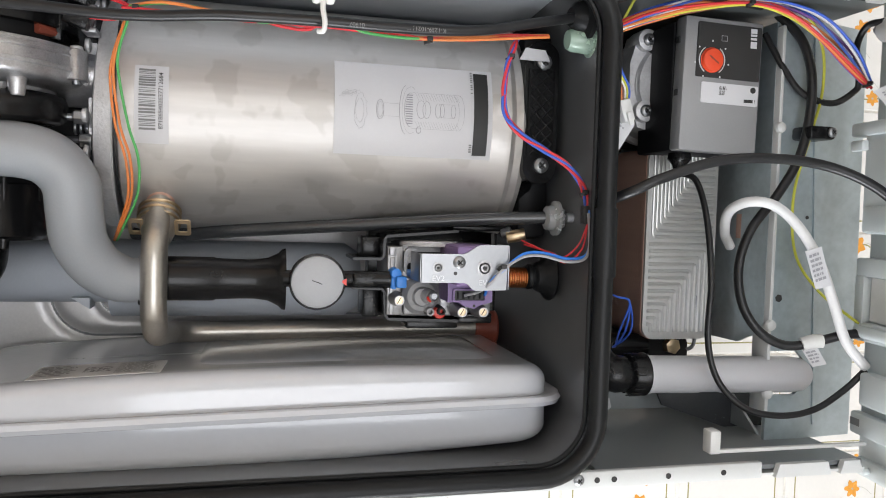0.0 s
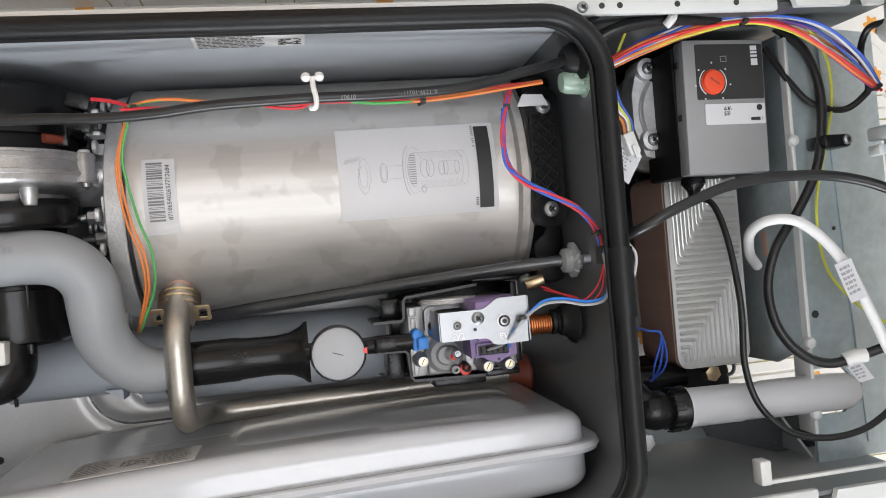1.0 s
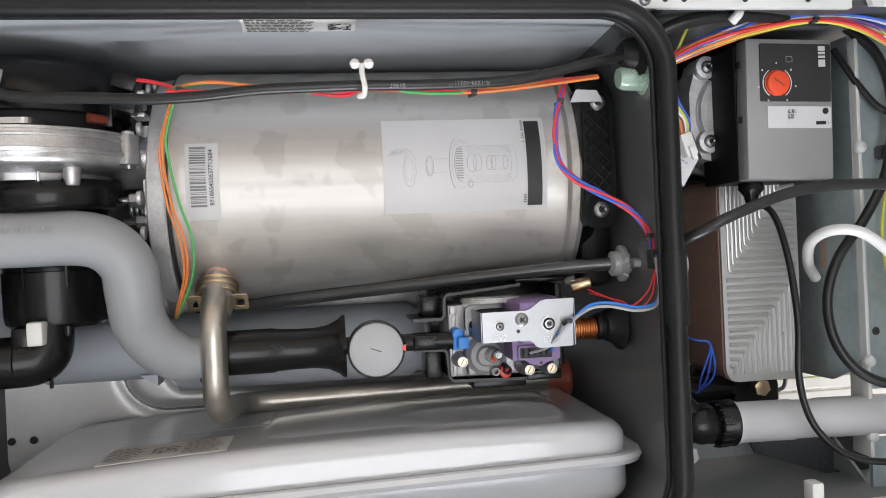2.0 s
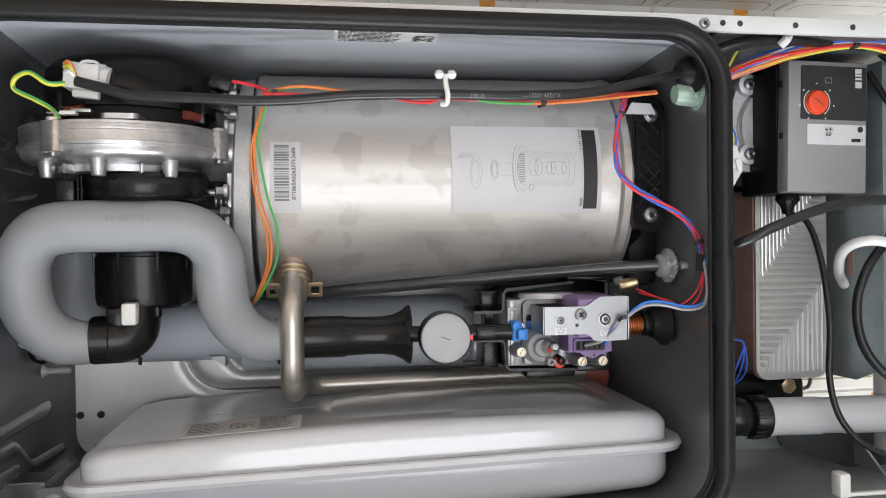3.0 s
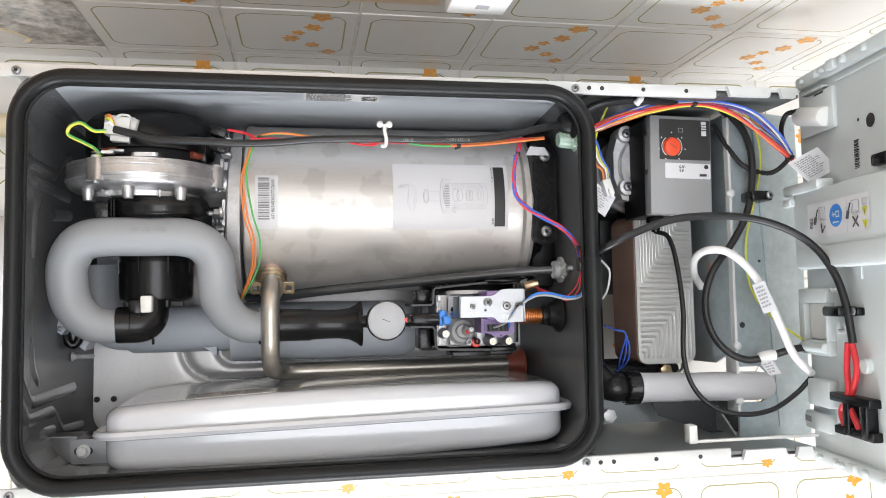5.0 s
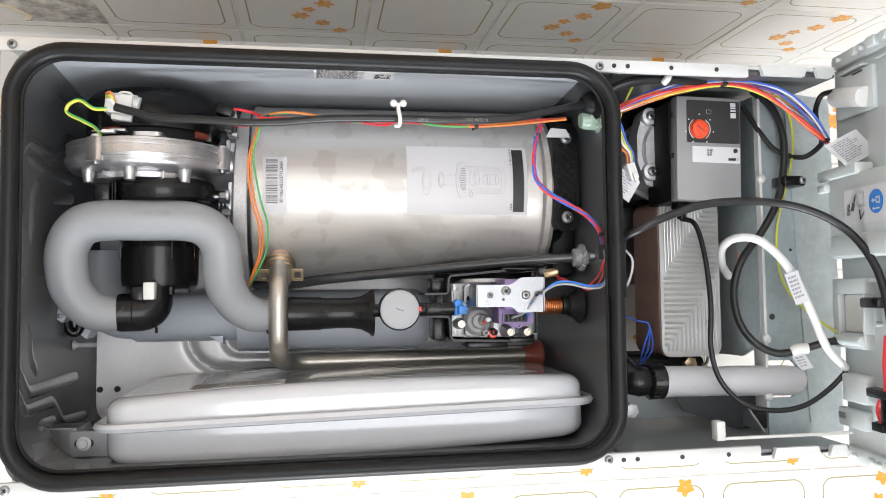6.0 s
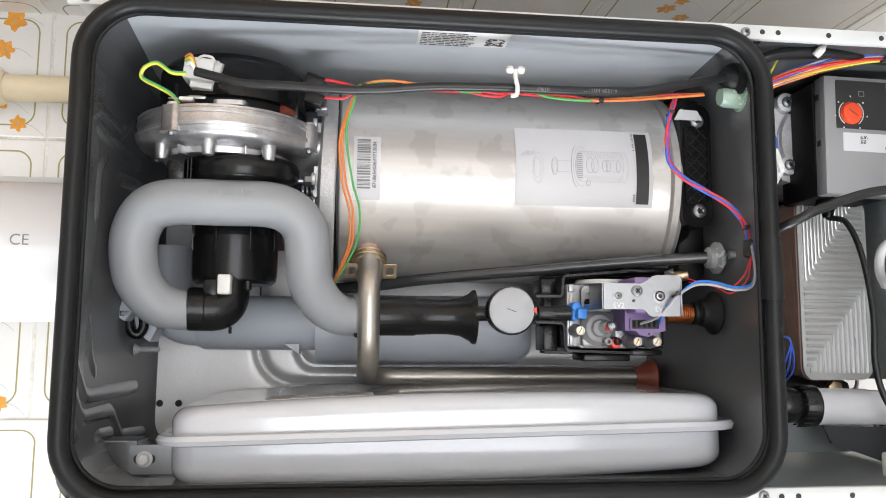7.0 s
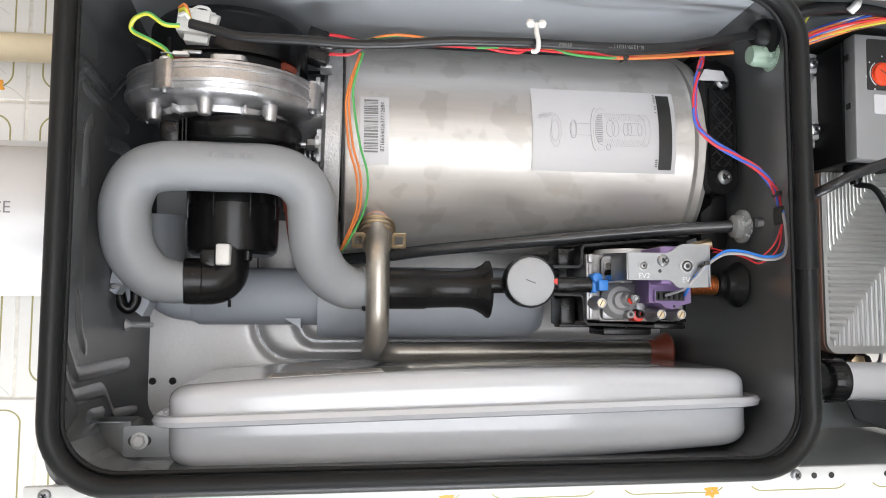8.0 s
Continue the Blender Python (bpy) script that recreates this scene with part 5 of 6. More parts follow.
flat([(0.032, 0.072, 0.365, 0.49)], QU - 0.0004, box_cover, M_PAPER, "notice")
flat([(0.032, 0.072, 0.4475, 0.4479)], QU - 0.0006, box_cover, M_GREYINK)
part("notice_disc", cyl((QU - 0.0006, 0.0535, 0.426), (QU - 0.0009, 0.0535, 0.426), 0.0128, 32), M_BLUE, box_cover, "blue round notice sign")
flat([(0.051, 0.0585, 0.4265, 0.434), (0.0525, 0.057, 0.428, 0.4325)], QU - 0.0012, box_cover, M_PAPER)
flat([(0.0527, 0.0567, 0.4285, 0.432), (0.0545, 0.0551, 0.4265, 0.434)], QU - 0.0014, box_cover, M_BLUE)
flat([(0.054, 0.0556, 0.419, 0.4265), (0.0525, 0.0572, 0.4205, 0.4225), (0.0452, 0.0466, 0.42, 0.433), (0.0443, 0.0475, 0.421, 0.4228)], QU - 0.0012, box_cover, M_PAPER)
for d in (0.39, 0.457):
    inked([(0.066, d), (0.066, d + 0.014), (0.053, d + 0.014), (0.053, d), (0.066, d)], 0.0003, M_GREYINK)
    inked([(0.063, d + 0.003), (0.051, d + 0.003), (0.051, d + 0.016)], 0.0003, M_GREYINK)
    inked([(0.064, d - 0.002), (0.0545, d - 0.006)], 0.0007)
    inked([(0.0555, d - 0.0055), (0.0475, d - 0.0085)], 0.0019)
inked([(0.0475, 0.395), (0.0365, 0.3965), (0.044, 0.4035)], 0.0008)
inked([(0.0485, 0.459), (0.0375, 0.469)], 0.0009)
inked([(0.0485, 0.469), (0.0375, 0.459)], 0.0009)
for v in (0.0375, 0.0515):
    tri = bmesh.new()
    tri.faces.new([tri.verts.new(p) for p in ((QU - 0.0008, v - 0.0045, 0.4815), (QU - 0.0008, v + 0.0055, 0.4758), (QU - 0.0008, v + 0.0055, 0.4872))])
    part("warning_sign", tri, M_YELLOW, box_cover, "yellow warning triangle")
    flat([(v - 0.001, v + 0.0035, 0.4812, 0.4818)], QU - 0.001, box_cover, M_INK)
inked([(0.066, 0.477), (0.066, 0.486), (0.0595, 0.486), (0.0595, 0.477), (0.066, 0.477)], 0.0003, M_GREYINK)
flat(noisy_rects(0.043, 0.057, 0.37, 0.3775, 3, 6, along="u"), QU - 0.0008, box_cover, M_INK)
part("boss", cyl((PU - 0.0075, 0.1885, 0.329), (PU - 0.0085, 0.1745, 0.39), 0.0118, 28, 0.002), M_WHITE, panel, "white plastic cable sleeve")
part("boss_base", box(PU - 0.006, PU + 0.001, 0.16, 0.21, 0.325, 0.4, 0.003), M_PANEL, panel)
part("boss_rib", box(PU - 0.009, PU + 0.001, 0.2115, 0.2145, 0.335, 0.385, 0.001), M_PANEL, panel)
part("slot", box(PU - 0.0065, PU - 0.006, 0.2055, 0.2075, 0.362, 0.382), M_INK, panel)
part("cable_collar", lathe([(0, 0.0085), (0.004, 0.0085), (0.0045, 0.0075), (0.007, 0.0075), (0.0075, 0.006), (0.014, 0.0042)], (PU - 0.0075, 0.1885, 0.3295), (0, 0.2, -1), 18), M_WIREGREY, panel, "grey ribbed cable collar")
part("hole", cyl((PU - 0.0003, 0.153, 0.463), (PU - 0.0006, 0.153, 0.463), 0.0078, 24), M_INK, panel)
part("hole", cyl((PU - 0.0003, 0.1586, 0.4405), (PU - 0.0006, 0.1586, 0.4405), 0.0018, 12), M_INK, panel)
flat([(0.105 + k * 0.0018, 0.1058 + k * 0.0018 + (k % 3) * 0.0004, 0.43, 0.438 + (k % 2) * 0.0015) for k in range(18)], PU - 0.0005, panel, M_INK, "barcode")
part("stop", box(PU - 0.01, PU + 0.001, 0.1, 0.113, 0.473, 0.5, 0.003), M_BLACK, panel, "black rubber stop")
part("rim_line", box(PU - 0.003, PU + 0.001, 0.213, 0.216, 0.4, 0.7, 0.001), M_PANEL, panel)
rec = part("recess_frame", join(box(PU - 0.011, PU + 0.001, -0.108, -0.09, 0.309, 0.374, 0.002), box(PU - 0.011, PU + 0.001, -0.0455, -0.0276, 0.309, 0.374, 0.002), box(PU - 0.011, PU + 0.001, -0.0905, -0.045, 0.369, 0.374, 0.001), box(PU - 0.011, PU + 0.001, -0.0905, -0.045, 0.309, 0.322, 0.001)), M_PANEL, panel)
flat([(-0.0885, -0.0465, 0.323, 0.3685)], PU - 0.0035, rec, M_WHITE, "white_window")
part("roller", cyl((PU - 0.012, -0.0985, 0.318), (PU - 0.012, -0.0985, 0.372), 0.006, 20, 0.001), M_PANEL, rec)
part("block", box(PU - 0.014, PU + 0.001, -0.169, -0.137, 0.327, 0.375, 0.003), M_PANEL, panel)
part("block", box(PU - 0.01, PU + 0.001, -0.2, -0.178, 0.31, 0.366, 0.003), M_PANEL, panel)
part("slot", box(PU - 0.0105, PU - 0.01, -0.191, -0.184, 0.312, 0.326), M_DIMINK, panel)
for a_, b_ in (((0.0069, 0.3946), (0.0276, 0.4345)), ((0.0276, 0.4345), (-0.0184, 0.4327)), ((0.005, 0.425), (-0.004, 0.43))):
    part("rib", tube([(PU - 0.0005, *a_), (PU - 0.0005, *b_)], 0.0018, 6, smooth=False), M_PANEL, panel)
for v, d, r in ((-0.1138, 0.436, 0.0088), (-0.0782, 0.3885, 0.0032), (-0.03, 0.378, 0.003), (-0.014, 0.385, 0.0026)):
    part("stud", lathe([(0, r), (0.006, r * 0.95), (0.007, r * 0.8), (0.007, 0)], (PU, v, d), (-1, 0, 0), 20), M_PANEL, panel)
clip = part("cable_clip", box(PU - 0.0235, PU + 0.001, -0.06, -0.0485, 0.386, 0.421, 0.003), M_BLACK, panel, "black cable clip")
for d in (0.381, 0.4265):
    part("clip_ear", box(PU - 0.009, PU + 0.001, -0.059, -0.0495, d - 0.007, d + 0.007, 0.002), M_BLACK, clip)
    screw((PU - 0.009, -0.054, d), (-1, 0, 0), 0.0045, clip)
conn = part("terminal_block", box(PU - 0.014, PU + 0.001, -0.158, -0.148, 0.376, 0.455, 0.002), M_BLACK, panel, "black plug frame")
for d in (0.402, 0.437):
    part("post", box(PU - 0.014, PU + 0.001, -0.192, -0.156, d, d + 0.011, 0.002), M_BLACK, conn)
part("post", box(PU - 0.012, PU + 0.001, -0.194, -0.183, 0.386, 0.455, 0.002), M_BLACK, conn)
part("pocket", box(PU - 0.016, PU - 0.012, -0.193, -0.184, 0.388, 0.408, 0.001), M_DEEP, conn)
panel.rotation_euler.x = radians(-8)

# ---- cables and wires ----


def wire(name, pts, r, material, label, category="cable", group="", seg=8):
    return single(name, tube(pts, r, seg), material, label, category, group)


main = thing("fan_cable", (0.4, 0.15, 0.32), "black sheathed fan cable strung over the heat exchanger", "cable")
part("sheath", tube([(0.1356, 0.1575, 0.318), (0.1563, 0.1517, 0.322), (0.1782, 0.146, 0.325), (0.2253, 0.1437, 0.33), (0.2678, 0.1414, 0.333), (0.3057, 0.1425, 0.335), (0.3448, 0.146, 0.337), (0.3736, 0.1471, 0.338), (0.4276, 0.1483, 0.338), (0.4736, 0.1483, 0.337), (0.5264, 0.1506, 0.334), (0.5632, 0.1552, 0.331), (0.6011, 0.1644, 0.327), (0.648, 0.1755, 0.32)], 0.0042, 14), M_CABLE, main)
part("grommet", lathe([(0, 0.008), (0.004, 0.012), (0.01, 0.014), (0.012, 0.02), (0.016, 0.02)], (0.638, 0.175, 0.318), (1, 0.05, -0.1), 28), M_RUBBER, main, "black rubber grommet")
for k, (c, o) in enumerate(((M_ORANGE, 0.004), (M_YELLOW, 0.001), (M_WIREWHITE, -0.003))):
    part("lead", tube([(0.136, 0.159, 0.318), (0.132, 0.167 + o, 0.322), (0.126, 0.168 + o, 0.315)], 0.0016, 6), c, main)
clipt = thing("wire_clip", (0.426, 0.165, 0.34), "white plastic cable clip with two ball ends", "clip")
part("strap", tube([(0.4225, 0.1395, 0.342), (0.426, 0.1395, 0.3455), (0.427, 0.146, 0.3465), (0.4255, 0.155, 0.346), (0.4255, 0.163, 0.345)], 0.0021, 8), M_WHITE, clipt)
for o in (-0.006, 0.006):
    part("ball", lathe([(-0.004, 0.0), (-0.0028, 0.0028), (0, 0.004), (0.0028, 0.0028), (0.004, 0)], (0.4255 + o * 0.85, 0.163, 0.345), (0, 1, 0), 16), M_WHITE, clipt)
earth = thing("earth_wire", (0.1, 0.14, 0.3), "looped yellow and green earth wire by the fan", "wire")
ep = [(0.126, 0.156, 0.315), (0.115, 0.155, 0.320), (0.102, 0.163, 0.320), (0.090, 0.160, 0.315), (0.087, 0.152, 0.310), (0.102, 0.144, 0.310), (0.114, 0.137, 0.310), (0.120, 0.129, 0.310)]
part("core", tube(ep, 0.0019, 8), M_YELLOW, earth)
part("stripe", tube([(u + 0.0004, v + 0.0006, d + 0.0009) for u, v, d in ep], 0.0013, 6), M_GREEN, earth)
part("ring_terminal", box(0.128, 0.144, 0.1345, 0.138, 0.298, 0.31, 0.001), M_ZINC, earth)

TOPRUNS = {
    "green": (M_GREEN, [(0.283, 0.1535, 0.31), (0.3069, 0.1563, 0.318), (0.3276, 0.1552, 0.32), (0.3517, 0.1506, 0.322), (0.3724, 0.1468, 0.325), (0.4023, 0.1478, 0.326), (0.4379, 0.151, 0.324), (0.4609, 0.1464, 0.322), (0.4851, 0.1452, 0.32), (0.5138, 0.1462, 0.318), (0.554, 0.1502, 0.317), (0.62, 0.158, 0.314)]),
    "orange": (M_ORANGE, [(0.284, 0.154, 0.31), (0.3011, 0.1563, 0.317), (0.3184, 0.156, 0.32), (0.3517, 0.1517, 0.322), (0.3874, 0.15, 0.324), (0.4276, 0.1505, 0.324), (0.469, 0.1472, 0.32), (0.4908, 0.1462, 0.318), (0.5138, 0.147, 0.318), (0.554, 0.1508, 0.318), (0.62, 0.1588, 0.314)]),
    "red": (M_WIRERED, [(0.2782, 0.1517, 0.312), (0.3069, 0.15, 0.318), (0.3517, 0.147, 0.324), (0.3724, 0.149, 0.325), (0.3977, 0.1445, 0.325), (0.4149, 0.1438, 0.325), (0.4276, 0.1485, 0.325), (0.4644, 0.15, 0.322), (0.5034, 0.1466, 0.318), (0.5138, 0.1458, 0.318), (0.5494, 0.1494, 0.317), (0.5816, 0.1552, 0.316), (0.62, 0.1582, 0.314)]),
    "bright red": (M_WIRERED, [(0.28, 0.1505, 0.31), (0.3069, 0.1485, 0.316), (0.3517, 0.1478, 0.322), (0.3724, 0.1466, 0.325), (0.3977, 0.1474, 0.326), (0.4149, 0.1462, 0.326), (0.4276, 0.1474, 0.325), (0.4644, 0.147, 0.321), (0.5034, 0.1454, 0.318), (0.5138, 0.1464, 0.319), (0.5494, 0.1482, 0.318), (0.5816, 0.1535, 0.317), (0.62, 0.1576, 0.315)]),
    "pale orange": (M_ORANGE, [(0.4023, 0.1488, 0.325), (0.4276, 0.149, 0.325), (0.469, 0.1488, 0.32), (0.4908, 0.1474, 0.317), (0.5138, 0.1456, 0.319), (0.554, 0.1488, 0.319), (0.62, 0.157, 0.316)]),
}
for nm, (m_, pts) in TOPRUNS.items():
    wire("harness_wire", pts, 0.0013, m_, nm + " insulated wire running beside the fan cable", "wire", "upper harness wires")
for k in range(2):
    sens = thing("sensor_plug", (0.24, 0.16, 0.28), "small black sensor plug with a red lead", "plug", "sensor plugs")
    base = (0.238, 0.168 - k * 0.018, 0.275)
    part("body", turned(box(base[0] - 0.006, base[0] + 0.012, base[1] - 0.007, base[1] + 0.0045, 0.262, 0.284, 0.001), -18, base), M_BLACK, sens)
    part("lead", tube([base, (0.252, base[1] - 0.001, 0.282), (0.27, base[1] - 0.005 + 0.004 * k, 0.285), (0.283, 0.157, 0.292)], 0.0016, 6), M_WIRERED, sens)
    part("prong", box(base[0] + 0.004, base[0] + 0.015, base[1] - 0.0105, base[1] - 0.0065, 0.25, 0.272, 0.001), M_ZINC, sens)
for k, (m_, nm) in enumerate(((M_ORANGE, "orange"), (M_ORANGE, "orange"), (M_GREEN, "green"))):
    o = 0.0012 * k
    b_ = (-0.002, 0.0005, 0.006)[k]
    pts = [(0.278, 0.147, 0.295), (0.269, 0.120, 0.290), (0.267, 0.100, 0.285), (0.271, 0.066, 0.280), (0.278, 0.040, 0.275), (0.278, 0.011, 0.265), (0.267, -0.016, 0.245), (0.260, -0.028, 0.225)]
    pts = [(u + o + b_ * math.sin(math.pi * i / 7) ** 2, v, d + 0.001 * k) for i, (u, v, d) in enumerate(pts)]
    wire("harness_wire", pts, 0.0011, m_, nm + " wire looped down across the shell end", "wire", "side harness wires")
for k, (m_, nm) in enumerate(((M_WIRERED, "red"), (M_WIREBLUE, "blue"), (M_WIRERED, "red"), (M_WIREBLUE, "blue"))):
    pts = [(0.594, 0.157, 0.308), (0.5885, 0.1455, 0.314), (0.5839, 0.131, 0.315), (0.5816, 0.1103, 0.315), (0.5839, 0.0885, 0.315), (0.5989, 0.0724, 0.315), (0.6184, 0.0609, 0.316), (0.64, 0.0483, 0.317), (0.6535, 0.0333, 0.318), (0.6585, 0.0172, 0.32), (0.6585, 0.008, 0.322)]
    pts = [(u + 0.0017 * math.sin(1.7 * i + 1.6 * k), v + 0.0013 * math.cos(1.3 * i + 1.6 * k), d + 0.0012 * math.sin(i + k)) for i, (u, v, d) in enumerate(pts)]
    wire("harness_wire", pts, 0.0013, m_, nm + " wire of the twisted sensor pair beside the end cap", "wire", "twisted wires")
for k, (m_, nm) in enumerate(((M_BRIGHTBLUE, "blue"), (M_WIREGREY, "grey"))):
    pts = [(0.6585, 0.01, 0.325), (0.6588, -0.0046, 0.328), (0.6592, -0.0195, 0.328), (0.6555, -0.0299, 0.326), (0.6402, -0.0322, 0.324), (0.6184, -0.0276, 0.324), (0.6, -0.0287, 0.326), (0.5816, -0.0414, 0.33)]
    pts += ((0.5713, -0.054, 0.324), (0.5747, -0.0667, 0.3)) if k == 0 else ((0.573, -0.0525, 0.326), (0.566, -0.062, 0.314), (0.557, -0.067, 0.3))
    pts = [(u - 0.0008 * k, v - 0.0026 * k * (i < 7), d + 0.001 * k) for i, (u, v, d) in enumerate(pts)]
    wire("harness_wire", pts, 0.0013, m_, nm + " wire to the gas valve socket", "wire", "valve wires")
for k in range(2):
    pts = [(0.6585, -0.0011, 0.324), (0.6565, -0.0241, 0.318), (0.646, -0.0368, 0.306), (0.6379, -0.0299, 0.29), (0.6207, -0.0195, 0.262)]
    pts = [(u - 0.003 * k * math.sin(1.3 * i), v + 0.005 * k * math.sin(i), d) for i, (u, v, d) in enumerate(pts)]
    wire("harness_wire", pts, 0.0008, M_WIRERED, "thin red wire to the brass sensor", "wire", "sensor wires")
sensor = thing("brass_sensor", (0.63, -0.015, 0.24), "small brass temperature sensor", "sensor")
part("body", cyl((0.613, -0.018, 0.24), (0.63, -0.014, 0.245), 0.006, 14, 0.001), M_BRASS, sensor)
part("cap", cyl((0.61, -0.015, 0.235), (0.618, -0.012, 0.24), 0.005, 12, 0.001), M_ZINC, sensor)
tie = thing("cable_tie", (0.653, 0.026, 0.327), "small black cable tie round the wires", "cable tie", "cable ties")
part("band", lathe([(0, 0.0038), (0.0025, 0.0038)], (0.653, 0.025, 0.323), (0.3, -1, 0), 14), M_INK, tie)
part("head", box(0.6515, 0.6565, 0.024, 0.0275, 0.325, 0.3285, 0.0008), M_INK, tie)
for p in ((0.586, 0.139, 0.316), (0.5138, 0.1465, 0.32), (0.287, 0.153, 0.314), (0.580, -0.039, 0.332)):
    t2 = copy_thing(tie, Matrix.Translation(P(*p)))
plug = thing("black_plug", (0.66, 0.007, 0.32), "small black wire plug on the air box wall", "plug")
part("body", box(0.655, 0.664, -0.002, 0.014, 0.314, 0.326, 0.0015), M_INK, plug)
grom = thing("wire_grommet", (0.655, 0.15, 0.29), "pale green translucent wire grommet", "grommet")
part("flange", lathe([(0, 0.018), (0.004, 0.018), (0.006, 0.012), (0.022, 0.01), (0.026, 0.008)], (0.664, 0.158, 0.312), (-1, -0.05, 0), 28), M_GREENCLEAR, grom)
part("flap", slab([(0.612, 0.147), (0.642, 0.147), (0.637, 0.157), (0.618, 0.158)], 0.262, 0.264), M_PAPER, grom)

# thick supply cable from the seal over to the panel
supply = thing("supply_cable", (0.8, 0.02, 0.3), "thick black supply cable arching to the control panel", "cable")
part("sheath", tube([(0.6735, 0.019, 0.33), (0.676, 0.0225, 0.348), (0.687, 0.029, 0.359), (0.7046, 0.0379, 0.364), (0.7529, 0.054, 0.367), (0.8011, 0.0586, 0.37), (0.8483, 0.0552, 0.375), (0.8851, 0.0425, 0.385), (0.9138, 0.0207, 0.395), (0.929, -0.0115, 0.408), (0.9345, -0.0471, 0.417), (0.939, -0.0895, 0.419)], 0.0044, 14), M_CABLE, supply)
LEADS = (((-0.0895, 0.413), (-0.118, 0.4085), (-0.146, 0.4085), (-0.168, 0.393), (-0.1845, 0.3985)),
         ((-0.0895, 0.419), (-0.118, 0.4255), (-0.141, 0.4165), (-0.159, 0.4075), (-0.189, 0.429)))
for k, lead in enumerate(LEADS):
    part("red_lead", tube([(0.9365 - (d - 0.42) * 0.14 + 0.0015 * k, v, d) for v, d in lead], 0.0034, 10), M_WIRERED, supply, "red inner lead")

BUNDLE = [(0.693, 0.176, 0.290), (0.728, 0.191, 0.295), (0.771, 0.203, 0.300), (0.823, 0.209, 0.305), (0.863, 0.203, 0.308), (0.897, 0.186, 0.310), (0.928, 0.159, 0.315), (0.945, 0.137, 0.320)]
cols = [(M_WIREBLUE, "blue"), (M_WIREWHITE, "white"), (M_WIREBLUE, "blue"), (M_WIREWHITE, "white"), (M_WIREBLUE, "blue"), (M_WIRERED, "red"), (M_ORANGE, "orange"), (M_WIRERED, "red"), (M_ORANGE, "orange"), (M_YELLOW, "yellow"), (M_WIREBROWN, "brown"), (M_ORANGE, "orange"), (M_VIOLET, "violet"), (M_WIREWHITE, "white")]
rng = random.Random(21)
for k, (m_, nm) in enumerate(cols):
    a = 2 * math.pi * k / len(cols)
    fan_out = [0.6, 0.9, 1.0, 0.45, 1.0, 1.7, 1.5, 0.4]
    pts = [(u + fan_out[i] * 0.004 * math.cos(a + 0.25 * i) + rng.uniform(-0.001, 0.001), v + fan_out[i] * 0.0062 * math.sin(a + 0.25 * i) + rng.uniform(-0.001, 0.001), d + fan_out[i] * 0.004 * math.cos(2 * a)) for i, (u, v, d) in enumerate(BUNDLE)]
    wire("bundle_wire", pts, 0.0013, m_, nm + " wire of the coloured harness over the pump", "wire", "coloured harness")
for p in ((0.820, 0.207, 0.310), (0.941, 0.139, 0.324)):
    t2 = copy_thing(tie, Matrix.Translation(P(*p)))
for k, (m_, nm) in enumerate(((M_WIREBLUE, "blue"), (M_YELLOW, "yellow"), (M_WIREWHITE, "white"), (M_WIREBROWN, "brown"), (M_ORANGE, "orange"))):
    pts = [(0.688 - 0.001 * k, 0.172 - 0.003 * k, 0.285), (0.7 - 0.0022 * k, 0.1621 - 0.003 * k, 0.28), (0.708 - 0.0022 * k, 0.1425 - 0.002 * k, 0.276), (0.7175 - 0.0022 * k, 0.1264, 0.274), (0.7185 - 0.0018 * k, 0.111, 0.272)]
    wire("bundle_wire", pts, 0.0014, m_, nm + " wire down to the white tagged plug", "wire", "plug wires")


def tag_sheet(name, corners, thick, label, seed, rows=6, turn=True):
    """A folded paper tag with unreadable print, spanned by three corners."""
    o, a, b = [Vector(c) for c in corners]
    x, y = a - o, b - o
    nrm = x.cross(y).normalized()
    if nrm.z < 0:
        nrm = -nrm
    t = thing(name, tuple(o), label, "tag", "cable tags")
    bm = bmesh.new()
    quad = []
    for h in (0, thick):
        quad.append([bm.verts.new(o + x * i + y * j + nrm * h) for i, j in ((0, 0), (1, 0.02), (0.97, 1), (0.02, 0.97))])
    for k in range(4):
        bm.faces.new((quad[0][k], quad[0][(k + 1) % 4], quad[1][(k + 1) % 4], quad[1][k]))
    bm.faces.new(quad[0])
    bm.faces.new(quad[1])
    part("sheet", bm, M_PAPER, t)
    bm = bmesh.new()
    for u0, u1, v0, v1 in noisy_rects(0.12, 0.85, 0.12, 0.85, rows, seed):
        bm.faces.new([bm.verts.new(o + x * i + y * j + nrm * (thick + 0.0003)) for i, j in ((u0, v0), (u1, v0), (u1, v1), (u0, v1))])
    part("print", bm, M_GREYINK, t)
    return t


tag_sheet("cable_tag", ((0.7, 0.114, 0.268), (0.7276, 0.0935, 0.27), (0.686, 0.088, 0.266)), 0.0006, "white paper tag with small print on the wires", 31, 7)
tag_sheet("cable_tag", ((0.9014, 0.1213, 0.372), (0.939, 0.1412, 0.375), (0.927, 0.096, 0.375)), 0.0006, "large white paper tag with small print at the harness end", 32, 10)
tag_sheet("cable_tag", ((0.8747, -0.0218, 0.33), (0.8908, -0.0161, 0.331), (0.8885, -0.0586, 0.33)), 0.0006, "white paper tag with small print on the drain hose", 33, 6)
tag_sheet("cable_tag", ((0.8943, -0.1184, 0.309), (0.9092, -0.1149, 0.311), (0.9069, -0.1356, 0.309)), 0.0006, "white paper tag with small print on the black cable", 34, 4)
wplug = thing("white_plug", (0.7, 0.08, 0.25), "cream multi-pin plug on the pump wires", "plug")
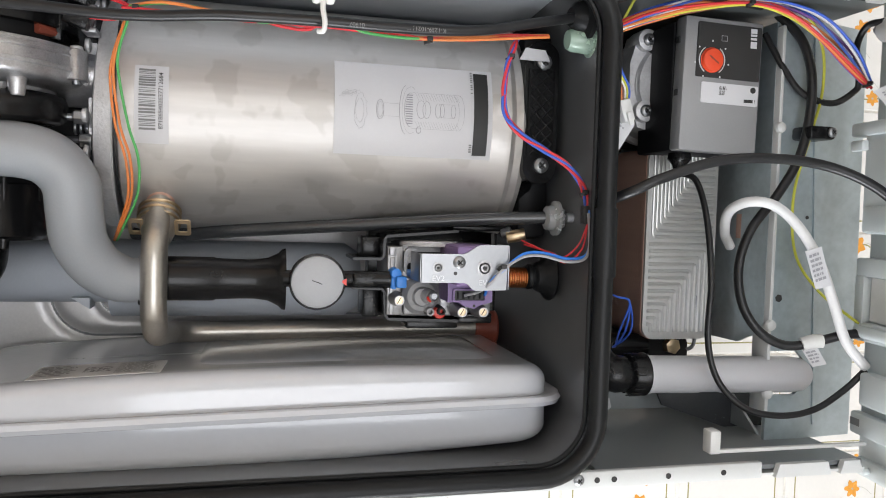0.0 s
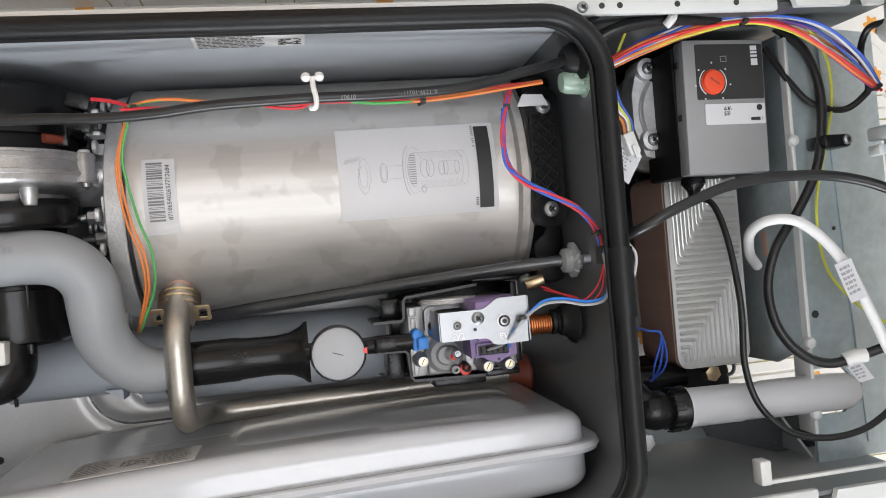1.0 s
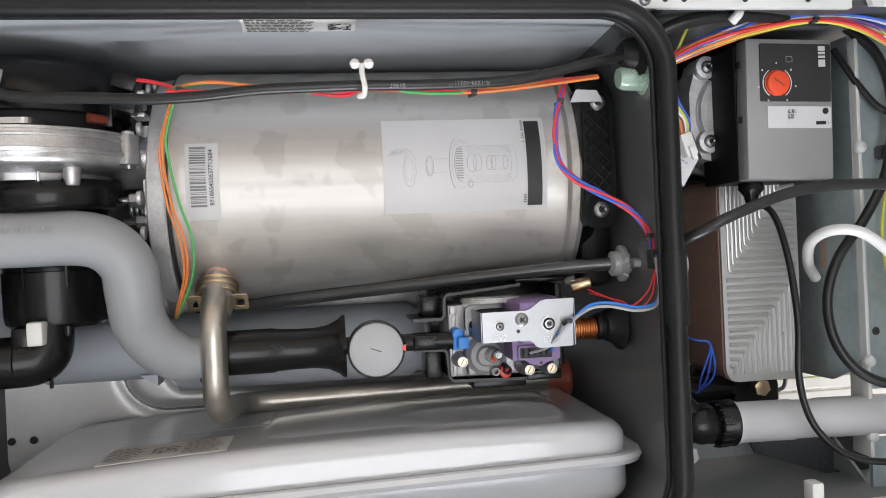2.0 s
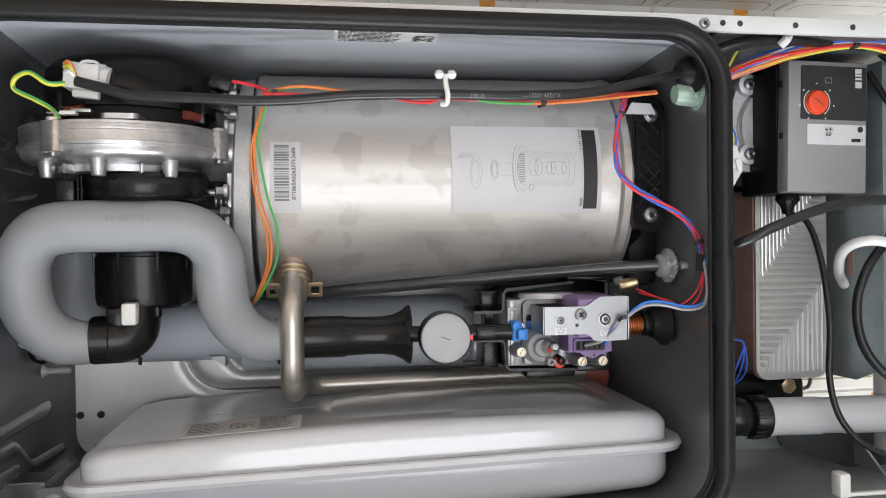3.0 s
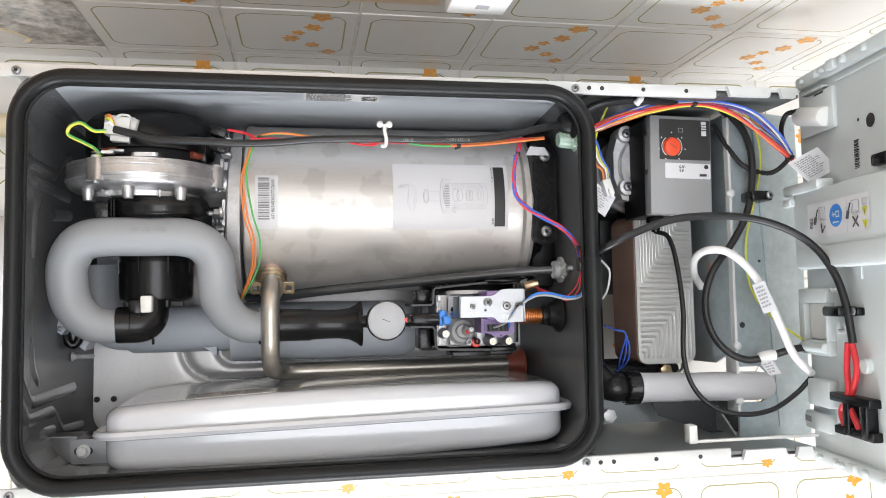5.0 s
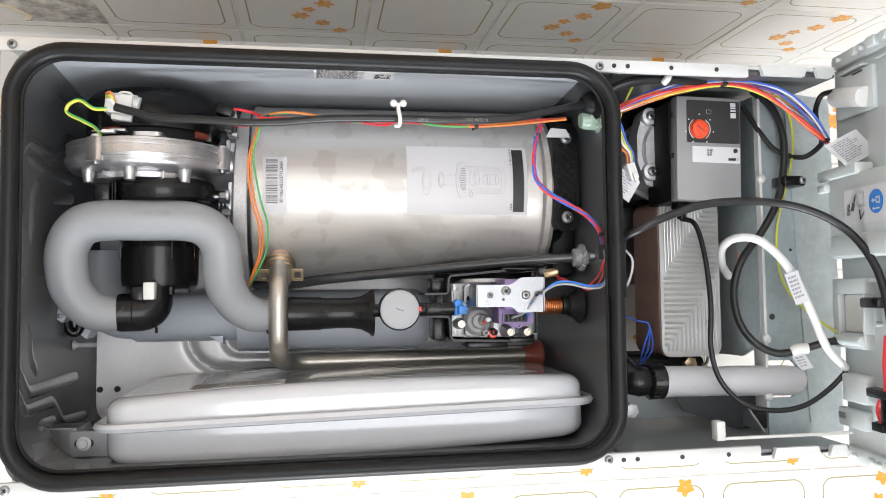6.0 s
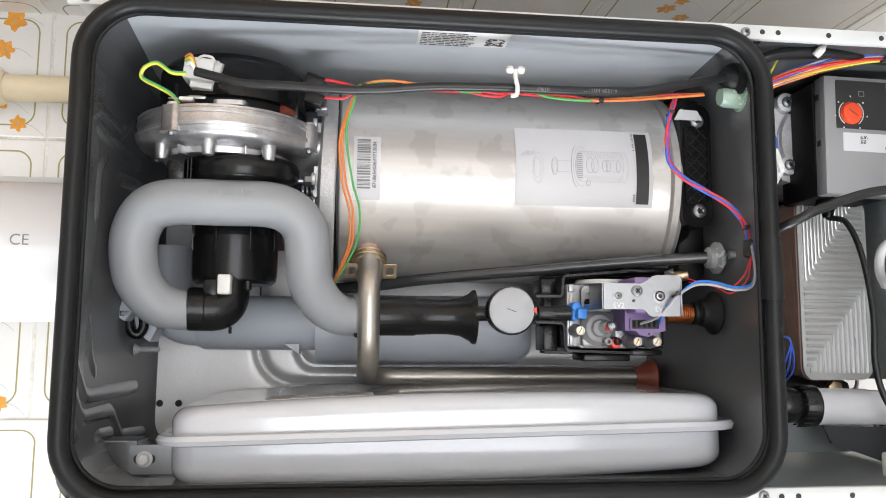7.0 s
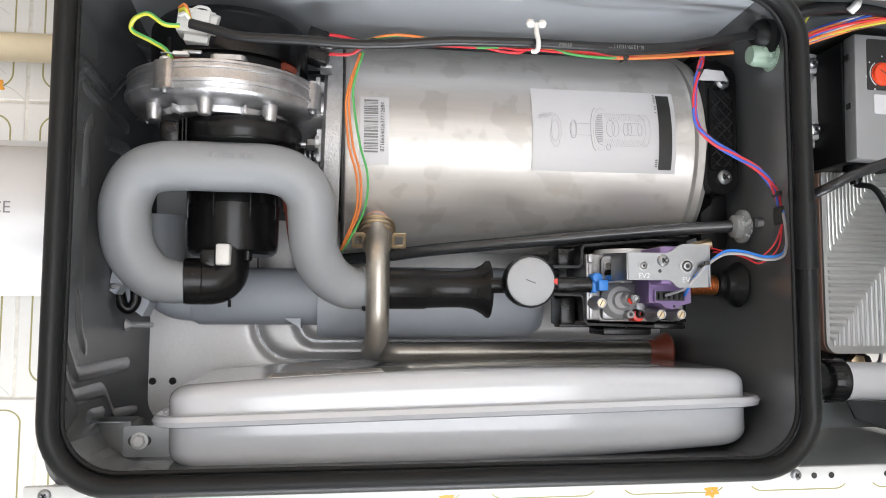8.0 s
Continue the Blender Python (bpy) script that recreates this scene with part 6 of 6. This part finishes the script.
part("body", turned(box(0.7095, 0.7205, 0.0945, 0.1155, 0.264, 0.279, 0.0012), 18, (0.715, 0.105, 0.27)), M_WHITE, wplug)
part("latch", turned(box(0.7125, 0.7175, 0.091, 0.103, 0.278, 0.2815, 0.0008), 18, (0.715, 0.105, 0.27)), M_WHITE, wplug)

wire("drain_hose", [(0.857, -0.022, 0.240), (0.840, -0.007, 0.255), (0.830, 0.013, 0.275), (0.837, 0.023, 0.295), (0.859, 0.020, 0.305), (0.880, -0.001, 0.315), (0.898, -0.033, 0.322), (0.914, -0.072, 0.325), (0.930, -0.108, 0.325), (0.954, -0.133, 0.325)], 0.0049, M_WIREWHITE, "thick white drain hose curling to the panel", "hose", seg=14)
wire("pump_cable", [(0.797, 0.052, 0.235), (0.805, 0.043, 0.255), (0.803, 0.005, 0.280), (0.801, -0.053, 0.295), (0.797, -0.108, 0.300), (0.806, -0.146, 0.305), (0.832, -0.172, 0.310), (0.867, -0.180, 0.315), (0.903, -0.175, 0.318), (0.934, -0.157, 0.320), (0.954, -0.136, 0.325)], 0.0031, M_CABLE, "black pump cable hanging in a wide loop", "cable", seg=12)
loop = thing("mains_cable", (0.9, 0.0, 0.28), "black mains cable held by a clip, looping to the panel", "cable")
part("sheath", tube([(0.885, 0.213, 0.260), (0.905, 0.187, 0.272), (0.914, 0.152, 0.278), (0.910, 0.110, 0.283), (0.899, 0.069, 0.285), (0.877, 0.032, 0.285), (0.849, -0.003, 0.285), (0.837, -0.039, 0.285), (0.839, -0.075, 0.290), (0.855, -0.102, 0.297), (0.882, -0.115, 0.303), (0.911, -0.109, 0.312), (0.933, -0.102, 0.320), (0.957, -0.100, 0.326)], 0.0046, 14), M_CABLE, loop)
part("tape", tube([(0.895, -0.113, 0.307), (0.903, -0.110, 0.310), (0.913, -0.109, 0.313)], 0.0067, 14), M_WHITE, loop, "white tape band")
cl = part("clip", box(0.903, 0.932, 0.087, 0.1, 0.266, 0.295, 0.003), M_BLACK, loop, "black plastic cable clip")
screw((0.927, 0.094, 0.295), (0, 0, 1), 0.005, loop)
wire("sensor_cable", [(0.875, 0.194, 0.255), (0.889, 0.156, 0.270), (0.908, 0.133, 0.275), (0.938, 0.125, 0.280), (0.954, 0.136, 0.290), (0.955, 0.146, 0.295), (0.941, 0.174, 0.305), (0.938, 0.192, 0.320), (0.943, 0.194, 0.335)], 0.0032, M_CABLE, "thin black sensor cable looping to the panel", "cable", seg=10)
wire("earth_lead", [(0.701, 0.216, 0.270), (0.763, 0.222, 0.285), (0.825, 0.218, 0.300), (0.880, 0.208, 0.300), (0.914, 0.179, 0.290), (0.926, 0.137, 0.280), (0.918, 0.092, 0.276), (0.903, 0.033, 0.275), (0.908, -0.026, 0.275), (0.929, -0.063, 0.285), (0.946, -0.086, 0.310), (0.956, -0.097, 0.325)], 0.0014, M_YELLOW, "thin yellow and green earth wire hanging to the panel", "wire")
wire("earth_lead", [(0.717, 0.218, 0.300), (0.710, 0.201, 0.290), (0.701, 0.174, 0.280), (0.702, 0.145, 0.260)], 0.0014, M_YELLOW, "short yellow and green earth wire by the seal", "wire")
feed = thing("feed_cable", (0.75, 0.19, 0.3), "black cable led along the side of the lower compartment", "cable")
part("sheath", tube([(0.663, 0.178, 0.290), (0.676, 0.193, 0.305), (0.695, 0.202, 0.312), (0.730, 0.208, 0.314), (0.759, 0.209, 0.312), (0.801, 0.211, 0.300), (0.847, 0.213, 0.285)], 0.0058, 14), M_CABLE, feed)
part("holder", tube([(0.743, 0.211, 0.322), (0.740, 0.206, 0.324), (0.736, 0.201, 0.320)], 0.0042, 10), M_WHITE, feed, "white plastic cable holder")
for k in range(3):
    wire("sensor_lead", [(0.726, -0.071, 0.220), (0.741, -0.077, 0.222), (0.759, -0.084, 0.215), (0.755 + 0.006 * k, -0.12, 0.2), (0.765 - 0.012 * k, -0.15, 0.17)], 0.0011, M_WIREBLUE, "thin dark blue sensor lead below the plate exchanger", "wire", "blue leads")
wire("sensor_lead", [(0.734, 0.016, 0.200), (0.741, 0.000, 0.210), (0.740, -0.026, 0.200), (0.736, -0.041, 0.180)], 0.0016, M_WIREWHITE, "white sensor lead beside the plate exchanger", "wire")

# small parts in the lower compartment
lever = thing("hinge_arm", (0.79, -0.2, 0.33), "white plastic hinge arm along the lower rail", "hinge")
part("head", box(0.784, 0.795, -0.209, -0.187, 0.318, 0.332, 0.002), M_WHITE, lever)
part("bar", box(0.79, 0.955, -0.2085, -0.205, 0.326, 0.331, 0.001), M_WHITE, lever)
hyd = thing("hydraulic_block", (0.75, -0.13, 0.1), "black plastic hydraulic block under the plate exchanger", "hydraulic block")
part("body", box(0.7, 0.86, -0.16, -0.128, 0.06, 0.17, 0.008), M_DEEP, hyd)
part("tube", cyl((0.715, -0.135, 0.17), (0.8, -0.137, 0.175), 0.014, 24, 0.002), M_BLACK, hyd)
part("nut", lathe([(0, 0.009), (0.01, 0.009), (0.011, 0.006)], (0.833, -0.137, 0.17), (0, 0, 1), 6), M_BRASS, hyd)
part("clip", tube([(0.84, -0.07, 0.19), (0.851, -0.085, 0.192), (0.852, -0.13, 0.19), (0.846, -0.14, 0.186)], 0.002, 8), M_ZINC, hyd)
part("lug", tube([(0.853, -0.172, 0.200), (0.857, -0.183, 0.200), (0.860, -0.194, 0.200)], 0.006, 12), M_WHITE, hyd, "cream plastic lug")
part("nut", lathe([(0, 0.0095), (0.008, 0.0095), (0.009, 0.006), (0.009, 0.0)], (0.732, -0.190, 0.210), (0, 0, 1), 6), M_HEAD, hyd)
part("pin", box(0.862, 0.866, -0.2, -0.165, 0.2, 0.206, 0.001), M_ZINC, hyd)
part("clamp", tube([(0.728, -0.175, 0.16), (0.735, -0.185, 0.17), (0.732, -0.198, 0.165)], 0.003, 8), M_ZINC, hyd)
blob = thing("sensor_bulb", (0.7, -0.05, 0.2), "white plastic flow sensor behind the seal", "sensor")
part("body", tube([(0.685, -0.03, 0.19), (0.7, -0.05, 0.2), (0.715, -0.067, 0.2)], 0.014, 16, radii=[(0, 0.017), (0.5, 0.015), (1, 0.008)]), M_WHITE, blob)
part("tip", tube([(0.712, -0.063, 0.2), (0.721, -0.075, 0.2)], 0.006, 12), M_RUST, blob)

# screws that come through the upper end wall of the air box
for p in ((0.036, -0.011, 0.24), (0.034, -0.0965, 0.143)):
    sc = thing("tapping_screw", (0.045, p[1], p[2]), "zinc tapping screw through the end wall", "screw", "wall screws")
    part("head", lathe([(0, 0.0), (0, 0.0065), (0.004, 0.0035), (0.005, 0.0024)], (0.0475, p[1], p[2]), (1, 0, 0), 14), M_HEAD, sc)
    part("thread", lathe([(k * 0.001, 0.0034 if k % 2 else 0.0017) for k in range(24)] + [(0.0245, 0.0)], (0.05, p[1], p[2]), (1, 0, 0), 10), M_HEAD, sc)
latch = thing("duct_latch", (0.06, -0.05, 0.2), "dark grey plastic latch beside the duct end", "latch")
part("body", slab([(0.047, -0.054), (0.0515, -0.0335), (0.0595, -0.0391), (0.0605, -0.0552), (0.052, -0.0667), (0.047, -0.0632)], 0.178, 0.203, 0.0015), M_DUCT, latch)
part("web", slab([(0.05, -0.057), (0.062, -0.05), (0.075, -0.074), (0.068, -0.088), (0.055, -0.078)], 0.13, 0.165, 0.0015), M_DUCT, latch)
part("slot", box(0.0475, 0.0515, -0.0615, -0.0565, 0.203, 0.2034), M_INK, latch)
part("hook", tube([(0.0485, -0.0655, 0.175), (0.0505, -0.0765, 0.172), (0.057, -0.0805, 0.17), (0.0625, -0.0735, 0.17), (0.063, -0.062, 0.172)], 0.0052, 12), M_BLACK, latch)
part("pin", cyl((0.0495, -0.059, 0.204), (0.0575, -0.059, 0.206), 0.0018, 10), M_HEAD, latch)
wing = thing("duct_elbow", (0.09, 0.0, 0.07), "slate grey duct elbow behind the fan hose", "pipe")
part("elbow", tube([(0.12, -0.066, 0.1), (0.085, -0.06, 0.1), (0.068, -0.03, 0.1), (0.066, 0.02, 0.1)], 0.028, 24), M_DUCT, wing)

# rating plate on the side wall of the air box
rating = thing("rating_plate", (0.38, 0.2045, 0.3), "silver rating plate with a printed code on the air box side", "label")
rp = slab_u([(0.1991, 0.3055), (0.1985, 0.3425), (0.1979, 0.3425), (0.1985, 0.3055)], 0.337, 0.423)
part("sheet", rp, M_SILVER, rating)
bm = bmesh.new()
rr = noisy_rects(0.34, 0.398, 0.306, 0.34, 8, 41, gap=0.5) + code_square(0.402, 0.31, 0.018, 9, 8)
for u0, u1, d0, d1 in rr:
    bm.faces.new([bm.verts.new(p) for p in ((u0, 0.1986 - (d0 - 0.28) * 0.0156, d0), (u1, 0.1986 - (d0 - 0.28) * 0.0156, d0), (u1, 0.1986 - (d1 - 0.28) * 0.0156, d1), (u0, 0.1986 - (d1 - 0.28) * 0.0156, d1))])
part("print", bm, M_INK, rating)
bm = bmesh.new()
for u0, u1, d0, d1 in noisy_rects(0.203, 0.235, 0.215, 0.258, 7, 43, gap=0.55) + code_square(0.24, 0.226, 0.022, 12, 18) + noisy_rects(0.266, 0.3, 0.213, 0.26, 10, 47, gap=0.55):
    bm.faces.new([bm.verts.new(p) for p in ((u0, -0.1368 - (d0 - 0.208) * 0.008, d0), (u1, -0.1368 - (d0 - 0.208) * 0.008, d0), (u1, -0.1368 - (d1 - 0.208) * 0.008, d1), (u0, -0.1368 - (d1 - 0.208) * 0.008, d1))])
part("print", tilt(bm), M_DIMINK, vessel)

# ---- beside the boiler ----
flue = thing("flue_elbow", (-0.2, 0.006, 0.1), "white enamelled concentric flue pipe above the boiler", "flue pipe")
part("pipe", cyl((-0.75, 0.006, 0.16), (0.03, 0.006, 0.16), 0.074, 48, 0.002), M_FLUE, flue)
part("strip", box(-0.75, 0.025, 0.079, 0.089, 0.1, 0.15, 0.001), M_SILVER, flue)
lettering("CE", (-0.041, 0.010, 0.234), 0.0155, M_DIMINK, flue)
bars([(-0.16, -0.075, 0.0395, 0.0402)], 0.228, flue, M_GREYINK)
gas = thing("beige_pipe", (-0.3, 0.2, 0.05), "beige painted pipe with a lumpy joint on the tiled wall", "pipe")
part("pipe", cyl((-0.75, 0.218, 0.05), (0.028, 0.218, 0.05), 0.0165, 24), M_BEIGE, gas)
part("joint", lathe([(0, 0.0175), (0.006, 0.024), (0.015, 0.021), (0.024, 0.025), (0.035, 0.022), (0.042, 0.0175)], (-0.185, 0.218, 0.05), (1, 0, 0), 20), M_BEIGE, gas)

cup = thing("cupboard", (0.1, 0.33, 0.4), "pale wooden cupboard side against the tiled wall", "cupboard")
M_WOOD = mat("pale_beech_veneer", (0.62, 0.46, 0.33), 0.45, 0, 0.1, 10, 90, 0.05, stretch=(6, 6, 0.5))
part("board", box(-0.5, 0.497, 0.318, 0.3335, 0.303, 0.8, 0.001), M_WOOD, cup)
bx = thing("white_box", (0.53, 0.32, 0.28), "white plastic box with a small grey mark", "box")
part("body", box(0.499, 0.568, 0.298, 0.3335, 0.332, 0.44, 0.003), M_WHITE, bx)
part("mark", box(0.53, 0.545, 0.2972, 0.298, 0.352, 0.362), M_GREYINK, bx)

# ---- tiles ----
PITCH = 0.174
half = PITCH * S / 2 - 0.0013
bm = bmesh.new()
bmesh.ops.create_cube(bm, size=1)
for v in bm.verts:
    v.co = Vector((v.co.x * 2 * half, v.co.y * 2 * half, v.co.z * 0.006 - 0.003))
bmesh.ops.bevel(bm, geom=[e for e in bm.edges if all(v.co.z > -0.001 for v in e.verts)], offset=0.0014, segments=2, profile=0.5, affect="EDGES")
tile_mesh = bpy.data.meshes.new("tile")
bm.to_mesh(tile_mesh)
bm.free()
tile_mesh.materials.append(M_TILE)


def motif(seed):
    """Flat printed flowers with stems in a tile's own axes."""
    rng = random.Random(seed)
    fl, stm = bmesh.new(), bmesh.new()
    for fx, fy, r in ((0.73, 0.1, 0.0115), (0.67, 0.33, 0.0105), (0.55, 0.46, 0.008), (0.49, 0.6, 0.0105), (0.66, 0.74, 0.009), (0.8, 0.9, 0.0085)):
        cx, cy = (0.5 - fy) * 2 * half, (0.5 - fx) * 2 * half
        lobes, ph = rng.choice((5, 6, 6)), rng.random() * 6
        ring = []
        for k in range(36):
            a = 2 * math.pi * k / 36
            rr_ = r * 1.15 * (0.82 + 0.18 * math.cos(lobes * a + ph) + rng.uniform(-0.07, 0.07))
            ring.append(fl.verts.new((cx + rr_ * math.cos(a), cy + rr_ * math.sin(a) * rng.uniform(0.95, 1.02), 0.00035)))
        fl.faces.new(ring)
        dot = [stm.verts.new((cx + 0.0016 * math.cos(k), cy + 0.0016 * math.sin(k), 0.0006)) for k in range(6)]
        stm.faces.new(dot)
        ex, ey = cx - 0.012 + rng.uniform(-0.01, 0.01), cy - 0.03
        px, py = cx, cy
        for k in range(1, 9):
            t = k / 8
            qx, qy = cx + (ex - cx) * t + 0.006 * math.sin(t * 3), cy + (ey - cy) * t
            stm.faces.new([stm.verts.new(p) for p in ((px - 0.0003, py, 0.0003), (px + 0.0003, py, 0.0003), (qx + 0.0003, qy, 0.0003), (qx - 0.0003, qy, 0.0003))])
            px, py = qx, qy
    out = []
    for b_, m_, n_ in ((fl, M_PETAL, "flower_print"), (stm, M_STEM, "stem_print")):
        me = bpy.data.meshes.new(n_)
        b_.to_mesh(me)
        b_.free()
        me.materials.append(m_)
        out.append(me)
    return out


MOTIFS = [motif(1), motif(2)]
BACKROT = Matrix(((1, 0, 0), (0, 0, -1), (0, 1, 0)))
SIDEROT = Matrix(((0, 0, -1), (-1, 0, 0), (0, 1, 0)))


def lay(wall, at, rot, squash, decor):
    t = new("tile", tile_mesh)
    t.parent = wall
    t.matrix_basis = Matrix.Translation(Vector(at) - wall.location) @ rot.to_4x4() @ Matrix.Diagonal((squash, 1, 1, 1))
    if decor is not None:
        for me in MOTIFS[decor % 2]:
            f = new(me.name, me)
            f.parent = t


rows_v = [0.342, 0.168, -0.008, -0.184, -0.33, -0.504, -0.678]
for j, (a, b) in enumerate(zip(rows_v, rows_v[1:])):
    shift = 0.026 if a < -0.1 else 0.0
    for i in range(-4, 8):
        u = 0.061 + PITCH * (i + 0.5) + shift
        lay(wall_back, P(u, (a + b) / 2, 0), BACKROT, (a - b) / PITCH, i + j if (i + j) % 2 == 0 else None)
for j in range(7):
    for i in range(-4, 8):
        if (i, j) == (-1, 1):
            continue
        u, d = 0.061 + PITCH * (i + 0.5), 0.05 - PITCH / 2 + PITCH * j
        lay(wall_side, (SIDE, -d * S, TOP - u * S), SIDEROT, 1, i + j if (i + j) % 2 == 0 and j else None)
patch = finish("cement_patch", box(0.061 - PITCH, 0.061, 0.3345, 0.341, 0.05, 0.05 + PITCH), M_PLASTER)
patch.parent = wall_side
patch.location = patch.location - wall_side.location
for txt, at in (("01907", (0.452, 0.1472, 0.342)), ("K-1239-10211494", (0.506, 0.1488, 0.3399))):
    lettering(txt, at, 0.0048, M_DIMINK, main, 180)
frag = [(-0.113, 0.06), (-0.045, 0.06), (-0.036, 0.075), (-0.05, 0.1), (-0.07, 0.112), (-0.113, 0.118)]
rim = [(-0.113, 0.056), (-0.038, 0.056), (-0.029, 0.072), (-0.045, 0.106), (-0.068, 0.12), (-0.113, 0.127)]
for nm, pl, m_, v0 in (("broken_tile", frag, M_TILE, 0.3325), ("broken_edge", rim, M_BEIGE, 0.3335)):
    ob = finish(nm, slab_v(pl, v0, 0.341), m_)
    ob.parent = wall_side
    ob.location = ob.location - wall_side.location
